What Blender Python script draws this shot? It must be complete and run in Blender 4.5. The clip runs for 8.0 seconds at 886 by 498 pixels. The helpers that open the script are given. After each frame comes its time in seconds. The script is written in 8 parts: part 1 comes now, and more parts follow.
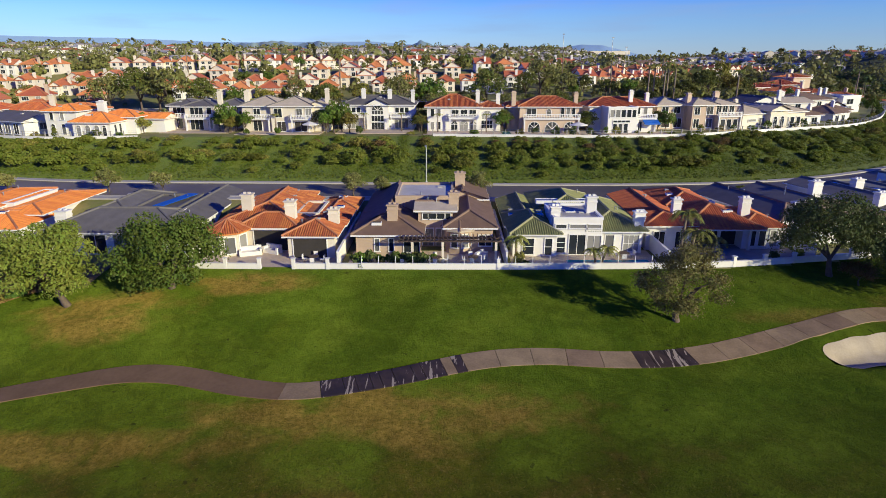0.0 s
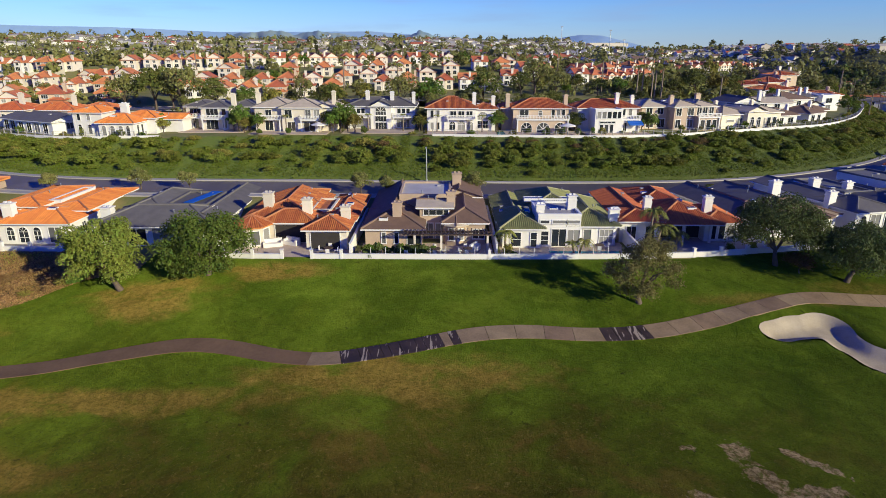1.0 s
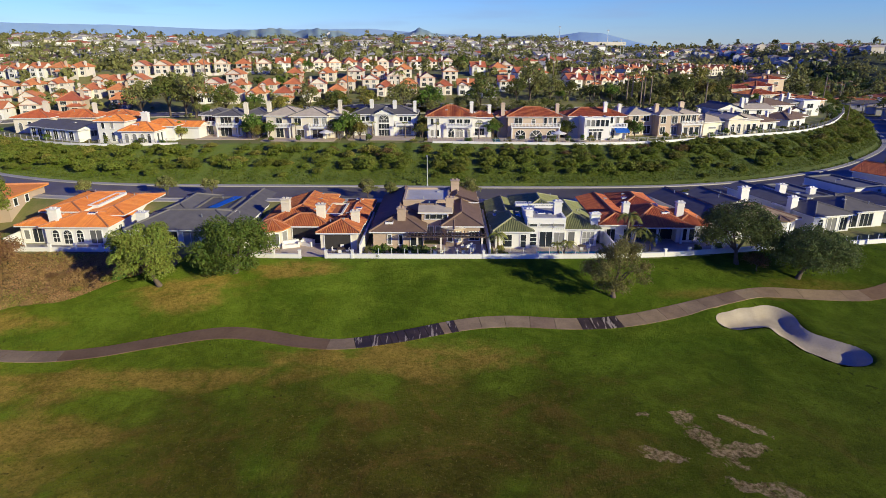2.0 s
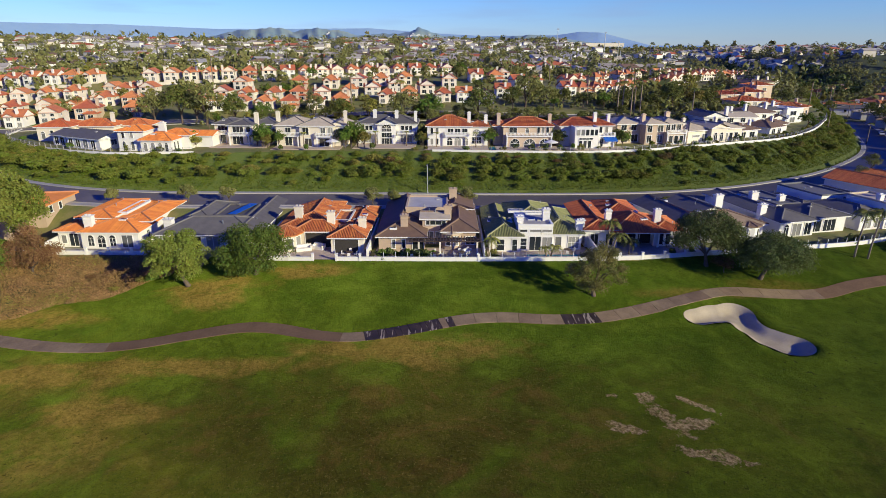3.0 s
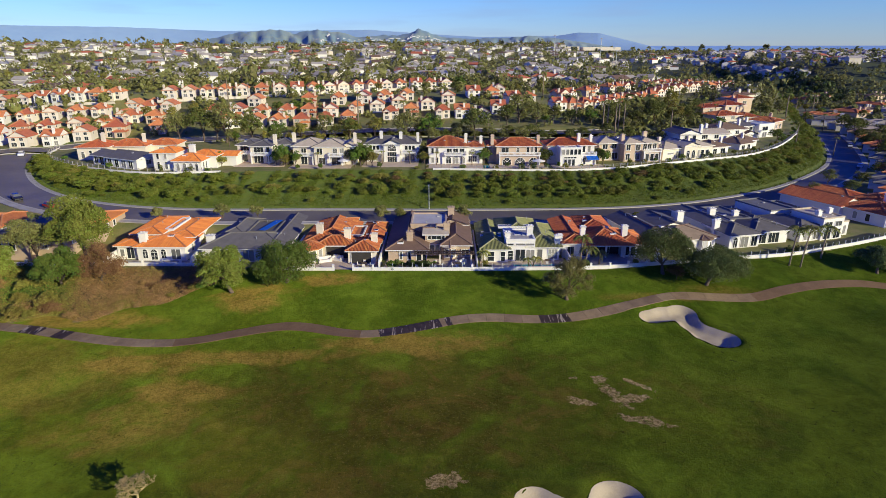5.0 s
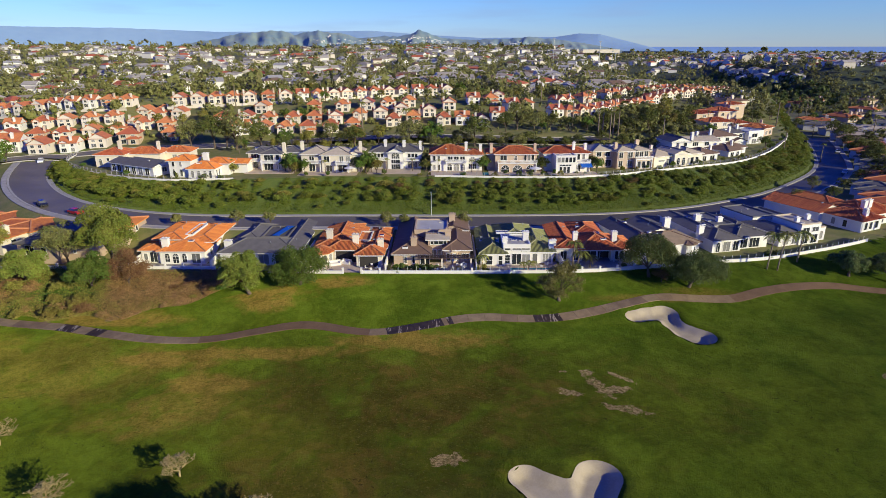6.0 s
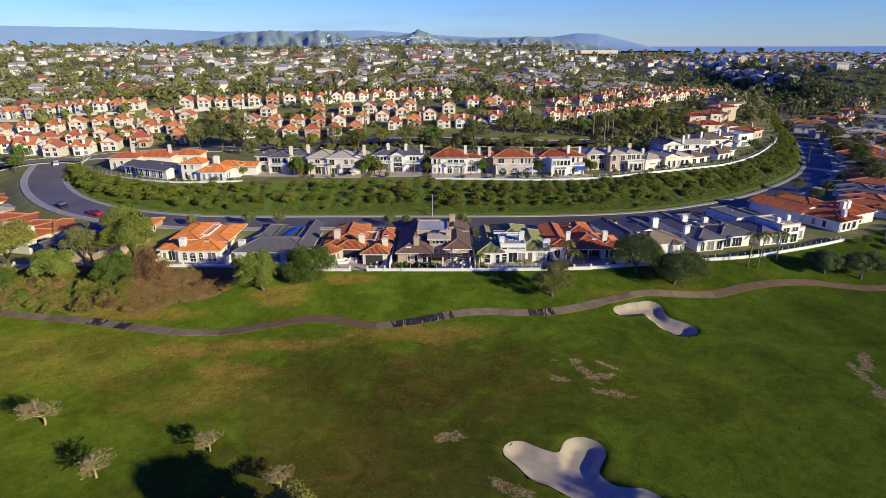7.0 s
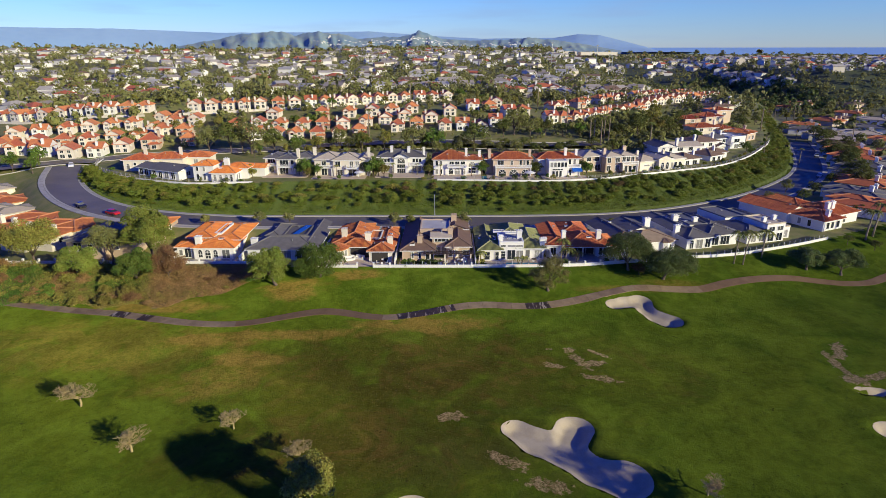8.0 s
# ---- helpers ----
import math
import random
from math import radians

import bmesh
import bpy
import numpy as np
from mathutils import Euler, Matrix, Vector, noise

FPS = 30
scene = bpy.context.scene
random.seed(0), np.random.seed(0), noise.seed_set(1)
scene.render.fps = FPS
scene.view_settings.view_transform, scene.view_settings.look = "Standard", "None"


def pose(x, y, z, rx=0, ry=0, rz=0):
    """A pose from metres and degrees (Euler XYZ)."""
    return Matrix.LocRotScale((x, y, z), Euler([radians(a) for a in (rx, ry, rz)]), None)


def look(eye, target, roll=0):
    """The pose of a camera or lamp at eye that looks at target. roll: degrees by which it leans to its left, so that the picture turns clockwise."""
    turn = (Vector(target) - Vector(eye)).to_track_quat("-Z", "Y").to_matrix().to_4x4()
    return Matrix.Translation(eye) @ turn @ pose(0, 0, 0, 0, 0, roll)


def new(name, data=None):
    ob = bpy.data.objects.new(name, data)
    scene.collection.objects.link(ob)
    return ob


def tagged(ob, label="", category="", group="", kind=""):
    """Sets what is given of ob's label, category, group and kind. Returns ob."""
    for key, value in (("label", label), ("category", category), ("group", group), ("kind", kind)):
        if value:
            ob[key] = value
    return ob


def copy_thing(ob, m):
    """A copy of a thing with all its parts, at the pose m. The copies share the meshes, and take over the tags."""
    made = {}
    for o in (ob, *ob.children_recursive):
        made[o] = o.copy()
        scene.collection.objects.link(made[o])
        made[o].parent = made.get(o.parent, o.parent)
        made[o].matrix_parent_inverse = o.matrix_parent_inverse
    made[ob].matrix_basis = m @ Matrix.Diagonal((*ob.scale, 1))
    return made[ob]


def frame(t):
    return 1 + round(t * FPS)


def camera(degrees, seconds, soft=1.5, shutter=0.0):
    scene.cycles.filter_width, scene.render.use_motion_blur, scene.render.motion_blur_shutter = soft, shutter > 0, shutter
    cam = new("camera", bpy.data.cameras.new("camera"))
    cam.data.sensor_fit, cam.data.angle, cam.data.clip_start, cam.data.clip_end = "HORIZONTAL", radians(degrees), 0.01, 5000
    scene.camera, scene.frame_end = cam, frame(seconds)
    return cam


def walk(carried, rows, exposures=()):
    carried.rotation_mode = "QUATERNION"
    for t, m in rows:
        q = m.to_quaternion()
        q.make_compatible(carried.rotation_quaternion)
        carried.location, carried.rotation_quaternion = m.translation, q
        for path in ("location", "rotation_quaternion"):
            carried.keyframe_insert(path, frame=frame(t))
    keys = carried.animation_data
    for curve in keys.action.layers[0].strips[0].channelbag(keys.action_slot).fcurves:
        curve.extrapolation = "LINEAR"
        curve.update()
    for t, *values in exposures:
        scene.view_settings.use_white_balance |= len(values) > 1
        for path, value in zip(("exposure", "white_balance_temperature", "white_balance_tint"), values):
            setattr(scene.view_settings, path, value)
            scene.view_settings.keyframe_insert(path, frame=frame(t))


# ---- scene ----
cam = camera(73.7, 8.0, soft=0.5)
PATH = [
    (0, (0.618, 1.012, 22.160), (0.602, 3.109, 21.493), -0.0),
    (0.5, (0.652, -3.799, 23.838), (0.637, -1.708, 23.154), 0.0),
    (1, (0.756, -8.500, 25.440), (0.744, -6.414, 24.740), 0.1),
    (1.5, (0.780, -13.133, 27.200), (0.769, -11.050, 26.494), 0.1),
    (3, (0.937, -26.209, 32.685), (0.929, -24.127, 31.972), 0.1),
    (3.5, (1.058, -30.474, 34.642), (1.050, -28.393, 33.930), 0.1),
    (4, (1.196, -34.803, 36.773), (1.186, -32.722, 36.060), -0.0),
    (4.5, (1.253, -38.910, 38.771), (1.244, -36.829, 38.058), -0.1),
    (6, (0.937, -50.947, 44.399), (0.926, -48.864, 43.687), -0.1),
    (6.5, (0.814, -54.883, 45.883), (0.805, -52.802, 45.169), -0.1),
    (7, (0.603, -58.787, 47.038), (0.595, -56.706, 46.324), -0.1),
    (7.5, (0.488, -62.443, 47.952), (0.479, -60.361, 47.240), -0.1),
    (8, (0.270, -66.075, 48.744), (0.260, -63.994, 48.033), -0.1),
]
walk(cam, [(t, look(eye, target, roll)) for t, eye, target, roll in PATH], [(0.0, 0.06, 4900, 11), (8.0, 0.06, 4900, 11)])

# ---- world, sun ----
SUN_DIR = Vector((0.745, -0.60, 0.305)).normalized()
world = bpy.data.worlds.new("sky")
scene.world = world
world.use_nodes = True
wn = world.node_tree
sky = wn.nodes.new("ShaderNodeTexSky")
sky.sky_type = "NISHITA"
sky.sun_disc = False
sky.sun_elevation = math.asin(SUN_DIR.z)
sky.sun_rotation = math.atan2(SUN_DIR.x, SUN_DIR.y)
sky.altitude = 60
sky.air_density, sky.dust_density, sky.ozone_density = 1.0, 0.0, 3.5
# thin streaks of cloud low over the horizon
wc = wn.nodes.new("ShaderNodeTexCoord")
wm = wn.nodes.new("ShaderNodeMapping")
wm.inputs["Scale"].default_value = (3.0, 3.0, 26.0)
wn.links.new(wc.outputs["Generated"], wm.inputs[0])
wz = wn.nodes.new("ShaderNodeTexNoise")
wz.inputs["Scale"].default_value, wz.inputs["Detail"].default_value = 1.6, 6.0
wn.links.new(wm.outputs[0], wz.inputs["Vector"])
wr = wn.nodes.new("ShaderNodeMapRange")
wr.inputs[1].default_value, wr.inputs[2].default_value, wr.inputs[4].default_value = 0.50, 0.78, 0.5
wn.links.new(wz.outputs["Fac"], wr.inputs[0])
wx = wn.nodes.new("ShaderNodeMix")
wx.data_type = "RGBA"
wx.inputs[7].default_value = (6.4, 7.0, 8.2, 1)
wn.links.new(wr.outputs[0], wx.inputs[0])
wt = wn.nodes.new("ShaderNodeMix")
wt.data_type, wt.blend_type = "RGBA", "MULTIPLY"
wt.inputs[0].default_value = 1.0
# hazy and pale near the horizon, a deep blue overhead
wup = wn.nodes.new("ShaderNodeMapRange")
wup.interpolation_type = "SMOOTHSTEP"
wup.inputs[1].default_value, wup.inputs[2].default_value = 0.06, 0.17
wtint = wn.nodes.new("ShaderNodeMix")
wtint.data_type = "RGBA"
wtint.inputs[6].default_value = (0.87, 0.92, 1.19, 1)
wtint.inputs[7].default_value = (0.07, 0.36, 2.10, 1)
wn.links.new(wup.outputs[0], wtint.inputs[0])
wn.links.new(wtint.outputs[2], wt.inputs[7])
wn.links.new(sky.outputs[0], wt.inputs[6])
# the hazy air is brighter low over the horizon
wsep = wn.nodes.new("ShaderNodeSeparateXYZ")
wn.links.new(wc.outputs["Generated"], wsep.inputs[0])
wn.links.new(wsep.outputs[2], wup.inputs[0])
wlow = wn.nodes.new("ShaderNodeMapRange")
wlow.interpolation_type = "SMOOTHSTEP"
wlow.inputs[1].default_value, wlow.inputs[2].default_value = 0.08, 0.20
wlow.inputs[3].default_value, wlow.inputs[4].default_value = 1.68, 1.0
wn.links.new(wsep.outputs[2], wlow.inputs[0])
wsc = wn.nodes.new("ShaderNodeVectorMath")
wsc.operation = "SCALE"
wn.links.new(wt.outputs[2], wsc.inputs[0])
wn.links.new(wlow.outputs[0], wsc.inputs["Scale"])
wn.links.new(wsc.outputs[0], wx.inputs[6])
wn.links.new(wx.outputs[2], wn.nodes["Background"].inputs[0])
wn.nodes["Background"].inputs[1].default_value = 0.056
sun_data = bpy.data.lights.new("sun", "SUN")
sun_data.energy, sun_data.angle, sun_data.color = 6.1, radians(0.55), (0.965, 0.75, 0.345)
sun = new("sun", sun_data)
sun.matrix_world = look(SUN_DIR * 400, (0, 0, 0))
scene.view_settings.exposure = 0.0

# ---- materials ----


class Nodes:
    """Short hand for building one node material."""

    def __init__(self, name):
        self.m = bpy.data.materials.new(name)
        self.m.use_nodes = True
        self.t = self.m.node_tree
        self.b = self.t.nodes["Principled BSDF"]

    def add(self, kind, **values):
        n = self.t.nodes.new(kind)
        for k, v in values.items():
            n.inputs[k].default_value = v
        return n

    def link(self, a, b):
        self.t.links.new(a, b)

    def place(self):
        return self.t.nodes.new("ShaderNodeNewGeometry").outputs["Position"]

    def noise(self, scale, detail=4.0, rough=0.55, vec=None, dist=0.0):
        n = self.add("ShaderNodeTexNoise", Scale=scale, Detail=detail, Roughness=rough, Distortion=dist)
        self.link(vec or self.place(), n.inputs["Vector"])
        return n.outputs["Fac"]

    def math(self, op, a, b=0.0, c=None):
        n = self.t.nodes.new("ShaderNodeMath")
        n.operation = op
        for i, v in enumerate((a, b, c)):
            if v is None:
                continue
            if isinstance(v, (int, float)):
                n.inputs[i].default_value = v
            else:
                self.link(v, n.inputs[i])
        return n.outputs[0]

    def ramp(self, fac, lo, hi):
        n = self.t.nodes.new("ShaderNodeMapRange")
        n.interpolation_type = "SMOOTHSTEP"
        self.link(fac, n.inputs[0])
        n.inputs[1].default_value, n.inputs[2].default_value = lo, hi
        return n.outputs[0]

    def mix(self, fac, a, b, mode="MIX"):
        n = self.t.nodes.new("ShaderNodeMix")
        n.data_type, n.blend_type = "RGBA", mode
        for sock, v in ((n.inputs[0], fac), (n.inputs[6], a), (n.inputs[7], b)):
            if isinstance(v, (int, float)):
                sock.default_value = v
            elif isinstance(v, tuple):
                sock.default_value = (*v, 1.0)
            else:
                self.link(v, sock)
        return n.outputs[2]

    def bump(self, height, strength=0.5, distance=0.05):
        n = self.add("ShaderNodeBump", Strength=strength, Distance=distance)
        self.link(height, n.inputs["Height"])
        self.link(n.outputs[0], self.b.inputs["Normal"])

    def vary(self, col, amount, island=False):
        """Brighter or darker from object to object, or from piece to piece."""
        if island:
            r = self.t.nodes.new("ShaderNodeNewGeometry").outputs["Random Per Island"]
        else:
            r = self.t.nodes.new("ShaderNodeObjectInfo").outputs["Random"]
        h = self.t.nodes.new("ShaderNodeHueSaturation")
        self.link(col, h.inputs["Color"])
        self.link(self.math("MULTIPLY_ADD", r, 2 * amount, 1 - amount), h.inputs["Value"])
        self.link(self.math("MULTIPLY_ADD", r, 0.10 * amount, 0.5 - 0.05 * amount), h.inputs["Hue"])
        return h.outputs[0]

    def done(self, col, rough=0.8, metal=0.0, spec=None, rugged=0.0):
        self.b.inputs["Diffuse Roughness"].default_value = rugged
        if isinstance(col, tuple):
            self.b.inputs["Base Color"].default_value = (*col, 1)
        else:
            self.link(col, self.b.inputs["Base Color"])
        if isinstance(rough, float):
            self.b.inputs["Roughness"].default_value = rough
        else:
            self.link(rough, self.b.inputs["Roughness"])
        self.b.inputs["Metallic"].default_value = metal
        if spec is not None:
            self.b.inputs["Specular IOR Level"].default_value = spec
        return self.m


def mat(name, c1, c2=None, scale=0.6, rough=0.8, bump=0.2, dist=0.02, vary=0.0, island=0.0, metal=0.0, spec=None, rugged=0.0):
    """A surface whose colour wanders between c1 and c2 at two scales, with fine relief."""
    n = Nodes(name)
    c2 = c2 or tuple(v * 0.8 for v in c1)
    big = n.noise(scale, 3)
    fine = n.noise(scale * 11, 4)
    f = n.ramp(n.math("ADD", n.math("MULTIPLY", big, 0.65), n.math("MULTIPLY", fine, 0.35)), 0.32, 0.68)
    col = n.mix(f, c1, c2)
    if vary:
        col = n.vary(col, vary)
    if island:
        col = n.vary(col, island, True)
    if bump:
        n.bump(fine, bump, dist)
    return n.done(col, rough, metal, spec, rugged)


def leaf_mat(name, c1, c2, island=0.35, vary=0.2, through_=0.25):
    n = Nodes(name)
    f = n.ramp(n.noise(0.55, 3), 0.35, 0.65)
    col = n.vary(n.vary(n.mix(f, c1, c2), island, True), vary)
    out = n.t.nodes["Material Output"]
    tr = n.t.nodes.new("ShaderNodeBsdfTranslucent")
    n.link(col, tr.inputs[0])
    mixer = n.t.nodes.new("ShaderNodeMixShader")
    mixer.inputs[0].default_value = through_
    n.done(col, 0.65, 0.0, 0.25, 0.6)
    n.link(n.b.outputs[0], mixer.inputs[1])
    n.link(tr.outputs[0], mixer.inputs[2])
    n.link(mixer.outputs[0], out.inputs[0])
    return n.m


def turf_mat():
    """Fairway grass: mown green with dry brown wear in drifts and a few worn spots."""
    n = Nodes("turf")
    pos = n.place()
    big = n.noise(0.035, 4, 0.6, pos, 0.6)
    mid = n.noise(0.16, 5, 0.6, pos, 0.4)
    fine = n.noise(2.2, 5, 0.65, pos)
    green = n.mix(n.ramp(mid, 0.35, 0.7), (0.074, 0.116, 0.004), (0.126, 0.168, 0.008))
    olive = n.mix(n.ramp(fine, 0.3, 0.7), (0.050, 0.046, 0.005), (0.092, 0.062, 0.012))
    dry = n.mix(n.ramp(fine, 0.3, 0.7), (0.29, 0.195, 0.035), (0.20, 0.135, 0.020))
    # worn drifts: middle of the fairway and along the cart path
    sep = n.t.nodes.new("ShaderNodeSeparateXYZ")
    n.link(pos, sep.inputs[0])

    def spot(cx, cy, rx, ry, soft=0.9):
        dx = n.math("DIVIDE", n.math("SUBTRACT", sep.outputs[0], cx), rx)
        dy = n.math("DIVIDE", n.math("SUBTRACT", sep.outputs[1], cy), ry)
        d = n.math("SQRT", n.math("ADD", n.math("MULTIPLY", dx, dx), n.math("MULTIPLY", dy, dy)))
        d = n.math("ADD", d, n.math("MULTIPLY", n.math("SUBTRACT", mid, 0.5), 2.2))
        return n.math("SUBTRACT", 1.0, n.ramp(d, 1.0 - soft, 1.0 + soft * 0.3))

    fair = n.math("MAXIMUM", spot(-6, 20, 42, 19), n.math("MULTIPLY", spot(30, 22, 26, 15), 0.5))
    fair = n.math("MAXIMUM", fair, spot(-14, 2, 26, 12))
    patch = n.noise(0.075, 5, 0.62, pos, 1.1)
    fair = n.math("MULTIPLY", fair, n.ramp(n.math("ADD", n.math("MULTIPLY", big, 0.5), n.math("MULTIPLY", patch, 0.5)), 0.33, 0.47))
    worn = n.math("MAXIMUM", spot(-3, 39.5, 15, 4.2, 0.5), spot(-33, 54, 8, 4.5, 0.5))
    worn = n.math("MAXIMUM", worn, spot(-20, 60.0, 7, 2.6, 0.5))
    worn = n.math("MAXIMUM", worn, spot(-44, 33, 12, 3.0, 0.5))
    worn = n.math("MAXIMUM", worn, spot(-36, 26, 8, 3.5, 0.5))
    worn = n.math("MAXIMUM", worn, spot(-60, 47, 14, 3.0, 0.5))
    worn = n.math("MAXIMUM", worn, n.math("MULTIPLY", spot(-62, 30, 26, 12, 0.5), 0.5))
    worn = n.math("MAXIMUM", worn, spot(-30, 35, 14, 2.6, 0.5))
    worn = n.math("MAXIMUM", worn, n.math("MULTIPLY", spot(-38, 18, 9, 6, 0.5), 0.7))
    worn = n.math("MAXIMUM", worn, n.math("MULTIPLY", n.math("MAXIMUM", spot(51, 57.0, 8, 2.4, 0.5), spot(37, 54.0, 9, 1.6, 0.5)), 0.6))
    worn = n.math("MULTIPLY", worn, n.ramp(n.noise(0.30, 5, 0.6, pos, 0.8), 0.24, 0.52))
    # faint edge dimming of the right side, painted into the turf colour
    right_dim = n.math("MULTIPLY", spot(74, 26, 60, 44, 0.8), 0.08)
    green = n.mix(right_dim, green, (0.034, 0.062, 0.006))
    olive = n.mix(right_dim, olive, (0.030, 0.036, 0.006))
    col = n.mix(n.math("MULTIPLY", fair, 0.92), green, olive)
    drift = n.math("MULTIPLY", fair, n.ramp(n.noise(0.11, 5, 0.65, pos, 1.6), 0.50, 0.62))
    col = n.mix(n.math("MULTIPLY", drift, 0.8), col, (0.135, 0.078, 0.018))
    lush = n.math("MULTIPLY", spot(46, 6, 40, 26, 0.9), n.ramp(patch, 0.36, 0.62))
    col = n.mix(n.math("MULTIPLY", lush, 0.9), col, (0.155, 0.200, 0.008))
    # left turf: yellower grass, with the sun's bright side put into its colour
    sun_hotspot = n.math("MULTIPLY", spot(-62, 26, 58, 46, 0.95), n.ramp(patch, 0.34, 0.60))
    col = n.mix(n.math("MULTIPLY", sun_hotspot, 0.62), col, (0.140, 0.158, 0.006))
    lush = n.math("MULTIPLY", spot(70, 24, 40, 34, 0.9), n.ramp(patch, 0.34, 0.60))
    col = n.mix(n.math("MULTIPLY", lush, 0.55), col, (0.150, 0.185, 0.008))
    # darker olive patches round the large bunker
    dark_turf = n.math("MULTIPLY", spot(8, -1, 22, 15, 0.9), n.ramp(mid, 0.36, 0.60))
    col = n.mix(n.math("MULTIPLY", dark_turf, 0.75), col, (0.058, 0.050, 0.012))
    col = n.mix(n.math("MULTIPLY", worn, 0.88), col, dry)
    ragged = n.noise(0.8, 4, 0.6, pos, 0.6)

    def bare(cx, cy, rx, ry, turn):
        """A ragged bald patch, long along the way it is turned."""
        ca, sa = math.cos(radians(turn)), math.sin(radians(turn))
        px_ = n.math("SUBTRACT", sep.outputs[0], cx)
        py_ = n.math("SUBTRACT", sep.outputs[1], cy)
        ax = n.math("DIVIDE", n.math("ADD", n.math("MULTIPLY", px_, ca), n.math("MULTIPLY", py_, sa)), rx)
        ay = n.math("DIVIDE", n.math("SUBTRACT", n.math("MULTIPLY", py_, ca), n.math("MULTIPLY", px_, sa)), ry)
        d = n.math("SQRT", n.math("ADD", n.math("MULTIPLY", ax, ax), n.math("MULTIPLY", ay, ay)))
        return n.math("SUBTRACT", 1.0, n.ramp(n.math("ADD", d, n.math("MULTIPLY", n.math("SUBTRACT", ragged, 0.5), 3.0)), 0.85, 1.15))

    soil = bare(22.3, 28.4, 1.3, 0.9, 50)
    for spot_ in ((23.4, 24.6, 2.8, 0.9, -65), (25.3, 23.8, 2.2, 1.0, 10), (18.9, 23.0, 2.0, 0.7, -25), (27.4, 27.4, 2.2, 0.5, -40), (25.6, 19.0, 2.4, 0.9, -20), (18.6, 28.8, 0.7, 0.4, 0), (71.0, 28.8, 3.4, 1.0, 60), (67.6, 24.0, 4.2, 0.9, 85), (67.4, 18.8, 2.0, 1.8, 0), (71.6, 20.2, 3.4, 0.9, 20), (1.2, 8.3, 1.8, 1.0, 10), (8.6, -1.6, 2.6, 0.9, -30), (13.0, -6.0, 3.0, 1.0, -20)):
        soil = n.math("MAXIMUM", soil, bare(*spot_))
    soil = n.math("MULTIPLY", soil, n.math("MULTIPLY_ADD", n.ramp(n.noise(1.4, 5, 0.7, pos, 1.0), 0.36, 0.52), 0.75, 0.2))
    col = n.mix(soil, col, n.mix(n.ramp(n.noise(2.6, 4, 0.7, pos), 0.4, 0.62), (0.46, 0.335, 0.165), (0.18, 0.12, 0.045)))
    col = n.mix(n.math("MULTIPLY", n.ramp(fine, 0.35, 0.75), 0.25), col, (0.045, 0.066, 0.006))
    tone = n.t.nodes.new("ShaderNodeHueSaturation")
    n.link(col, tone.inputs["Color"])
    small = n.math("MULTIPLY_ADD", n.ramp(n.noise(0.42, 6, 0.7, pos, 0.8), 0.3, 0.7), 0.38, 0.77)
    wide = n.math("MULTIPLY_ADD", n.ramp(n.noise(0.055, 3, 0.5, pos, 1.0), 0.32, 0.68), 0.30, -0.15)
    n.link(n.math("ADD", small, wide), tone.inputs["Value"])
    col = tone.outputs[0]
    # divots and clods here and there
    clod = n.math("MULTIPLY", n.ramp(n.noise(1.5, 2, 0.5, pos, 0.5), 0.66, 0.72), n.ramp(n.noise(0.08, 2, 0.5, pos), 0.46, 0.62))
    col = n.mix(n.math("MULTIPLY", clod, 0.6), col, (0.022, 0.020, 0.008))
    tuft = n.noise(5.5, 3, 0.6, pos)
    col = n.mix(n.math("MULTIPLY", n.ramp(tuft, 0.48, 0.72), 0.45), col, (0.030, 0.044, 0.004))
    straw = n.math("MULTIPLY", n.ramp(n.noise(3.1, 4, 0.7, pos, 0.5), 0.56, 0.72), n.math("MULTIPLY_ADD", fair, 0.35, 0.12))
    col = n.mix(straw, col, (0.24, 0.19, 0.045))
    n.bump(n.noise(1.6, 8, 0.78, pos), 0.9, 0.22)
    return n.done(col, 0.9, 0.0, 0.03, 1.0)


MAT = {}
MAT["turf"] = turf_mat()
MAT["ivy"] = mat("ivy_ground", (0.085, 0.120, 0.005), (0.118, 0.142, 0.008), 0.35, 0.8, 1.0, 0.25, rugged=1.0)
MAT["scrub"] = mat("scrub_ground", (0.075, 0.085, 0.02), (0.14, 0.095, 0.04), 0.3, 0.9, 0.8, 0.15, rugged=1.0)
MAT["yard"] = mat("yard_ground", (0.135, 0.160, 0.024), (0.24, 0.205, 0.065), 0.25, 0.9, 0.5, 0.05)
MAT["far"] = mat("far_ground", (0.10, 0.12, 0.03), (0.20, 0.17, 0.07), 0.02, 0.9, 0.0)
MAT["sand"] = mat("bunker_sand", (0.50, 0.425, 0.285), (0.40, 0.335, 0.22), 0.5, 0.95, 0.4, 0.04, spec=0.1)
MAT["asphalt"] = mat("asphalt", (0.048, 0.042, 0.038), (0.078, 0.068, 0.060), 0.12, 0.5, 0.15, 0.01, spec=0.4, rugged=1.0)
MAT["concrete"] = mat("concrete", (0.40, 0.37, 0.33), (0.30, 0.275, 0.245), 0.5, 0.85, 0.2, 0.01, vary=0.12)
MAT["kerb"] = mat("kerb_concrete", (0.46, 0.43, 0.37), (0.38, 0.35, 0.30), 0.4, 0.85)
MAT["path_grey"] = mat("path_concrete", (0.30, 0.215, 0.120), (0.200, 0.142, 0.080), 0.5, 0.85, 0.3, 0.01, vary=0.15, spec=0.2)
MAT["path_brown"] = mat("path_asphalt", (0.205, 0.132, 0.070), (0.150, 0.096, 0.052), 0.3, 0.9, 0.3, 0.01, spec=0.15)
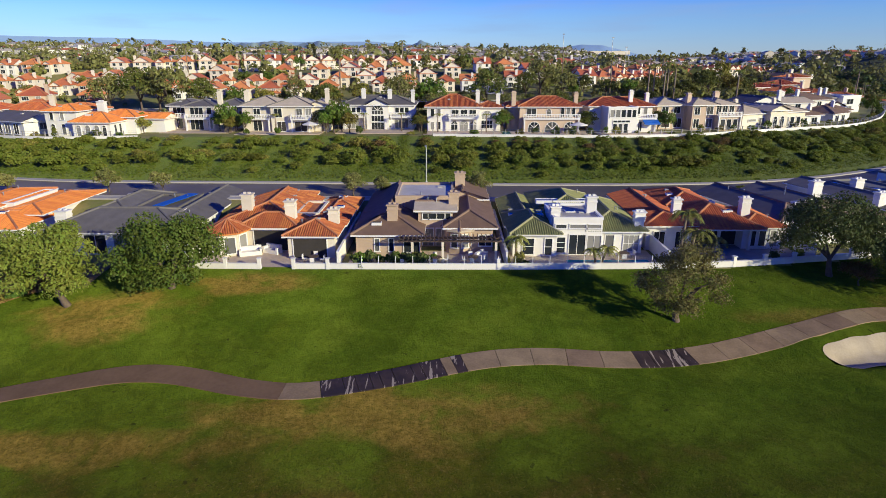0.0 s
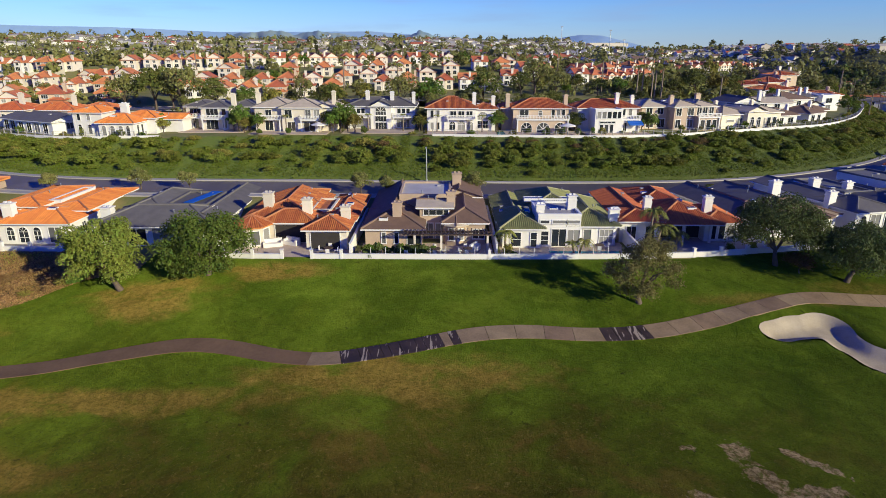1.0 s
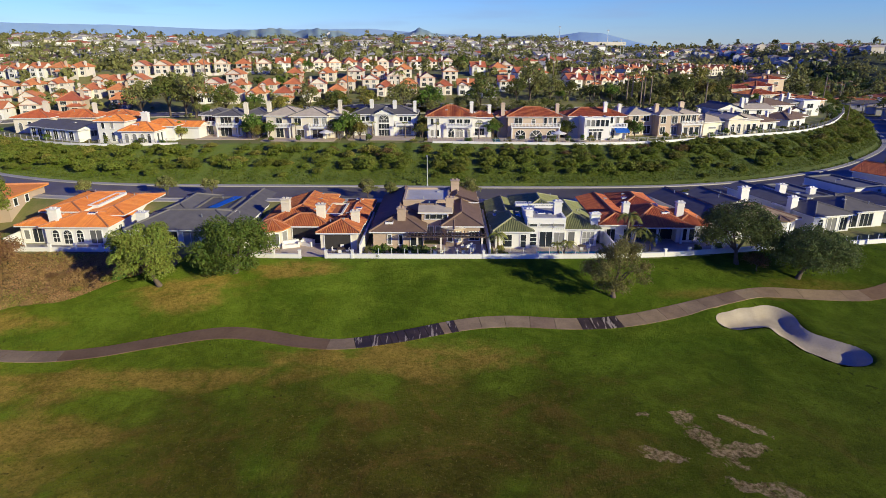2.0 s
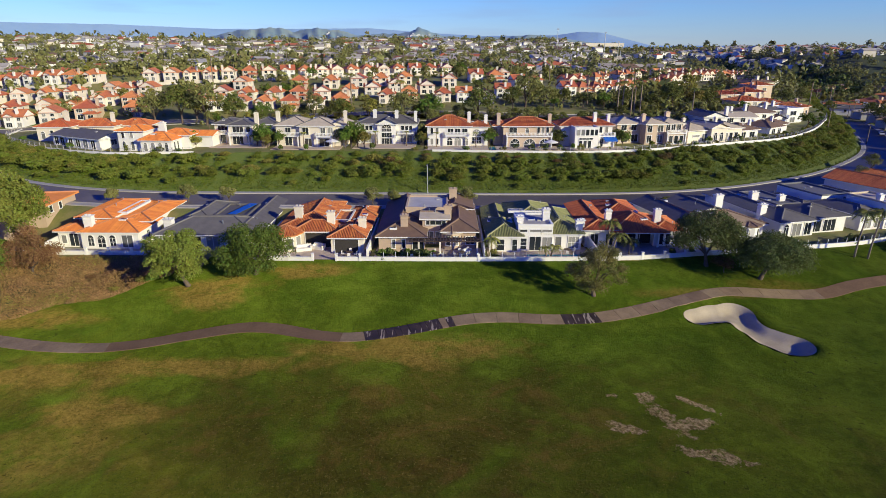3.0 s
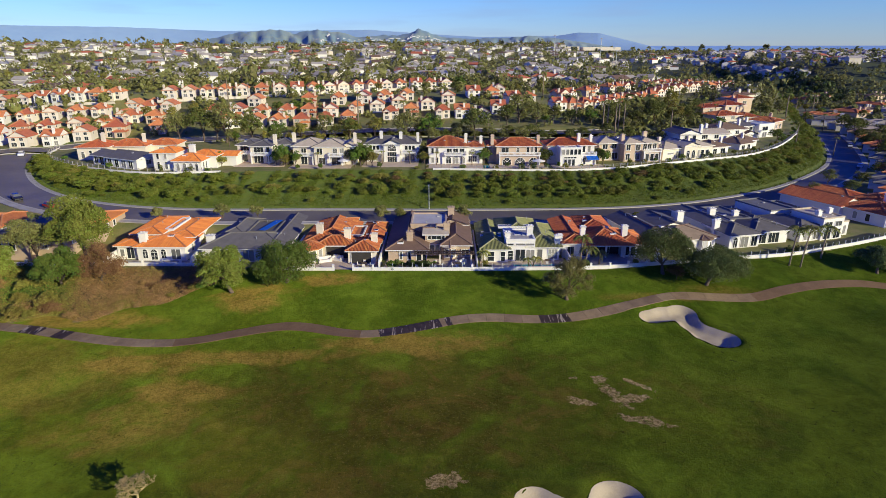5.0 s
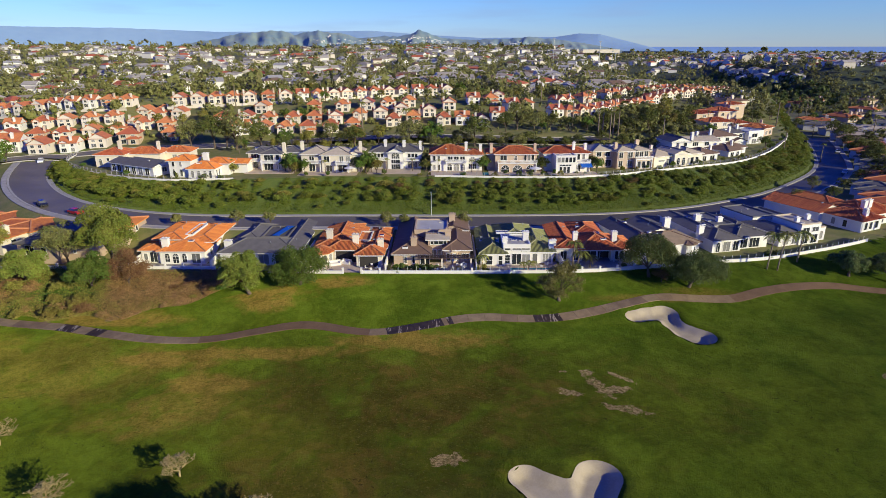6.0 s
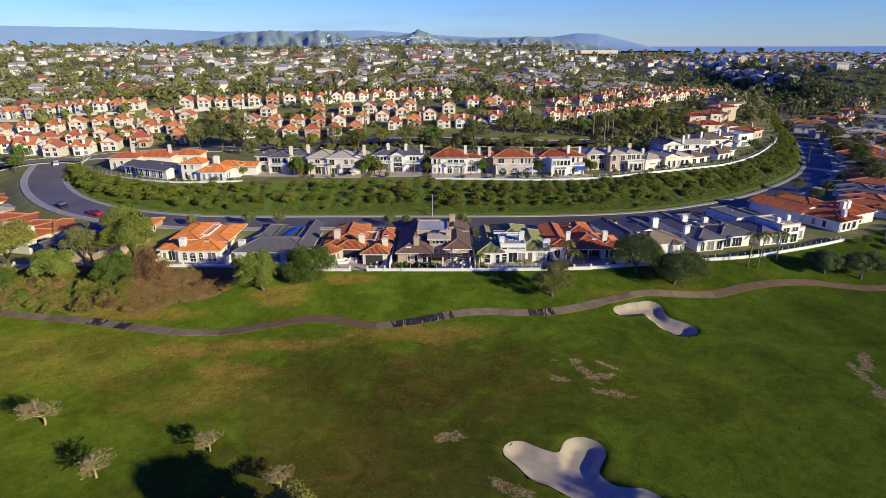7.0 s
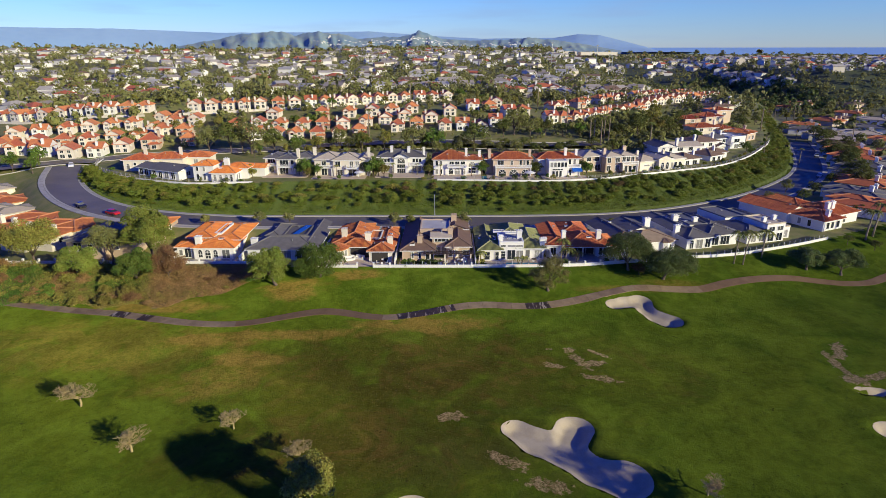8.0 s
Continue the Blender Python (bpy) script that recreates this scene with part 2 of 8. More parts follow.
# wet concrete with pale dry tongues across the path
n = Nodes("path_wet")
sc = n.t.nodes.new("ShaderNodeMapping")
sc.inputs["Scale"].default_value = (3.0, 0.34, 1.0)
n.link(n.place(), sc.inputs[0])
dryness = n.ramp(n.noise(0.9, 3, 0.6, sc.outputs[0], 0.3), 0.585, 0.605)
MAT["path_wet"] = n.done(n.mix(dryness, n.mix(n.ramp(n.noise(0.7), 0.35, 0.65), (0.034, 0.024, 0.019), (0.058, 0.039, 0.029)), (0.34, 0.28, 0.21)), n.math("MULTIPLY_ADD", dryness, 0.25, 0.6), spec=0.3)
MAT["patio"] = mat("patio_paving", (0.58, 0.47, 0.35), (0.48, 0.38, 0.285), 0.5, 0.8, 0.2, 0.01)
MAT["white"] = mat("white_stucco", (0.80, 0.77, 0.71), (0.73, 0.70, 0.64), 0.35, 0.85, 0.15, 0.01, vary=0.04)
MAT["cream"] = mat("cream_stucco", (0.74, 0.67, 0.54), (0.67, 0.60, 0.47), 0.35, 0.85, 0.15, 0.01, vary=0.10)
MAT["tan"] = mat("tan_stucco", (0.50, 0.38, 0.265), (0.44, 0.33, 0.23), 0.35, 0.85, 0.15, 0.01)
MAT["pink"] = mat("rose_stucco", (0.60, 0.47, 0.34), (0.53, 0.41, 0.295), 0.35, 0.85, 0.1, 0.01, vary=0.08)
MAT["trim"] = mat("white_trim", (0.80, 0.78, 0.74), (0.76, 0.74, 0.70), 0.5, 0.6, 0.05)
MAT["terracotta"] = mat("terracotta_tiles", (0.50, 0.160, 0.036), (0.36, 0.105, 0.026), 1.2, 0.75, 0.3, 0.02, vary=0.12, island=0.22)
MAT["orange"] = mat("orange_tiles", (0.74, 0.265, 0.040), (0.64, 0.215, 0.033), 1.0, 0.75, 0.3, 0.02, vary=0.05, island=0.10)
MAT["red"] = mat("red_tiles", (0.54, 0.155, 0.040), (0.40, 0.108, 0.030), 1.0, 0.75, 0.3, 0.02, vary=0.12, island=0.15)
MAT["brownroof"] = mat("brown_shingles", (0.205, 0.130, 0.080), (0.155, 0.098, 0.062), 0.8, 0.8, 0.5, 0.03, vary=0.08, island=0.18)
MAT["tanbrown"] = mat("tan_brown_shingles", (0.33, 0.245, 0.15), (0.26, 0.19, 0.115), 0.8, 0.8, 0.4, 0.03, vary=0.06, island=0.10)
MAT["tanroof"] = mat("tan_shingles", (0.55, 0.46, 0.33), (0.46, 0.38, 0.27), 0.8, 0.8, 0.4, 0.03, vary=0.08, island=0.10)
MAT["greyroof"] = mat("grey_shingles", (0.150, 0.138, 0.128), (0.115, 0.105, 0.098), 0.8, 0.75, 0.4, 0.03, vary=0.10, island=0.10)
MAT["greenroof"] = mat("green_tiles", (0.27, 0.27, 0.085), (0.195, 0.20, 0.065), 0.8, 0.7, 0.4, 0.03, island=0.12)
MAT["flatroof"] = mat("flat_roofing", (0.46, 0.44, 0.42), (0.38, 0.36, 0.34), 0.3, 0.85, 0.2, 0.02, vary=0.15)
MAT["cap"] = mat("ridge_mortar", (0.50, 0.215, 0.085), (0.40, 0.160, 0.062), 1.5, 0.8, 0.2)
MAT["capgrey"] = mat("ridge_grey", (0.165, 0.152, 0.142), (0.13, 0.12, 0.112), 1.5, 0.8, 0.2)
MAT["capbrown"] = mat("ridge_brown", (0.23, 0.15, 0.10), (0.18, 0.118, 0.08), 1.5, 0.8, 0.2)
MAT["capgreen"] = mat("ridge_green", (0.34, 0.33, 0.16), (0.28, 0.27, 0.13), 1.5, 0.8, 0.2)
n = Nodes("window_glass")
blind = n.t.nodes.new("ShaderNodeObjectInfo").outputs["Random"]
MAT["glass"] = n.done(n.mix(n.ramp(blind, 0.55, 0.9), n.mix(n.noise(0.4), (0.016, 0.02, 0.026), (0.035, 0.04, 0.045)), (0.30, 0.29, 0.27)), 0.07, 0.0, 0.7)
# darker copy of the flat roofing, with shade put into its colour
MAT["darkflat"] = mat("shaded_flat_roofing", (0.17, 0.165, 0.17), (0.13, 0.125, 0.13), 0.3, 0.8, 0.2, 0.02)
# scrub ground with the canyon's shade put into its colour
MAT["canyon"] = mat("canyon_scrub_shaded", (0.045, 0.062, 0.02), (0.075, 0.082, 0.03), 0.03, 0.9, 0.0)
MAT["paneglass"] = Nodes("clear_fence_glass")
g = MAT["paneglass"]
g.b.inputs["Transmission Weight"].default_value = 1.0
g.b.inputs["IOR"].default_value = 1.08
MAT["paneglass"] = g.done((0.93, 0.97, 0.96), 0.03)
# near-black paint standing for the shade inside open porches
MAT["dark"] = mat("opening_shade", (0.03, 0.026, 0.023), (0.045, 0.038, 0.033), 0.5, 0.8, 0.1)
MAT["wood"] = mat("dark_timber", (0.085, 0.055, 0.038), (0.12, 0.08, 0.055), 1.0, 0.75, 0.3)
MAT["steel"] = mat("galvanised_steel", (0.45, 0.46, 0.47), (0.36, 0.37, 0.38), 1.0, 0.45, 0.1, metal=0.7)
MAT["bark"] = mat("bark", (0.16, 0.115, 0.08), (0.10, 0.075, 0.055), 2.0, 0.9, 0.8, 0.05)
MAT["palebark"] = mat("pale_bare_wood", (0.46, 0.355, 0.14), (0.33, 0.25, 0.10), 1.0, 0.85, 0.4, 0.02)
MAT["palmbark"] = mat("palm_bark", (0.28, 0.22, 0.15), (0.20, 0.155, 0.11), 2.0, 0.9, 0.6, 0.04)
MAT["water"] = mat("pool_water", (0.05, 0.28, 0.34), (0.06, 0.32, 0.38), 0.5, 0.06, 0.3, 0.02)
MAT["bluecloth"] = mat("blue_canvas", (0.02, 0.12, 0.55), (0.02, 0.10, 0.45), 1.0, 0.7, 0.1)
MAT["cloth"] = mat("white_canvas", (0.80, 0.76, 0.70), (0.72, 0.68, 0.62), 1.0, 0.8, 0.3)
MAT["carblack"] = mat("black_car_paint", (0.015, 0.016, 0.02), (0.02, 0.02, 0.025), 1.0, 0.2, 0.0, spec=0.7)
MAT["carred"] = mat("red_car_paint", (0.45, 0.02, 0.02), (0.40, 0.02, 0.02), 1.0, 0.2, 0.0, spec=0.7)
MAT["carwhite"] = mat("white_car_paint", (0.75, 0.75, 0.76), (0.70, 0.70, 0.72), 1.0, 0.2, 0.0, spec=0.7)
MAT["rubber"] = mat("tyre_rubber", (0.02, 0.02, 0.02), (0.03, 0.03, 0.03), 2.0, 0.9, 0.1)
MAT["leaf_green"] = leaf_mat("leaves_green", (0.100, 0.162, 0.016), (0.160, 0.212, 0.024))
MAT["leaf_dark"] = leaf_mat("leaves_dark", (0.095, 0.130, 0.028), (0.150, 0.172, 0.042))
MAT["leaf_olive"] = leaf_mat("leaves_olive", (0.21, 0.20, 0.030), (0.29, 0.245, 0.045))
MAT["leaf_mid"] = leaf_mat("leaves_mid", (0.098, 0.118, 0.018), (0.158, 0.160, 0.030))
MAT["leaf_rust"] = leaf_mat("leaves_rust", (0.20, 0.125, 0.045), (0.15, 0.105, 0.03))
MAT["leaf_sparse"] = leaf_mat("leaves_sparse", (0.165, 0.160, 0.040), (0.225, 0.195, 0.055))
MAT["leaf_brown"] = leaf_mat("leaves_brown", (0.34, 0.20, 0.080), (0.25, 0.155, 0.052))
MAT["leaf_lime"] = leaf_mat("leaves_lime", (0.175, 0.21, 0.022), (0.24, 0.255, 0.034))
MAT["leaf_palm"] = leaf_mat("palm_leaves", (0.21, 0.24, 0.04), (0.30, 0.28, 0.06))
MAT["leaf_slope"] = leaf_mat("slope_leaves", (0.150, 0.182, 0.016), (0.215, 0.225, 0.026), 0.22, 0.3, 0.35)
MAT["leaf_ivy"] = leaf_mat("ivy_leaves", (0.092, 0.128, 0.005), (0.130, 0.154, 0.008), 0.18, 0.0)
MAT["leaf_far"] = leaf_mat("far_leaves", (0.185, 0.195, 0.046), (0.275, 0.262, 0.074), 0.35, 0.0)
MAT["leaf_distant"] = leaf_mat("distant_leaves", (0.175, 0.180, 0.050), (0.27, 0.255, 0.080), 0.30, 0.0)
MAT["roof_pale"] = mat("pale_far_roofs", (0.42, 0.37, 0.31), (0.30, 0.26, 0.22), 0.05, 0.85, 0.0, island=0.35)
# distance haze is mixed into the colours of both hill ranges
MAT["hill"] = mat("hazed_far_hills", (0.22, 0.32, 0.36), (0.34, 0.40, 0.32), 0.006, 0.95, 0.0)
MAT["hill_hazed"] = mat("hazed_far_range", (0.25, 0.37, 0.56), (0.29, 0.41, 0.58), 0.002, 0.95, 0.0)
MAT["sea"] = mat("sea_strip", (0.30, 0.46, 0.72), (0.32, 0.48, 0.74), 0.002, 0.6, 0.0)

# ---- mesh helpers ----


class Mesh:
    """Collects vertices and faces for one part; slot chooses the material of the faces to come."""

    def __init__(self):
        self.v, self.f, self.s, self.slot = [], [], [], 0

    def face(self, *pts):
        i = len(self.v)
        self.v.extend(tuple(p) for p in pts)
        self.f.append(tuple(range(i, i + len(pts))))
        self.s.append(self.slot)

    def solid(self, verts, faces):
        i = len(self.v)
        self.v.extend(tuple(p) for p in verts)
        self.f.extend(tuple(i + k for k in f) for f in faces)
        self.s.extend([self.slot] * len(faces))

    def box(self, x0, x1, y0, y1, z0, z1):
        p = [(x, y, z) for z in (z0, z1) for x, y in ((x0, y0), (x1, y0), (x1, y1), (x0, y1))]
        self.solid(p, [(0, 3, 2, 1), (4, 5, 6, 7), (0, 1, 5, 4), (1, 2, 6, 5), (2, 3, 7, 6), (3, 0, 4, 7)])

    def ring_stack(self, rings, cap=True):
        """Skin between rings of equal length."""
        n = len(rings[0])
        vs = [p for r in rings for p in r]
        fs = [(a * n + k, a * n + (k + 1) % n, (a + 1) * n + (k + 1) % n, (a + 1) * n + k) for a in range(len(rings) - 1) for k in range(n)]
        if cap:
            fs.append(tuple(range(n))[::-1])
            fs.append(tuple(range(len(vs) - n, len(vs))))
        self.solid(vs, fs)

    def cyl(self, x, y, z0, z1, r0, r1=None, n=10):
        r1 = r0 if r1 is None else r1
        self.ring_stack([[(x + r * math.cos(2 * math.pi * k / n), y + r * math.sin(2 * math.pi * k / n), z) for k in range(n)] for r, z in ((r0, z0), (r1, z1))])

    def tube(self, pts, radii, n=6):
        rings = []
        for i, p in enumerate(pts):
            a, b = Vector(pts[max(0, i - 1)]), Vector(pts[min(len(pts) - 1, i + 1)])
            d = (b - a).normalized()
            u = d.orthogonal().normalized()
            w = d.cross(u)
            rings.append([Vector(p) + radii[i] * (math.cos(2 * math.pi * k / n) * u + math.sin(2 * math.pi * k / n) * w) for k in range(n)])
        self.ring_stack(rings)

    def data(self, name, mats, smooth=False):
        me = bpy.data.meshes.new(name)
        me.from_pydata(self.v, [], self.f)
        for m in mats if isinstance(mats, (list, tuple)) else [mats]:
            me.materials.append(m)
        me.polygons.foreach_set("material_index", self.s)
        if smooth:
            me.polygons.foreach_set("use_smooth", [True] * len(self.f))
        me.update()
        return me


def part(name, mesh, mats, parent=None, label="", smooth=False):
    """Links one mesh as one object, under a thing or a part if parent is given."""
    me = mesh if isinstance(mesh, bpy.types.Mesh) else mesh.data(name, mats, smooth)
    ob = new(name, me)
    ob.parent = parent
    return tagged(ob, label)


def thing(name, m, label, category, group=""):
    ob = new(name)
    ob.empty_display_size = 0.5
    ob.matrix_basis = m
    return tagged(ob, label, category, group)


def spline(ctrl, step=2.0):
    """A smooth line of even steps through the control points."""
    c = np.array(ctrl, float)
    c = np.vstack((2 * c[0] - c[1], c, 2 * c[-1] - c[-2]))
    out = []
    for i in range(1, len(c) - 2):
        p0, p1, p2, p3 = c[i - 1:i + 3]
        k = max(2, int(np.linalg.norm(p2 - p1) / step))
        for t in np.arange(k) / k:
            out.append(0.5 * (2 * p1 + (p2 - p0) * t + (2 * p0 - 5 * p1 + 4 * p2 - p3) * t * t + (3 * p1 - p0 - 3 * p2 + p3) * t ** 3))
    out.append(c[-2])
    return np.array(out)


def offset(line, d):
    """The line moved d to its left."""
    t = np.gradient(line, axis=0)
    t /= np.linalg.norm(t, axis=1)[:, None]
    return line + d * np.stack((-t[:, 1], t[:, 0]), 1)


def smooth(a, b, v):
    u = np.clip((v - a) / (b - a), 0, 1)
    return u * u * (3 - 2 * u)


def line_dist(line, X, Y):
    best = np.full(X.shape, 1e9)
    for (ax, ay), (bx, by) in zip(line[:-1], line[1:]):
        dx, dy = bx - ax, by - ay
        t = np.clip(((X - ax) * dx + (Y - ay) * dy) / (dx * dx + dy * dy), 0, 1)
        best = np.minimum(best, (X - ax - t * dx) ** 2 + (Y - ay - t * dy) ** 2)
    return np.sqrt(best)


def inside(poly, X, Y):
    r = np.zeros(X.shape, bool)
    for (ax, ay), (bx, by) in zip(poly, np.roll(poly, -1, 0)):
        if ay != by:
            r ^= ((ay > Y) != (by > Y)) & (X < (bx - ax) * (Y - ay) / (by - ay) + ax)
    return r


# ---- plan: kerb lines, walls, terrain ----
FAR_KERB = spline([(-136, 154), (-126.8, 135), (-111, 115.6), (-94.7, 102.9), (-78, 96.4), (-61, 94.2), (-45, 95), (-25, 96.8), (-3, 98.2), (17, 99.9), (35.5, 102.2), (53, 106), (73, 114), (98, 129.6), (119.6, 148.8), (140, 171), (156, 195.6), (180, 243), (204, 296), (235, 360)], 4)
TOP_WALL = spline([(-134, 172), (-132, 158), (-126.5, 146), (-114.3, 134.2), (-100, 125.8), (-90, 121.8), (-79.6, 119.6), (-66, 121), (-50, 123.4), (-30, 124.8), (-4, 125.2), (15.3, 123.8), (35.5, 123.8), (51.2, 127.3), (66.4, 134.2), (83, 142.0), (101, 151.0), (120, 169), (140, 195), (149, 208.5), (166, 240), (190, 300), (220, 360)], 4)
BACK_STREET = spline([(-260, 118), (-205, 132), (-165, 147), (-142, 159), (-118, 170), (-90, 178), (-60, 184), (-30, 187), (0, 188), (40, 186), (66, 187)], 5)
FENCE = spline([(-150, 69), (-120, 66), (-98, 66), (-62, 66), (-46, 65.6), (-29, 63.6), (-11.8, 63.4), (7.4, 63.4), (28.3, 64), (39.3, 65.6), (56, 69.0), (70, 71.4), (80, 74.8), (99, 83), (130, 100), (170, 118)], 3)
CART = spline([(-130, 55), (-110, 52.5), (-94.7, 49), (-86.3, 47.2), (-78.3, 45.7), (-68, 44.2), (-57.4, 41.3), (-49.9, 39.7), (-43.1, 39.5), (-37.9, 40.7), (-32.8, 42.7), (-26.3, 44.5), (-21.6, 44.3), (-15.6, 42.6), (-11, 42.2), (-5.4, 43.8), (2.8, 46.4), (8.7, 47.1), (15.7, 46.8), (23, 47.9), (33.6, 51.4), (42.5, 54.6), (50.4, 54.9), (57, 55.3), (63.5, 57.7), (73.3, 60.6), (80.8, 62.0), (87, 61.4), (93, 60.8), (99, 61.8), (106, 66), (118, 73), (140, 84)], 1.0)
SLOPE_POLY = np.vstack((FAR_KERB, [(235, 6000), (-146, 6000), (-146, 170)]))
TOP_POLY = np.vstack((TOP_WALL, [(220, 6000), (-134, 6000)]))
# sand bunkers: strokes of x, y, radius
BUNKERS = (
    (((35.8, 47.9, 1.9), (38.5, 48.7, 1.9), (41.6, 49.2, 2.2), (41.8, 45.5, 1.8), (43.2, 42.4, 2.4), (44.6, 40.8, 2.9)),),
    (((10.3, 5.2, 2.2), (13.2, 2.4, 2.9), (16.4, 0.2, 2.9), (19.6, -3.6, 2.7), (22.6, -4.7, 3.8)), ((16.6, 1.6, 2.6), (18.7, 5.7, 2.8))),
    (((-3.8, -10.5, 3.0), (-1.0, -13.0, 3.4), (3.0, -14.0, 3.0)),),
    (((63.5, 5.2, 2.2), (67.0, 4.5, 2.8), (70.5, 3.0, 2.6)),),
    (((66.3, 15.5, 1.2), (69.0, 15.0, 1.4)),),
)


def sand_depth(k, X, Y):
    """Signed distance to the rim of a bunker: minus inside."""
    s = np.full(X.shape, 1e9)
    for b in BUNKERS[k]:
        for (ax, ay, ar), (bx, by, br) in zip(b[:-1], b[1:]):
            dx, dy = bx - ax, by - ay
            t = np.clip(((X - ax) * dx + (Y - ay) * dy) / (dx * dx + dy * dy), 0, 1)
            d = np.hypot(X - ax - t * dx, Y - ay - t * dy) - (ar + (br - ar) * t)
            h = np.clip(0.5 + 0.5 * (s - d) / 0.9, 0, 1)
            s = np.where(s > 1e8, d, s + (d - s) * h - 0.9 * h * (1 - h))
    return s


def road_z(X):
    return np.clip(2.4 - 0.0215 * X, -0.6, 5.4)


def ground_z(X, Y):
    """Height of the land."""
    X, Y = np.atleast_1d(np.asarray(X, float)), np.atleast_1d(np.asarray(Y, float))
    fy = np.interp(X, FENCE[:, 0], FENCE[:, 1])
    turn = smooth(55, 110, X) * 0.9
    golf = -2.9 * (1 - smooth(-22, 1.5, Y - fy)) - turn * (1 - smooth(-30, 0, Y - fy)) * 0.5
    golf = golf + (0.25 * np.sin(X * 0.07 + 1.3) * np.sin(Y * 0.06) + 0.12 * np.sin(X * 0.19 + Y * 0.13)) * (1 - smooth(-12, -1, Y - fy))
    for k in range(len(BUNKERS)):
        near = (np.abs(X - BUNKERS[k][0][0][0]) < 25) & (np.abs(Y - BUNKERS[k][0][0][1]) < 25)
        if near.any():
            d = sand_depth(k, X[near], Y[near])
            golf[near] += 0.30 * smooth(-0.2, 0.8, d) * (1 - smooth(0.8, 3.2, d)) - 0.85 * (1 - smooth(-1.6, 0.1, d))
    dk = line_dist(FAR_KERB, X, Y)
    ins = inside(SLOPE_POLY, X, Y)
    top = inside(TOP_POLY, X, Y)
    rz = road_z(X)
    pad = -0.08 + (rz + 0.08) * smooth(23, 11, dk) * (Y > fy)
    low = np.where(Y < fy + 1.0, golf, pad)
    low = np.where(dk < 11.5, np.where(Y > fy + 1, rz, low), low)
    shelf = 1 - smooth(88, 122, X) * (1 - smooth(255, 320, Y))
    up = 7.3 - 0.006 * np.clip(X - 20, 0, 200) + (smooth(150, 188, Y) + 2.5 * smooth(186, 195, Y) * smooth(-220, -170, X)) * shelf
    up = up + shelf * 8.0 * (0.55 + 0.45 * smooth(-250, -140, X)) * smooth(195, 258, Y) * (1 - 0.75 * smooth(10, 90, X))
    up = up + 2.6 * smooth(245, 310, Y) * smooth(40, 100, X)
    dw = line_dist(TOP_WALL, X, Y)
    u = dk / (dk + dw + 1e-6)
    bank = rz + (up - rz) * (0.75 * u + 0.25 * smooth(0, 1, u))
    bank = np.where(dk < 2.5, rz + 0.02, bank)
    z = np.where(top, up, np.where(ins, bank, low))
    left = smooth(-125, -145, X) * smooth(118, 158, Y) * (~ins)
    z = z + (up - z) * left
    r = np.hypot(X, Y)
    # canyon, the slope beyond it and the far rise of the town
    hollow = np.exp(-(((X - 245) / 75) ** 2 + ((Y - 640) / 190) ** 2))
    z = z - 20 * hollow
    wall = smooth(285, 395, X - 0.12 * (Y - 600)) * smooth(430, 560, Y)
    rise = smooth(380, 1200, r) * (Y > 0) * (23 + 5 * smooth(0, -500, X)) * (1 - smooth(1300, 2600, r))
    z = z + np.maximum(27 * wall * (1 - smooth(1300, 2600, r)), rise)
    far = smooth(450, 1400, r) * (Y > 0)
    z = z + far * (3 * np.sin(X * 0.0051 + 0.7) * np.cos(Y * 0.0046) + 2.5 * np.sin(X * 0.012 + 2) * np.sin(Y * 0.009))
    return z


def gz(x, y):
    return float(ground_z(x, y)[0])


# ---- ground sheet ----
def steps(*spans):
    out = []
    for a, b, s in spans:
        out.extend(np.arange(a, b, s))
    return np.array(out + [spans[-1][1]])


gx = steps((-4800, -900, 150), (-900, -300, 30), (-300, -140, 6), (-140, 150, 1.25), (150, 260, 4), (260, 900, 25), (900, 4800, 150))
gy = steps((-900, -160, 60), (-160, -40, 6), (-40, 130, 1.25), (130, 210, 2), (210, 330, 5), (330, 900, 20), (900, 4800, 130))
GX, GY = np.meshgrid(gx, gy)
GZ = ground_z(GX.ravel(), GY.ravel()).reshape(GX.shape)
for k in range(len(BUNKERS)):
    # the sheet dips under the sand
    GZ = GZ - 0.45 * (1 - smooth(-1.3, -0.3, sand_depth(k, GX, GY)))
nx, ny = len(gx), len(gy)
idx = np.arange(nx * ny).reshape(ny, nx)
quads = np.stack((idx[:-1, :-1], idx[:-1, 1:], idx[1:, 1:], idx[1:, :-1]), -1).reshape(-1, 4)
cx = (GX[:-1, :-1] + GX[1:, 1:]).ravel() / 2
cy = (GY[:-1, :-1] + GY[1:, 1:]).ravel() / 2
cf = np.interp(cx, FENCE[:, 0], FENCE[:, 1])
slot = np.full(len(cx), 0)
slot[cy > cf] = 2
ins_c, top_c = inside(SLOPE_POLY, cx, cy), inside(TOP_POLY, cx, cy)
slot[ins_c & ~top_c] = 1
slot[top_c] = 2
slot[(np.hypot(cx, cy) > 330) & (cy > 100)] = 3
edge = 48.8 + np.clip((cx + 58) * 0.62, 0, 30) + 1.3 * np.sin(cx * 0.55) + 0.8 * np.sin(cx * 1.7 + 1)
slot[(cx < -38) & (cy > edge) & (cy < cf)] = 4
ground_me = bpy.data.meshes.new("ground")
ground_me.from_pydata(np.stack((GX.ravel(), GY.ravel(), GZ.ravel()), 1).tolist(), [], quads.tolist())
slot[(cx > 232) & (cx < 330) & (cy > 262) & (cy < 312)] = 0
slot[(cx > 215) & (cx < 460) & (cy > 440) & (cy < 1000)] = 5
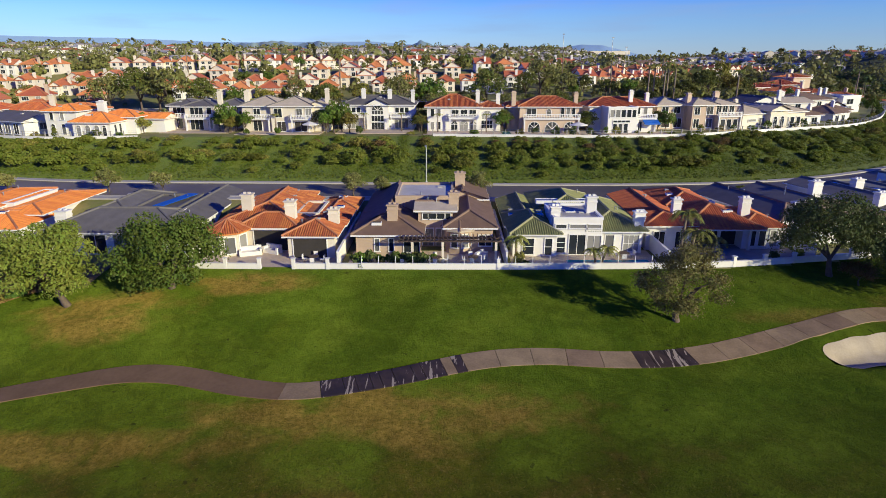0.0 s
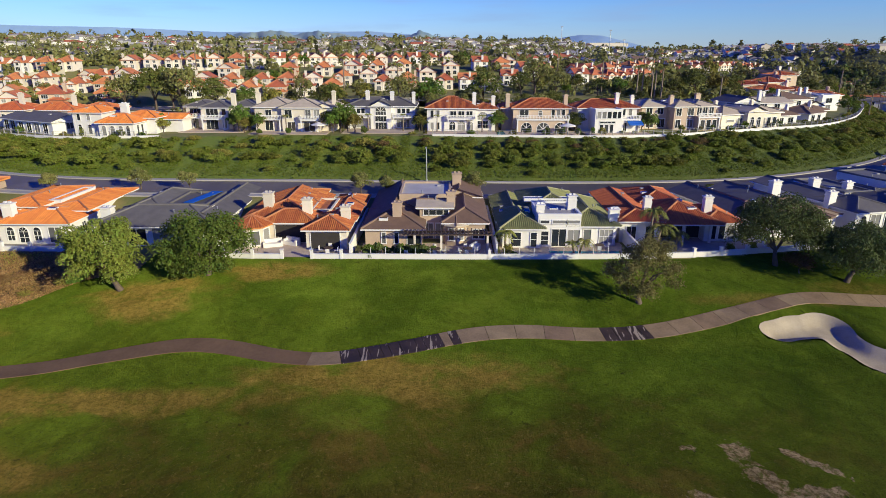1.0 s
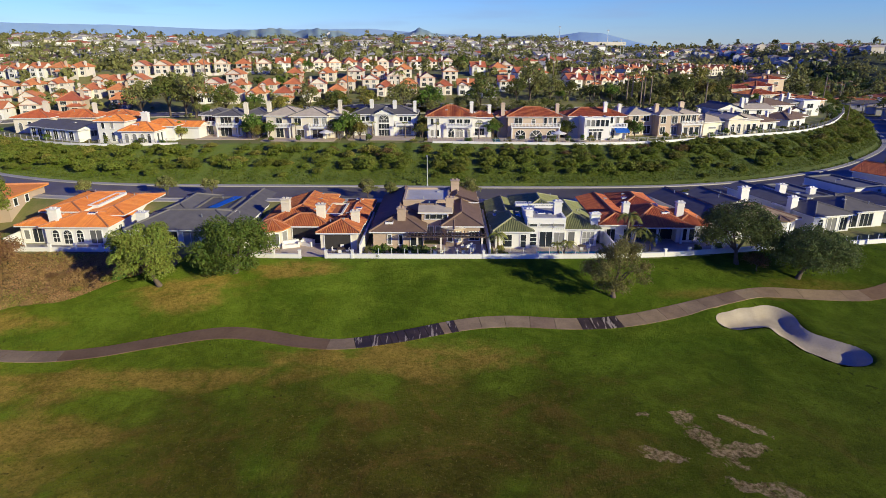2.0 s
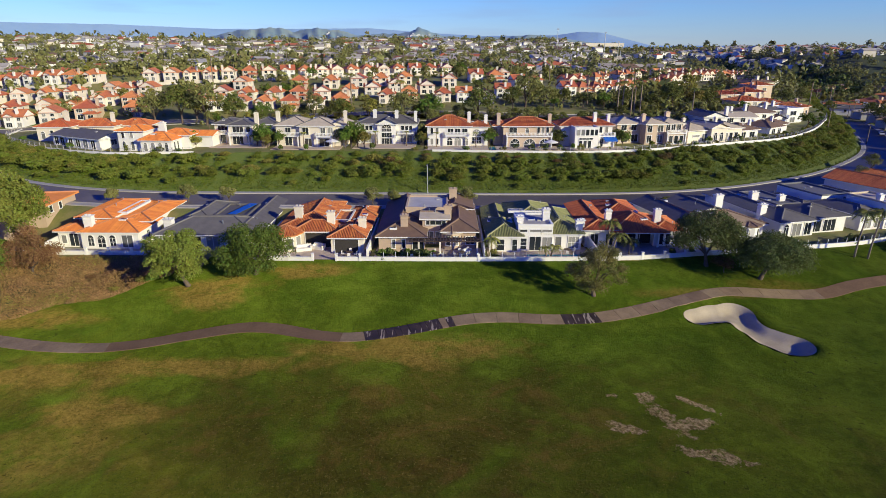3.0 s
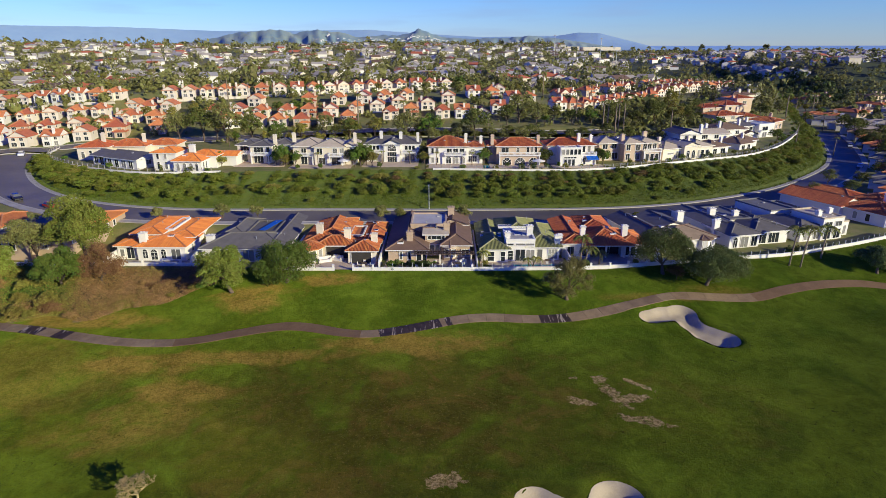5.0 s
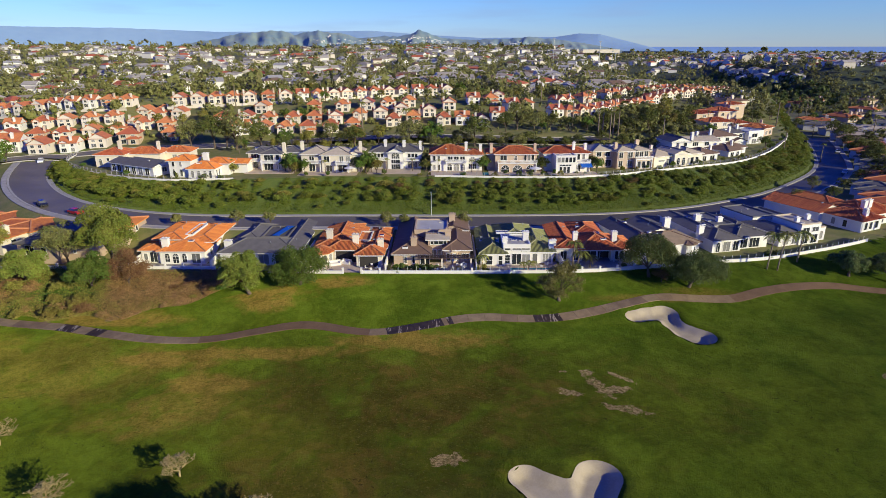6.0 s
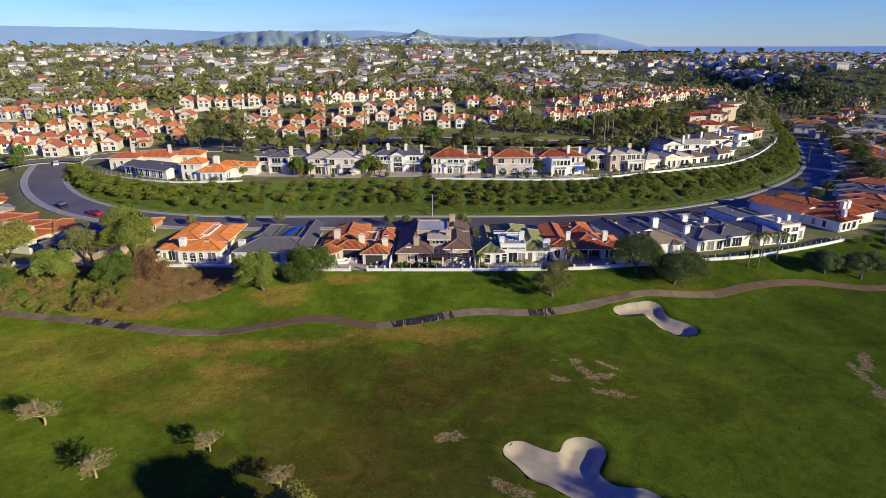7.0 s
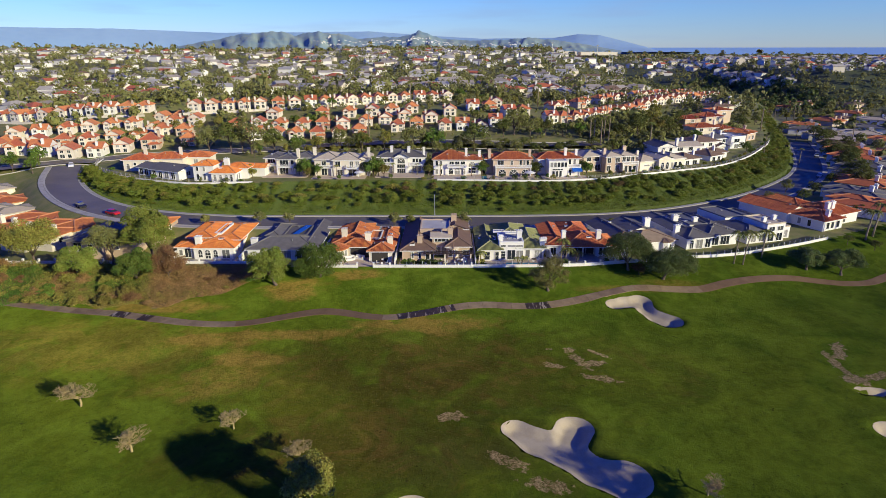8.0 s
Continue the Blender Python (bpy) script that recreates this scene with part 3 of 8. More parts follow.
for key in ("turf", "ivy", "yard", "far", "scrub", "canyon"):
    ground_me.materials.append(MAT[key])
ground_me.polygons.foreach_set("material_index", slot.astype(int).tolist())
ground_me.polygons.foreach_set("use_smooth", [True] * len(quads))
tagged(new("ground", ground_me), "mown golf turf, planted bank and dry yards under the houses", "ground", kind="structure")


def strip(name, left, right, lift, mats, label, category, thick=0.0):
    """A band between two lines, laid on the land."""
    m = Mesh()
    zl = ground_z(left[:, 0], left[:, 1]) + lift
    zr = ground_z(right[:, 0], right[:, 1]) + lift
    z = np.maximum(zl, zr)
    for i in range(len(left) - 1):
        a, b = (*left[i], z[i]), (*right[i], z[i])
        c, d = (*right[i + 1], z[i + 1]), (*left[i + 1], z[i + 1])
        m.face(b, c, d, a)
        if thick:
            for p, q in ((a, d), (c, b)):
                m.face(p, q, (q[0], q[1], q[2] - thick), (p[0], p[1], p[2] - thick))
    return tagged(part(name, m, mats), label, category, kind="structure")


NEAR_ROAD = FAR_KERB[FAR_KERB[:, 1] < 262]
strip("road", offset(NEAR_ROAD, -0.35), offset(NEAR_ROAD, -10.0), 0.05, MAT["asphalt"], "dark damp asphalt residential road curving round the bank", "road")
strip("kerb", offset(NEAR_ROAD, 0.15), offset(NEAR_ROAD, -0.38), 0.2, MAT["kerb"], "pale concrete kerb and gutter along the bank", "kerb", 0.25)
strip("kerb", offset(NEAR_ROAD, -9.95), offset(NEAR_ROAD, -10.5), 0.2, MAT["kerb"], "pale concrete kerb and gutter beside the driveways", "kerb", 0.25)
strip("pavement", offset(NEAR_ROAD, 1.1), offset(NEAR_ROAD, 0.17), 0.16, MAT["concrete"], "narrow pale concrete pavement at the foot of the bank", "pavement", 0.2)
strip("pavement", offset(NEAR_ROAD, -10.55), offset(NEAR_ROAD, -12.0), 0.16, MAT["concrete"], "pale concrete pavement in front of the garages", "pavement", 0.2)
strip("road", offset(BACK_STREET, 4.5), offset(BACK_STREET, -4.5), 0.12, MAT["asphalt"], "grey asphalt street behind the upper houses", "road")
strip("kerb", offset(BACK_STREET, 4.9), offset(BACK_STREET, 4.5), 0.25, MAT["kerb"], "concrete kerb of the street behind the upper houses", "kerb", 0.3)
strip("kerb", offset(BACK_STREET, -4.5), offset(BACK_STREET, -4.9), 0.25, MAT["kerb"], "concrete kerb of the street behind the upper houses", "kerb", 0.3)

# ---- sand bunkers ----
for k in range(len(BUNKERS)):
    bx = [p[0] for st in BUNKERS[k] for p in st]
    by = [p[1] for st in BUNKERS[k] for p in st]
    c = 0.35
    xs, ys = np.arange(min(bx) - 5, max(bx) + 5, c), np.arange(min(by) - 5, max(by) + 5, c)
    X, Y = np.meshgrid(xs, ys)
    for _ in range(3):
        d = sand_depth(k, X, Y)
        e = 0.02
        nxg = (sand_depth(k, X + e, Y) - d) / e
        nyg = (sand_depth(k, X, Y + e) - d) / e
        push = np.where((d > 0) & (d < c * 1.2), d, 0)
        X, Y = X - push * nxg, Y - push * nyg
    D = sand_depth(k, X, Y)
    Z = ground_z(X.ravel(), Y.ravel()).reshape(X.shape) + 0.06
    ok = (D[:-1, :-1] < 0.03) & (D[1:, :-1] < 0.03) & (D[:-1, 1:] < 0.03) & (D[1:, 1:] < 0.03)
    ii = np.arange(X.size).reshape(X.shape)
    fs = np.stack((ii[:-1, :-1], ii[:-1, 1:], ii[1:, 1:], ii[1:, :-1]), -1)[ok]
    used, inv = np.unique(fs, return_inverse=True)
    me = bpy.data.meshes.new("sand_bunker")
    me.from_pydata(np.stack((X.ravel(), Y.ravel(), Z.ravel()), 1)[used].tolist(), [], inv.reshape(-1, 4).tolist())
    me.materials.append(MAT["sand"])
    me.polygons.foreach_set("use_smooth", [True] * len(fs))
    bunker = thing("sand_bunker", Matrix(), "pale raked sand bunker sunk in the fairway grass", "bunker", "golf bunkers")
    part("sand", me, None, bunker)

# ---- far distance ----
def ridge(name, label, dist, az0, az1, base, crest, material, seed, rough=0.2, rows=9, deep=900):
    """A range of hills along an arc; crest: pairs of the share of the arc and the height there."""
    m = Mesh()
    k = 260
    at_, up_ = [c[0] for c in crest], [c[1] for c in crest]
    grid = []
    for j in range(rows):
        v = j / (rows - 1)
        for i in range(k + 1):
            s = i / k
            a = radians(az0 + (az1 - az0) * s)
            h = float(np.interp(s, at_, up_))
            spur = 1 - abs(noise.fractal(Vector((s * 22 + seed + v * 0.7, v * 1.3, seed)), 0.9, 2.0, 4))
            fold = noise.fractal(Vector((s * 60 + seed, v * 3.0, 1.0)), 1.0, 2.0, 3)
            share = v ** 0.8 * (1 - rough * (1 - v) * (1 - spur) * 3.0) + rough * 0.16 * fold
            rr = dist - deep * (1 - v)
            grid.append((rr * math.sin(a), rr * math.cos(a), base + max(0.0, h * share)))
    n = k + 1
    m.solid(grid, [(j * n + i, j * n + i + 1, (j + 1) * n + i + 1, (j + 1) * n + i) for j in range(rows - 1) for i in range(k)])
    tagged(part(name, m, material, smooth=True), label, "hills", kind="structure")
    return grid, n


GREEN_CREST = ((0, 34), (0.045, 62), (0.10, 88), (0.125, 110), (0.17, 125), (0.23, 136), (0.26, 110), (0.29, 132), (0.315, 132), (0.365, 118), (0.40, 88), (0.44, 99), (0.49, 103), (0.5175, 112), (0.54, 147), (0.556, 121), (0.595, 88), (0.66, 77), (0.7475, 84), (0.7875, 96), (0.85, 80), (0.92, 50), (1, 10))
FAR_CREST = ((0, 165), (0.16, 158), (0.27, 156), (0.384, 135), (0.466, 140), (0.575, 148), (0.66, 115), (0.726, 95), (0.787, 98), (0.8235, 100), (0.853, 124), (0.881, 118), (0.909, 80), (0.944, 30), (0.96, 0), (1, 0))
hills, hill_n = ridge("backdrop_hills", "green hills far behind the town, haze in their colour", 4300, -24, 16, 14, GREEN_CREST, MAT["hill"], 2.0, 0.5)
ridge("backdrop_range", "mountain range on the horizon in painted pale blue haze", 4750, -46, 22, 14, FAR_CREST, MAT["hill_hazed"], 5.0, 0.10, 5, 300)
ridge("backdrop_sea", "flat blue sea on the horizon", 4780, 15, 46, -10, ((0, 52), (1, 52)), MAT["sea"], 9.0, 0.0, 3, 200)
# villas strewn over the flanks of the hills
vh = random.Random(66)
villas = Mesh()
for _ in range(300):
    u0, v0 = vh.choice(((0.34, 4.2), (0.42, 4.6), (0.47, 5.0), (0.52, 5.2), (0.57, 5.2), (0.62, 4.8), (0.70, 4.0), (0.78, 4.4)))
    i = int(min(1, max(0, u0 + vh.gauss(0, 0.022))) * (hill_n - 1))
    j = int(min(8, max(2, round(v0 + vh.gauss(0, 0.8)))))
    x, y, z = hills[j * hill_n + i]
    w, d = vh.uniform(3, 7), vh.uniform(3, 5)
    x += vh.uniform(-8, 8)
    villas.box(x - w, x + w, y - d - 12, y + d - 12, z - 12, z + vh.uniform(-1, 2))
tagged(part("hillside_villas", villas, MAT["white"]), "scatter of tiny white houses on the far hillsides", "houses", kind="stuff")

# ---- houses ----
def roof_faces(x0, x1, y0, y1, z, pitch, kind, ov=0.55):
    """The sloping faces of a roof over a rectangle, its ridge and hip lines, and its gable triangles."""
    a0, a1, b0, b1 = x0 - ov, x1 + ov, y0 - ov, y1 + ov
    tp = math.tan(radians(pitch))
    along_x = (a1 - a0) >= (b1 - b0)
    if kind == "gable_x":
        along_x = True
    if kind in ("gable_y", "hipfront"):
        along_x = False
    half = ((b1 - b0) if along_x else (a1 - a0)) / 2
    h = half * tp
    hip0 = hip1 = kind == "hip"
    if kind == "hipfront":
        hip0 = True
    faces, caps, gables = [], [], []
    if along_x:
        ym = (b0 + b1) / 2
        r0 = (a0 + (half if hip0 else 0), ym, z + h)
        r1 = (a1 - (half if hip1 else 0), ym, z + h)
        faces.append([(a0, b0, z), (a1, b0, z), r1, r0])
        faces.append([(a1, b1, z), (a0, b1, z), r0, r1])
        ends = (((a0, b1, z), (a0, b0, z), r0, hip0, x0), ((a1, b0, z), (a1, b1, z), r1, hip1, x1))
        for p, q, r, hipped, xe in ends:
            if hipped:
                faces.append([p, q, r])
                caps += [(p, r), (q, r)]
            else:
                gables.append([(xe, y0, z), (xe, y1, z), (xe, ym, z + (half - ov) * tp + ov * tp - 0.05)])
    else:
        xm = (a0 + a1) / 2
        r0 = (xm, b0 + (half if hip0 else 0), z + h)
        r1 = (xm, b1 - (half if hip1 else 0), z + h)
        faces.append([(a1, b0, z), (a1, b1, z), r1, r0])
        faces.append([(a0, b1, z), (a0, b0, z), r0, r1])
        ends = (((a0, b0, z), (a1, b0, z), r0, hip0, y0), ((a1, b1, z), (a0, b1, z), r1, hip1, y1))
        for p, q, r, hipped, ye in ends:
            if hipped:
                faces.append([p, q, r])
                caps += [(p, r), (q, r)]
            else:
                gables.append([(x0, ye, z), (x1, ye, z), (xm, ye, z + h - 0.05)])
    caps.append((r0, r1))
    return faces, caps, gables, (a0, a1, b0, b1)


def add_ribs(m, poly, pitch=0.27, high=0.075):
    """Rows of half-round tiles running down one roof face."""
    p = [Vector(q) for q in poly]
    n = (p[1] - p[0]).cross(p[2] - p[0]).normalized()
    u = Vector((0, 0, 1)).cross(n)
    if u.length < 1e-4:
        return
    u.normalize()
    v = n.cross(u)
    us = [(q - p[0]).dot(u) for q in p]
    vs = [(q - p[0]).dot(v) for q in p]

    def span(s):
        hits = []
        for i in range(len(p)):
            a, b = us[i], us[(i + 1) % len(p)]
            if (a - s) * (b - s) < 0:
                t = (s - a) / (b - a)
                hits.append(vs[i] + t * (vs[(i + 1) % len(p)] - vs[i]))
        return (min(hits), max(hits)) if len(hits) > 1 else None

    w = pitch * 0.33
    s = min(us) + pitch * 0.7
    while s < max(us) - pitch * 0.4:
        r = span(s)
        if r and r[1] - r[0] > 0.4:
            v0, v1 = r[0] - 0.06, r[1] - 0.05
            a = [p[0] + u * (s + d) + v * vv + n * hh for vv in (v0, v1) for d, hh in ((-w, -0.02), (-w * 0.45, high), (w * 0.45, high), (w, -0.02))]
            m.solid(a, [(0, 1, 5, 4), (1, 2, 6, 5), (2, 3, 7, 6), (3, 2, 1, 0)])
        s += pitch


def add_cap(m, a, b, r=0.14):
    a, b = Vector(a), Vector(b)
    if (b - a).length < 0.5:
        return
    d = (b - a).normalized()
    s = d.cross(Vector((0, 0, 1)))
    if s.length < 0.01:
        return
    s.normalize()
    up = s.cross(d)
    ring = [(-r * 1.1, -0.06), (-r * 0.8, r * 0.75), (0, r * 1.15), (r * 0.8, r * 0.75), (r * 1.1, -0.06)]
    m.ring_stack([[q + s * x + up * z for x, z in ring] for q in (a, b)])


def tile_parts(roof, rows, lines, tilemat, capmat, single, r):
    """The rows of tiles and the ridge caps of one roof."""
    if rows.v:
        part("tile_covering", rows, tilemat, roof)["kind"] = "stuff"
    joined = Mesh()
    for a, b in lines:
        m = Mesh() if single else joined
        add_cap(m, a, b, r)
        if single and m.v:
            part("ridge_cap", m, capmat, roof)
    if joined.v:
        part("ridge_trim", joined, capmat, roof)["kind"] = "stuff"


FACES = {"f": (0, -1), "b": (0, 1), "r": (1, 0), "l": (-1, 0)}


def on_face(wing, face):
    """A function that takes (along, out, up) on a wall of the wing into the house's space."""
    x0, x1, y0, y1 = wing[:4]
    if face == "f":
        return lambda a, o, z: (x0 + a, y0 - o, z)
    if face == "b":
        return lambda a, o, z: (x1 - a, y1 + o, z)
    if face == "r":
        return lambda a, o, z: (x1 + o, y0 + a, z)
    return lambda a, o, z: (x0 - o, y1 - a, z)


def slab(m, at, a0, a1, o0, o1, z0, z1):
    p = [at(a, o, z) for z in (z0, z1) for a, o in ((a0, o1), (a1, o1), (a1, o0), (a0, o0))]
    m.solid(p, [(0, 3, 2, 1), (4, 5, 6, 7), (0, 1, 5, 4), (1, 2, 6, 5), (2, 3, 7, 6), (3, 0, 4, 7)])


def arch_pts(c, w, z, h, n=10):
    """Outline of an opening with a round head."""
    r = w / 2
    top = z + h - r
    return [(c - r, z), (c + r, z)] + [(c + r * math.cos(math.pi * k / n), top + r * math.sin(math.pi * k / n)) for k in range(n + 1)]


def window(parent, at, c, z, w, h, cols=2, rows=1, style="", frame_mat=None, simple=False, pane=None):
    """A glazed opening: a pane set in the wall, a proud surround and its bars. style: arch, door, dark (a black sheet
    painted as inner shade).
    """
    fm = frame_mat or MAT["trim"]
    glassy = Mesh()
    fr = Mesh()
    f, e = 0.11, 0.10
    if style == "arch":
        out = arch_pts(c, w, z, h)
        inn = arch_pts(c, w - 2 * f, z + 0.02, h - f)
        glassy.face(*[at(a, 0.02, b) for a, b in inn])
        k = len(out)
        for i in range(1, k):
            j = (i + 1) % k
            fr.solid([at(*(out[i][0], e, out[i][1])), at(out[j][0], e, out[j][1]), at(inn[j][0], e, inn[j][1]), at(inn[i][0], e, inn[i][1]),
                      at(inn[i][0], 0.0, inn[i][1]), at(inn[j][0], 0.0, inn[j][1]), at(out[i][0], 0, out[i][1]), at(out[j][0], 0, out[j][1])],
                     [(0, 1, 2, 3), (3, 2, 5, 4), (1, 0, 6, 7)])
    else:
        glassy.face(at(c - w / 2, 0.02, z), at(c + w / 2, 0.02, z), at(c + w / 2, 0.02, z + h), at(c - w / 2, 0.02, z + h))
        slab(fr, at, c - w / 2 - f, c - w / 2, 0, e, z, z + h)
        slab(fr, at, c + w / 2, c + w / 2 + f, 0, e, z, z + h)
        slab(fr, at, c - w / 2 - f, c + w / 2 + f, 0, e, z + h, z + h + f)
        if style != "door":
            slab(fr, at, c - w / 2 - f - 0.05, c + w / 2 + f + 0.05, 0, e + 0.07, z - f, z)
    top = z + h - (w / 2 if style == "arch" else 0)
    b = 0.06 if not simple else 0.08
    for i in range(1, cols):
        a = c - w / 2 + w * i / cols
        slab(fr, at, a - b / 2, a + b / 2, 0.0, 0.06, z, top)
    for i in range(1, rows + (style == "arch")):
        zz = z + (top - z) * i / (rows + (style == "arch") - (1 if style == "arch" and rows == 1 else 0)) if style != "arch" else z + (top - z) * i / rows
        slab(fr, at, c - w / 2, c + w / 2, 0.0, 0.055, zz - b / 2, zz + b / 2)
    if style == "arch" and w > 1.4:
        for ang in (45, 90, 135):
            ca, sa = math.cos(radians(ang)) * (w / 2 - f), math.sin(radians(ang)) * (w / 2 - f)
            fr.solid([at(c + d * sa, 0.055, top - d * ca) for d in (-0.04, 0.04)] + [at(c + ca + d * sa, 0.055, top + sa - d * ca) for d in (0.04, -0.04)], [(0, 1, 2, 3)])
    ob = part("glass_door" if style == "door" else "window", glassy, pane or MAT["glass"], parent)
    part("window_frame", fr, fm, ob)
    return ob


def roof_height(wing, x, y):
    """Height of a wing's roof over a place, in the house's space."""
    x0, x1, y0, y1, ev, kind, pitch = wing[:7]
    tp = math.tan(radians(pitch * 0.93))
    dx, dy = min(x - x0, x1 - x) + 0.55, min(y - y0, y1 - y) + 0.55
    if kind == "flat":
        return ev
    if kind == "gable_x":
        return ev + dy * tp
    if kind == "gable_y":
        return ev + dx * tp
    if kind == "hipfront":
        return ev + min(dx, y - y0 + 0.55) * tp
    return ev + min(dx, dy) * tp


def vents(parent, wings, spots):
    """Pipes and small hoods standing on the roofs: (wing, x, y, kind)."""
    for w, x, y, kind in spots:
        z = roof_height(wings[w], x, y)
        m = Mesh()
        if kind == "pipe":
            m.cyl(x, y, z - 0.3, z + 0.45, 0.07, 0.07, 8)
            m.cyl(x, y, z + 0.45, z + 0.52, 0.11, 0.11, 8)
            part("vent_pipe", m, MAT["steel"], parent)
        elif kind == "hood":
            m.box(x - 0.3, x + 0.3, y - 0.25, y + 0.25, z - 0.3, z + 0.16)
            part("vent_hood", m, MAT["flatroof"], parent)
        else:
            m.box(x - 0.6, x + 0.6, y - 0.45, y + 0.45, z - 0.4, z + 0.14)
            sky_ = part("skylight", m, MAT["trim"], parent)
            g_ = Mesh()
            g_.box(x - 0.5, x + 0.5, y - 0.35, y + 0.35, z + 0.143, z + 0.17)
            part("skylight_pane", g_, MAT["glass"], sky_)


def chimney(parent, x, y, z0, z1, wx, wy, material, capmat=None):
    m = Mesh()
    m.box(x - wx / 2, x + wx / 2, y - wy / 2, y + wy / 2, z0, z1)
    m.box(x - wx / 2 - 0.07, x + wx / 2 + 0.07, y - wy / 2 - 0.07, y + wy / 2 + 0.07, z1 - 0.55, z1 - 0.42)
    ob = part("chimney", m, material, parent)
    c = Mesh()
    c.box(x - wx / 2 - 0.13, x + wx / 2 + 0.13, y - wy / 2 - 0.13, y + wy / 2 + 0.13, z1 + 0.004, z1 + 0.14)
    for s in (-0.22, 0.22):
        c.box(x + s * wx - 0.16, x + s * wx + 0.16, y - 0.16, y + 0.16, z1 + 0.14, z1 + 0.36)
    part("chimney_cap", c, capmat or material, ob)


def balcony(parent, x0, x1, y, out, z):
    """A slab standing out from a front at y, with a balustrade on three sides."""
    m = Mesh()
    m.box(x0, x1, y - out, y - 0.003, z - 0.2, z)
    deck = part("balcony", m, MAT["trim"], parent)
    b = Mesh()
    for q in ((x0, x1, y - out, y - out + 0.12), (x0, x0 + 0.12, y - out + 0.12, y - 0.003), (x1 - 0.12, x1, y - out + 0.12, y - 0.003)):
        b.box(*q, z + 0.82, z + 0.95)
        b.box(*q, z + 0.003, z + 0.1)
        along = q[1] - q[0] > q[3] - q[2]
        span = (q[1] - q[0]) if along else (q[3] - q[2])
        for i in range(max(1, int(span / 0.34)) + 1):
            k = i * span / max(1, int(span / 0.34))
            cx_, cy_ = (q[0] + k, (q[2] + q[3]) / 2) if along else ((q[0] + q[1]) / 2, q[2] + k)
            b.box(cx_ - 0.06, cx_ + 0.06, cy_ - 0.05, cy_ + 0.05, z + 0.1, z + 0.82)
    part("balustrade", b, MAT["trim"], deck)
    if z > 2:
        for xx in (x0 + 0.1, x1 - 0.38):
            part("column", m_box(xx, xx + 0.28, y - out + 0.02, y - out + 0.3, -0.6, z - 0.203), MAT["trim"], deck)


def m_box(*a):
    m = Mesh()
    m.box(*a)
    return m


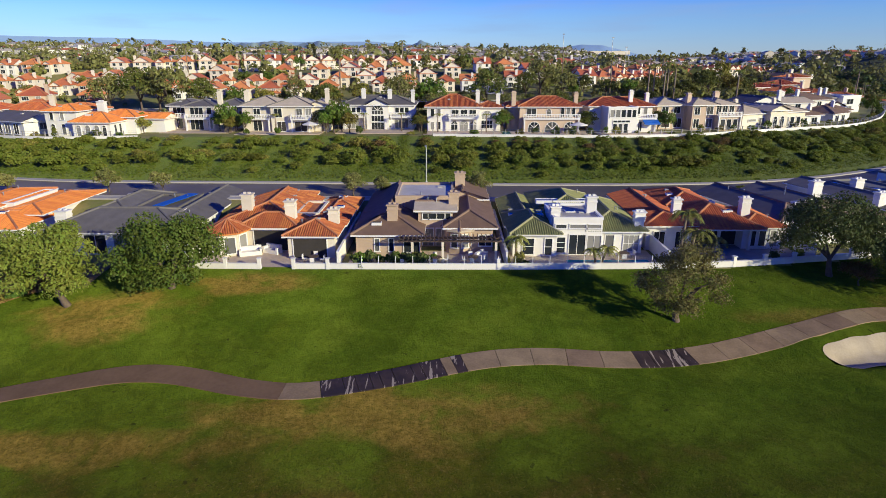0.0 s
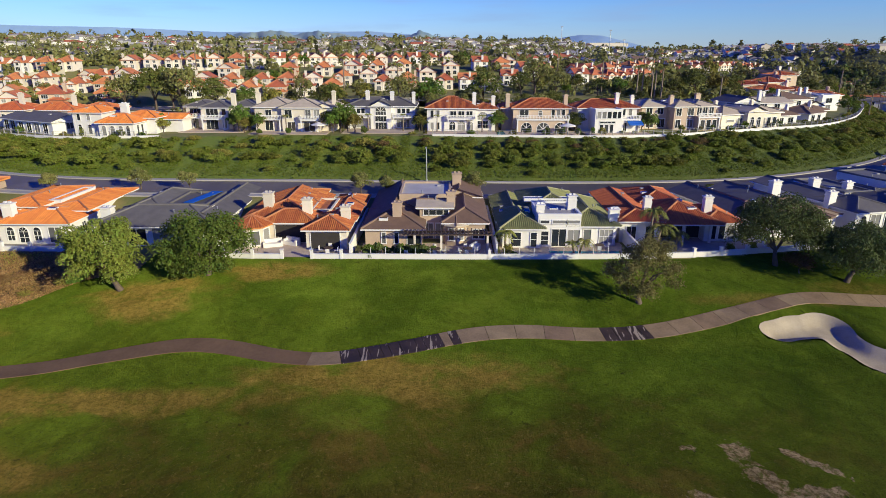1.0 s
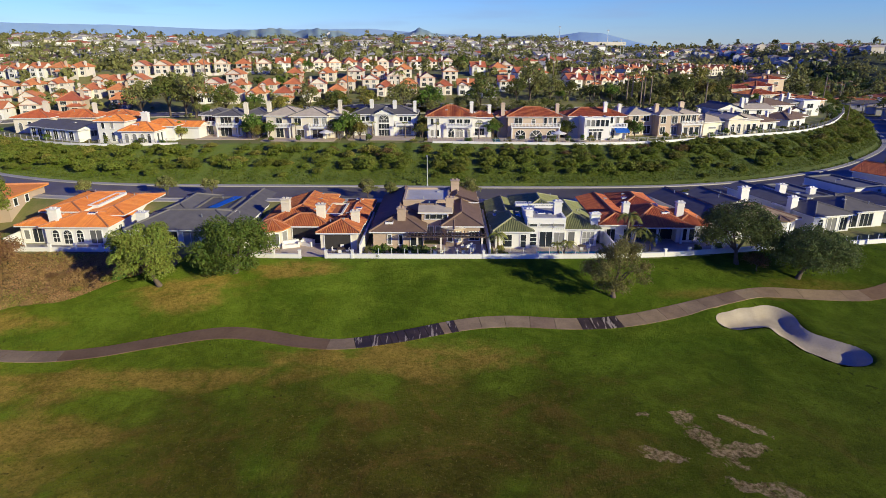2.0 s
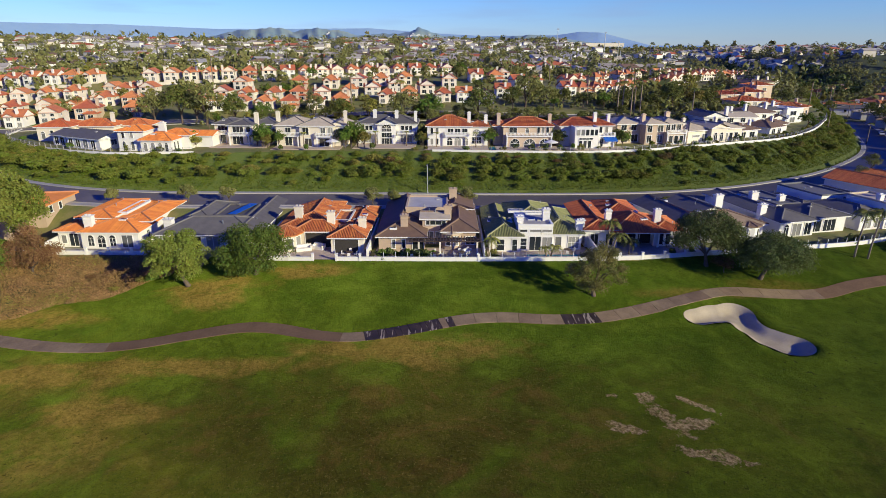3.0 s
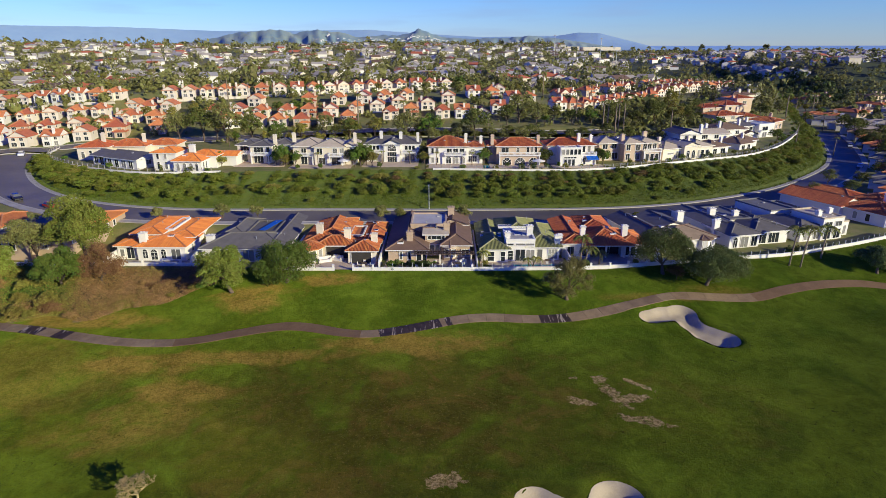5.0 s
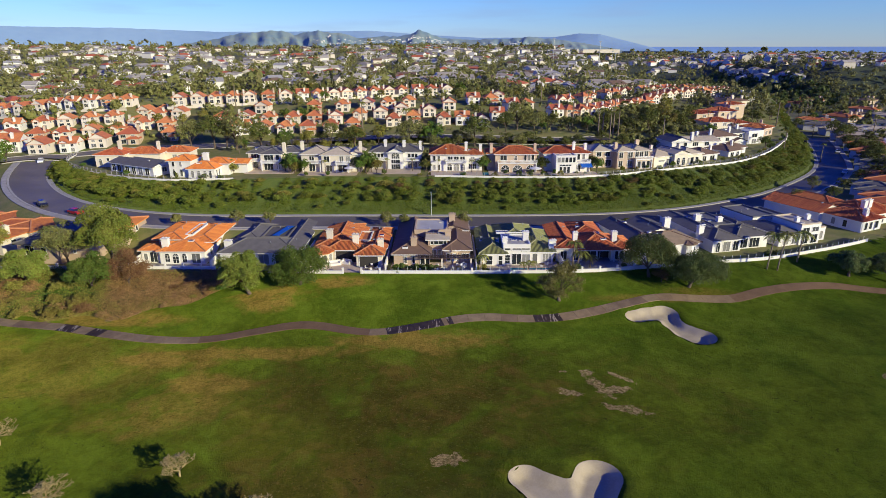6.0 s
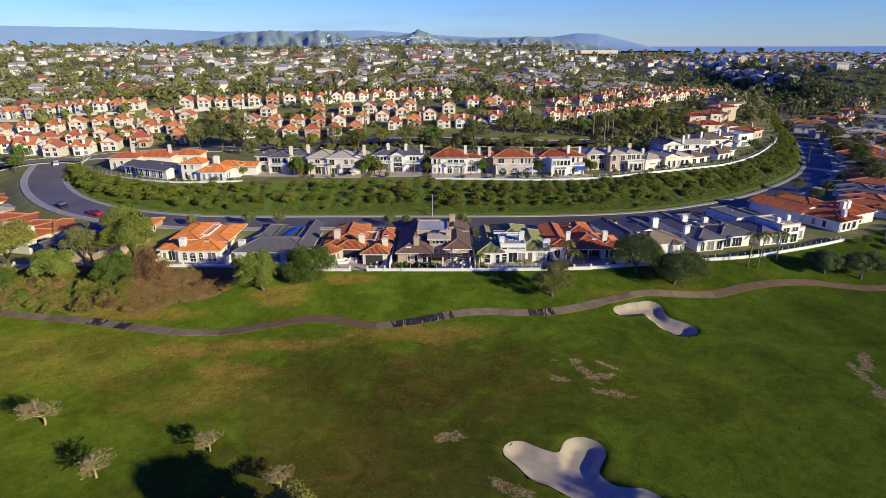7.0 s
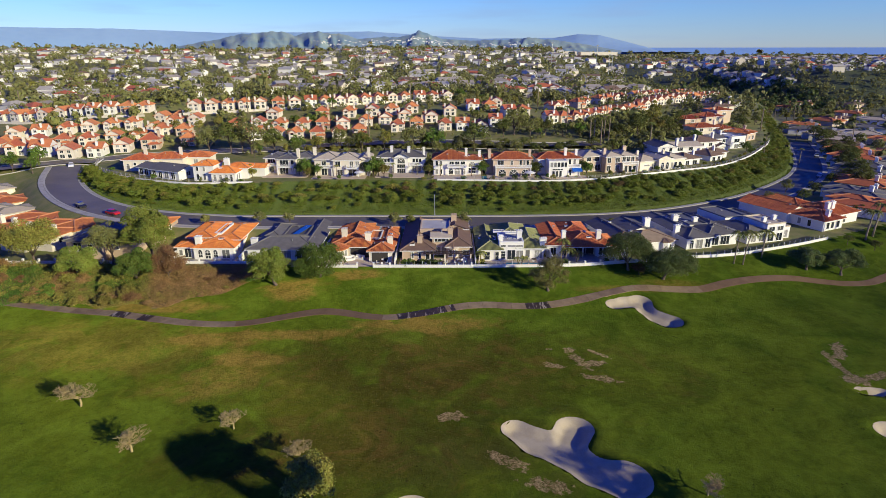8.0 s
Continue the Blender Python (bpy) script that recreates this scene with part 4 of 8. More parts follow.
def house(label, m, wings, walls, roofs, wins=(), chims=(), group="", caps=None, ribs=True, trim=None, deep=0.8, decks=()):
    """A house from wings (x0, x1, y0, y1, eaves, kind, pitch[, roof]), windows (wing, face, centre, sill, w, h, cols, rows, style)
    and chimneys (x, y, top, wx, wy). Space of the house: front along x at y = 0, up from the pad."""
    h = thing("house", m, label, "house", group)
    wallmat, roofmat = MAT[walls], MAT[roofs]
    tiled = roofs in ("terracotta", "orange", "red", "greenroof")
    capmat = MAT[caps] if caps else MAT["cap"] if roofs in ("terracotta", "orange", "red") else MAT["capbrown"] if roofs == "brownroof" else MAT["capgreen"] if roofs == "greenroof" else MAT["capgrey"]
    for wg in wings:
        x0, x1, y0, y1, ev, kind, pitch = wg[:7]
        pitch *= 0.93 if ribs else 1.0
        rm = MAT[wg[7]] if len(wg) > 7 else roofmat
        w = Mesh()
        bare = len(wg) > 8
        if not bare:
            w.box(x0, x1, y0, y1, -deep, ev)
        if kind == "flat":
            part("wall", w, wallmat, h)
            r = Mesh()
            r.box(x0 + 0.25, x1 - 0.25, y0 + 0.25, y1 - 0.25, ev - 0.1, ev + 0.02)
            rf = part("roof", r, MAT["flatroof"] if len(wg) < 8 else rm, h, "flat roof behind a parapet")
            p = Mesh()
            t = 0.28
            for q in ((x0 - 0.05, x1 + 0.05, y0 - 0.05, y0 + t), (x0 - 0.05, x1 + 0.05, y1 - t, y1 + 0.05), (x0 - 0.05, x0 + t, y0 + t, y1 - t), (x1 - t, x1 + 0.05, y0 + t, y1 - t)):
                p.box(*q, ev + 0.004, ev + 0.32)
            part("parapet", p, rm if roofs == "greyroof" and len(wg) > 7 else MAT["trim"] if walls == "white" else wallmat, rf)
            continue
        if kind == "turret":
            cxx, cyy, rr = (x0 + x1) / 2, (y0 + y1) / 2, (x1 - x0) / 2
            n = 8
            w = Mesh()
            w.cyl(cxx, cyy, -deep, ev, rr, rr, n)
            part("wall", w, wallmat, h)
            r = Mesh()
            rows_, caps_ = Mesh(), []
            tip = (cxx, cyy, ev + (rr + 0.5) * math.tan(radians(pitch)))
            ring = [(cxx + (rr + 0.5) * math.cos(2 * math.pi * (k + 0.0) / n), cyy + (rr + 0.5) * math.sin(2 * math.pi * (k + 0.0) / n), ev) for k in range(n)]
            for k in range(n):
                f = [ring[k], ring[(k + 1) % n], tip]
                r.face(*f)
                if tiled and ribs:
                    add_ribs(rows_, f)
                caps_.append((ring[k], tip))
            r.ring_stack([[(p[0], p[1], ev - 0.2) for p in ring], ring], False)
            r.face(*[(p[0], p[1], ev - 0.2) for p in ring][::-1])
            rf = part("roof", r, rm, h, "pointed turret roof")
            tile_parts(rf, rows_, caps_, rm, capmat, ribs, 0.1)
            continue
        faces, cp, gables, (a0, a1, b0, b1) = roof_faces(x0, x1, y0, y1, ev, pitch, kind)
        for t in gables:
            w.face(*t)
        if not bare:
            part("wall", w, wallmat, h)
        r = Mesh()
        for f in faces:
            r.face(*f)
        r.ring_stack([[(x, y, zz) for x, y in ((a0, b0), (a1, b0), (a1, b1), (a0, b1))] for zz in (ev - 0.22, ev)], False)
        r.face((a0, b1, ev - 0.22), (a1, b1, ev - 0.22), (a1, b0, ev - 0.22), (a0, b0, ev - 0.22))
        rows_ = Mesh()
        if tiled and ribs:
            for f in faces:
                add_ribs(rows_, f)
        rf = part("roof", r, rm, h)
        tile_parts(rf, rows_, cp, rm, capmat, ribs, 0.15 if ribs else 0.2)
        if ribs:
            g = Mesh()
            for q in ((a0, a1, b0 - 0.03, b0 + 0.0), (a0, a1, b1, b1 + 0.03), (a0 - 0.03, a0, b0, b1), (a1, a1 + 0.03, b0, b1)):
                g.box(*q, ev - 0.24, ev - 0.06)
            part("fascia", g, MAT["trim"] if not trim else MAT[trim], rf, "white fascia board" if not trim else "")
    for wi, face, c, z, ww, hh, *rest in wins:
        cols, rows, style = (rest + [2, 1, ""][len(rest):])[:3]
        # style dark puts a black sheet where a porch interior would be shaded
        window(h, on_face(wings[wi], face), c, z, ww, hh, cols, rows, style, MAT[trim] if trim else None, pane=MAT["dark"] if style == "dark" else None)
    if ribs:
        rv = random.Random(len(label) * 7 + len(wings))
        spots = []
        for i, wg in enumerate(wings):
            if wg[5] != "turret" and wg[1] - wg[0] > 3.5 and wg[3] - wg[2] > 5:
                for _ in range(2):
                    spots.append((i, rv.uniform(wg[0] + 0.8, wg[1] - 0.8), rv.uniform(wg[2] + 1.5, wg[3] - 0.8), rv.choice(("pipe", "pipe", "hood", "hood", "light"))))
        vents(h, wings, spots)
    slim = 0.78 if group == "houses on top of the bank" else 1.0
    for x, y, top, wx, wy in chims:
        chimney(h, x, y, 1.0, top, wx * slim, wy * slim, wallmat)
    for x0, x1, y, out, z in decks:
        balcony(h, x0, x1, y, out, z)
    return h


# ---- plants ----
def leaf_cloud(name, blobs, count, size, material, seed, droop=0.2, shell=0.72):
    """A crown of small leaves spread over lumps (x, y, z, rx, ry, rz)."""
    rng = np.random.default_rng(seed)
    b = np.array(blobs, float)
    area = (b[:, 3] * b[:, 4] * b[:, 5]) ** (2 / 3)
    pick = rng.choice(len(b), count, p=area / area.sum())
    d = rng.normal(size=(count, 3))
    d /= np.linalg.norm(d, axis=1)[:, None]
    d[:, 2] = np.where(d[:, 2] < -0.35, -d[:, 2], d[:, 2])
    r = rng.uniform(shell, 1.06, count)[:, None]
    c = b[pick, :3] + d * b[pick, 3:] * r
    nrm = d * 0.9 + rng.normal(size=(count, 3)) * 0.40
    nrm /= np.linalg.norm(nrm, axis=1)[:, None]
    t = np.cross(nrm, rng.normal(size=(count, 3)))
    t /= np.linalg.norm(t, axis=1)[:, None]
    w = np.cross(nrm, t)
    s = size * rng.uniform(0.55, 1.25, count)[:, None]
    t, w = t * s, w * s * rng.uniform(0.5, 0.95, count)[:, None]
    v = np.stack((c - t, c - w * 0.8 + nrm * s * droop, c + t, c + w), 1).reshape(-1, 3)
    me = bpy.data.meshes.new(name)
    me.from_pydata(v.tolist(), [], np.arange(count * 4).reshape(-1, 4).tolist())
    me.materials.append(material)
    return me


def lumps(rng, n, cx, cy, cz, rx, ry, rz, size, low=-0.45):
    """Lumps scattered over a larger egg."""
    out = [(cx, cy, cz, rx * 0.72, ry * 0.72, rz * 0.72)]
    for i in range(n):
        a, e = rng.uniform(0, 2 * math.pi), math.asin(rng.uniform(low, 1.0))
        k = rng.uniform(0.56, 0.90)
        s = size * rng.uniform(0.6, 1.3)
        out.append((cx + rx * k * math.cos(a) * math.cos(e), cy + ry * k * math.sin(a) * math.cos(e), cz + rz * k * math.sin(e), s, s, s * rng.uniform(0.65, 0.95)))
    return out


def limbs(m, base, top, r, rng, targets, n=6):
    """A tapered trunk and limbs reaching to the targets."""
    b, t = Vector(base), Vector(top)
    mid = b.lerp(t, 0.5) + Vector((rng.uniform(-0.15, 0.15), rng.uniform(-0.15, 0.15), 0))
    m.tube([b - Vector((0, 0, 0.4)), b, mid, t], [r * 1.35, r * 1.15, r * 0.85, r * 0.62], n)
    for q in targets:
        q = Vector(q)
        k = t.lerp(q, 0.5) + Vector((0, 0, 0.12 * (q - t).length))
        m.tube([mid.lerp(t, 0.7), k, q], [r * 0.5, r * 0.33, r * 0.1], 5)


def tree(label, x, y, height, crown, leaf, seed, count=2500, size=0.26, squash=0.6, trunk=0.3, lumps_n=26, lean=(0, 0), group="", clear=0.35, name="tree", category="tree", z=None, shell=0.72, aspect=1.0, lump=0.30, low=-0.45):
    """A broadleaf tree: crown is its radius, clear the share of bare trunk."""
    rng = random.Random(seed)
    t = thing(name, pose(x, y, gz(x, y) if z is None else z), label, category, group)
    ch = height * (1 - clear)
    cz = height * clear + ch * 0.5
    bl = lumps(rng, lumps_n, lean[0], lean[1], cz, crown * 0.92, crown * 0.92 * aspect, ch * 0.5, crown * lump, low)
    m = Mesh()
    pick = [bl[rng.randrange(1, len(bl))][:3] for _ in range(7)]
    limbs(m, (0, 0, 0), (lean[0] * 0.6, lean[1] * 0.6, max(0.9, height * clear + ch * 0.15)), trunk, rng, pick)
    part("trunk", m, MAT["bark"], t, smooth=True)
    part("crown", leaf_cloud("crown", bl, count, size, MAT[leaf], seed, shell=shell), None, t)
    return t


def bare_tree(label, x, y, height, seed, spread=0.95, group=""):
    """A leafless tree with pale forking boughs."""
    rng = random.Random(seed)
    t = thing("tree", pose(x, y, gz(x, y)), label, "tree", group)
    m = Mesh()
    tw = Mesh()

    def grow(p, d, length, r, depth):
        q = p + d * length * 0.5 + Vector((rng.uniform(-1, 1), rng.uniform(-1, 1), rng.uniform(-0.2, 0.4))) * length * 0.07
        e = p + d * length
        (m if depth > 2 else tw).tube([p, q, e], [r, r * 0.85, r * 0.66], 6 if depth > 3 else 3)
        if depth == 0:
            return
        for k in range(4 if depth in (6, 5) else 3 if depth > 1 else 2):
            dd = (d * 0.75 + Vector((rng.gauss(0, spread), rng.gauss(0, spread), rng.uniform(-0.1, 0.5)))).normalized()
            grow(e, dd, length * rng.uniform(0.62, 0.82), max(0.020, r * 0.58), depth - 1)

    grow(Vector((0, 0, -0.3)), Vector((rng.uniform(-0.1, 0.1), rng.uniform(-0.1, 0.1), 1)).normalized(), height * 0.20, height * 0.024, 6)
    b = part("trunk", m, MAT["palebark"], t, smooth=True)
    part("branchwork", tw, MAT["palebark"], b)["kind"] = "stuff"
    return t


def frond(m, base, azim, length, rise, rng, wide=0.5):
    """One arching feather leaf."""
    d = Vector((math.cos(azim), math.sin(azim), 0))
    s = Vector((-d.y, d.x, 0))
    pts = []
    for i in range(9):
        t = i / 8
        pts.append(base + d * length * (t - 0.12 * t * t) + Vector((0, 0, length * (rise * t - (0.55 + rise * 0.6) * t * t))))
    for i in range(8):
        a, b = pts[i], pts[i + 1]
        for j in range(2):
            q = a.lerp(b, j / 2)
            w = wide * (0.35 + 0.65 * math.sin(math.pi * min(1, (i + j / 2 + 1) / 8.5)))
            for sg in (-1, 1):
                tip = q + s * sg * w + (b - a) * 0.7 - Vector((0, 0, w * rng.uniform(0.35, 0.75)))
                m.face(q, q + (b - a) * 0.42, tip)
    m.tube(pts, [0.05, 0.045, 0.04, 0.035, 0.03, 0.025, 0.02, 0.018, 0.012], 3)


def palm(label, x, y, height, seed, fronds=18, length=2.6, trunk=0.2, group="", lean=(0, 0), z=None):
    rng = random.Random(seed)
    t = thing("palm_tree", pose(x, y, gz(x, y) if z is None else z), label, "palm tree", group)
    m = Mesh()
    top = Vector((lean[0], lean[1], height))
    m.tube([(0, 0, -0.3), (lean[0] * 0.2, lean[1] * 0.2, height * 0.35), (lean[0] * 0.6, lean[1] * 0.6, height * 0.7), top], [trunk * 1.3, trunk, trunk * 0.9, trunk * 0.75], 8)
    part("trunk", m, MAT["palmbark"], t, smooth=True)
    c = Mesh()
    for k in range(fronds):
        frond(c, top, k * 2.399 + rng.uniform(-0.2, 0.2), length * rng.uniform(0.8, 1.1), rng.uniform(0.15, 0.95), rng, length * 0.22)
    part("crown", c, MAT["leaf_palm"], t)
    return t

# ---- cart path: one slab after another ----
CART_Z = ground_z(CART[:, 0], CART[:, 1])
path = thing("cart_path", Matrix(), "winding golf cart path of concrete slabs, in places dark and wet", "path")
path["kind"] = "structure"
seg = np.hypot(*np.diff(CART, axis=0).T)
run = np.concatenate(([0], np.cumsum(seg)))
left_edge, right_edge = offset(CART, 1.22), offset(CART, -1.22)


def at_run(line, s):
    return np.array([np.interp(s, run, line[:, 0]), np.interp(s, run, line[:, 1])])


rp = random.Random(5)
s = 0.0
while s < run[-1] - 3.2:
    mid = at_run(CART, s + 1.5)
    x = mid[0]
    wet = (-10.7 < x < 3.2) or (15.6 < x < 23.0) or (-68.5 < x < -63.5) or (-62 < x < -58.5)
    brown = (-40 < x <= -12) or (x > 56)
    length = rp.uniform(0.8, 1.9) if wet else 3.0
    gap_ = 0.0 if brown else 0.02
    m = Mesh()
    rows = []
    k = 3
    for i in range(k + 1):
        ss = s + gap_ + (length - 2 * gap_) * i / k
        a, b = at_run(left_edge, ss), at_run(right_edge, ss)
        up_ = 0.065 + (0.004 * rp.random() if wet else 0.0)
        za, zb = gz(*a) + up_, gz(*b) + up_
        rows.append([(*a, za - 0.25), (*a, za), (*b, zb), (*b, zb - 0.25)])
    m.ring_stack(rows)
    key = ("path_wet" if rp.random() < 0.93 else "path_grey") if wet else "path_brown" if brown else "path_grey"
    part("slab", m, MAT[key], path)
    s += length

# ---- boundary wall of the front gardens: posts, low wall, glass ----
fence = thing("boundary_wall", Matrix(), "low white garden wall with posts and clear glass panels", "wall")
fence["kind"] = "structure"
FR = np.concatenate(([0], np.cumsum(np.hypot(*np.diff(FENCE, axis=0).T))))


def on_fence(s):
    p = np.array([np.interp(s, FR, FENCE[:, 0]), np.interp(s, FR, FENCE[:, 1])])
    q = np.array([np.interp(s + 0.5, FR, FENCE[:, 0]), np.interp(s + 0.5, FR, FENCE[:, 1])])
    return p, q - p


def post_mesh():
    m = Mesh()
    m.box(-0.18, 0.18, -0.18, 0.18, -0.8, 1.25)
    m.box(-0.23, 0.23, -0.23, 0.23, 1.25, 1.35)
    return m.data("post", MAT["white"])


def bay(k, wall_h):
    """A stretch of wall k metres long, from its own start along +x."""
    m = Mesh()
    m.box(0.0, k, -0.11, 0.11, -0.9, wall_h)
    m.box(0.0, k, -0.15, 0.15, wall_h + 0.003, wall_h + 0.07)
    return m


POST = post_mesh()
glass_me = Mesh()
glass_me.box(0.06, 1.84, -0.012, 0.012, 0.82, 1.55)
GLASS = glass_me.data("glass_panel", MAT["paneglass"])
rail_me = Mesh()
rail_me.box(-0.03, 0.03, -0.035, 0.035, 0.8, 1.62)
RAIL = rail_me.data("rail_post", MAT["trim"])
s = 0.0
while s < FR[-1] - 4:
    p, d = on_fence(s)
    x = p[0]
    if x > 99.5:
        break
    ang = math.degrees(math.atan2(d[1], d[0]))
    base = -0.12
    m0 = pose(p[0], p[1], base, 0, 0, ang)
    gate = -23.6 < x < -20.4
    if not gate and (x > -32 or x < -46):
        ob = part("wall_panel", bay(3.82, 0.72 if -12 < x else 0.68), MAT["white"], fence)
        ob.matrix_basis = m0
        glazed = -12.5 < x < 26 or x > 56
        if glazed:
            for j in range(2):
                part("glass_panel", GLASS, None, fence).matrix_basis = m0 @ pose(j * 1.91, 0, 0)
                part("rail_post", RAIL, None, fence).matrix_basis = m0 @ pose(j * 1.91, 0, 0)
    if (not glazed if not gate else True) and (x > -32 or x < -46) or abs(x + 11.8) < 2 or abs(x - 7.4) < 2:
        part("post", POST, None, fence).matrix_basis = m0
    s += 3.82

# ---- boundary wall on top of the bank ----
top_fence = thing("boundary_wall", Matrix(), "cream retaining wall with a row of fence posts above the bank", "wall")
top_fence["kind"] = "structure"
TR = np.concatenate(([0], np.cumsum(np.hypot(*np.diff(TOP_WALL, axis=0).T))))
tp = Mesh()
tp.box(-0.09, 0.09, -0.09, 0.09, -0.3, 1.42)
tp.box(-0.12, 0.12, -0.12, 0.12, 1.42, 1.48)
TOP_POST = tp.data("post", MAT["concrete"])
s = 10.0
while s < TR[-1] - 3 and np.interp(s, TR, TOP_WALL[:, 0]) < 152:
    p = np.array([np.interp(s, TR, TOP_WALL[:, 0]), np.interp(s, TR, TOP_WALL[:, 1])])
    q = np.array([np.interp(s + 2.5, TR, TOP_WALL[:, 0]), np.interp(s + 2.5, TR, TOP_WALL[:, 1])])
    d = q - p
    ang = math.degrees(math.atan2(d[1], d[0]))
    z = 7.3 - 0.006 * max(0, p[0] - 20)
    m0 = pose(p[0], p[1], z, 0, 0, ang)
    if not (-64 < p[0] < -4):
        m = Mesh()
        m.box(0, 2.52, -0.14, 0.14, -1.3, 0.5)
        part("wall_panel", m, MAT["white"], top_fence).matrix_basis = m0
        part("post", TOP_POST, None, top_fence).matrix_basis = m0
        r = Mesh()
        for zz in (1.05, 1.4):
            r.box(0.13, 2.4, -0.02, 0.02, zz, zz + 0.035)
        part("fence_rail", r, MAT["steel"], top_fence).matrix_basis = m0
    s += 2.5

# ---- paved gardens ----
def terrace(x0, x1, y0, y1, key, label, z=-0.03):
    top = part("terrace", m_box(x0, x1, y0, y1, z - 0.3, z), MAT[key])
    tagged(top, label, "terrace", kind="structure")
    return top


terrace(-28.2, -12.2, 64.0, 73.5, "patio", "pale stone paved terrace behind the white wall")
terrace(-10.8, 7.0, 63.9, 70.0, "patio", "paved terrace with furniture behind the glass fence")
terrace(8.0, 25.0, 63.9, 70.5, "patio", "paved pool terrace behind the glass fence")
terrace(27.5, 43.0, 66.2, 74.0, "concrete", "shaded paved terrace under a porch")
terrace(-65.0, -50.0, 66.4, 69.5, "concrete", "narrow concrete terrace behind the garden wall")
for a, b in ((-65, -50), (-46, -31), (-27, -13), (-9, 6), (9, 24), (26, 41)):
    terrace(a, b, 84, 87.0, "concrete", "pale concrete driveway up to the road", 0.25 + float(road_z(np.array((a + b) / 2))) * 0.45)
pool = part("swimming_pool", m_box(14.5, 24.0, 64.6, 66.6, -0.2, 0.0), MAT["water"])
tagged(pool, "narrow blue swimming pool along the glass fence", "pool", kind="structure")

for x0_, x1_, y0_, y1_ in ((-61.5, -46.5, 129.5, 140), (-44.5, -26.5, 127, 133), (-23.5, -7.0, 129, 138), (-4.5, 12.2, 127, 134), (14.2, 31.0, 127, 134), (32.6, 47.5, 127.6, 133)):
    terrace(x0_, x1_, y0_, y1_, "patio", "pale stone terrace before a house on the bank", 7.42)
tagged(part("swimming_pool", m_box(12.5, 14.0, 127.4, 131.0, 7.2, 7.44), MAT["water"]), "small blue pool between two houses on the bank", "pool", kind="structure")

# walls along the sides of the plots
for x, y0_, y1_ in ((-65.6, 66.6, 84), (-48.9, 66.0, 84), (-29.6, 64.2, 84), (-11.7, 63.9, 84), (7.3, 63.9, 84), (25.6, 64.4, 84), (43.6, 67.0, 84)):
    gw = Mesh()
    k = 0
    while y0_ + k * 2.4 < y1_:
        ya, yb = y0_ + k * 2.4, y0_ + (k + 1) * 2.4
        gw.box(x - 0.1, x + 0.1, ya, yb - 0.01, -0.6, 1.75)
        k += 1
    gw.box(x - 0.14, x + 0.14, y0_, y1_, 1.753, 1.83)
    tagged(part("garden_wall", gw, MAT["white"]), "long white rendered wall between two gardens", "wall", "plot walls", "structure")

# ---- front row of houses ----
Z0 = -0.04
# orange tiled house
house("single-storey white house with bright orange tiled hip roofs", pose(-64, 69, Z0),
      [(-1.2, 6.2, 0.9, 7, 3.0, "hip", 14), (3.2, 12.9, 0, 8, 3.1, "hip", 15), (7.4, 13.1, 4.5, 18.0, 3.8, "hip", 10), (0.2, 6.0, 5, 17.8, 4.2, "hip", 11), (5.8, 7.6, 7.5, 16.5, 4.1, "flat", 0, "orange")],
      "white", "orange", [(1, "f", 1.6, 0.5, 1.2, 2.0, 2, 2, "arch"), (1, "f", 3.4, 0.2, 1.5, 2.3, 2, 2, "arch"), (1, "f", 5.3, 0.5, 1.2, 2.0, 2, 2, "arch"), (1, "f", 7.8, 0.3, 1.8, 2.1, 2), (0, "f", 2.6, 0.2, 1.5, 2.2, 2, 1, "door"), (0, "f", 0.9, 0.7, 0.8, 1.4, 1), (1, "r", 3.5, 0.9, 0.9, 1.4, 2), (1, "r", 7.5, 0.9, 0.9, 1.4, 2), (2, "r", 5, 1.6, 0.9, 1.3, 2), (2, "r", 8, 1.6, 1.0, 1.3, 2)],
      [(4.1, 1.6, 5.3, 1.4, 1.1)], "houses along the fairway")
# grey shingled house
gh = house("single-storey white house with grey shingled hip roofs and a blue tarpaulin", pose(-48, 68.4, Z0),
           [(0.5, 16.8, 0, 9, 2.9, "hip", 21), (12.2, 17.2, 3, 22, 2.9, "gable_y", 22), (1.0, 8.0, 6, 20, 3.0, "hip", 21), (7.0, 13.0, 8.5, 17, 3.5, "flat", 0, "greyroof")],
           "white", "greyroof", [(0, "f", 6, 0.1, 2.6, 2.3, 2, 1, "door"), (0, "f", 9.3, 0.1, 2.2, 2.3, 2, 1, "door"), (0, "f", 13, 0.2, 2.4, 2.2, 2, 1, "door"), (1, "r", 6, 0.9, 1, 1.3, 2), (1, "r", 11, 0.2, 1.0, 2.1, 1, 1, "door"), (1, "r", 15, 0.9, 1, 1.3, 2)],
           [(1.6, 2.5, 4.7, 1.4, 1.2)], "houses along the fairway")
tarp = Mesh()
tarp.ring_stack([[(9.4, 9.0, z), (10.9, 8.8, z), (12.6, 16.4, z), (11.0, 16.6, z)] for z in (3.84, 3.90)])
part("tarpaulin", tarp, MAT["bluecloth"], gh, "bright blue sheet laid on the roof")
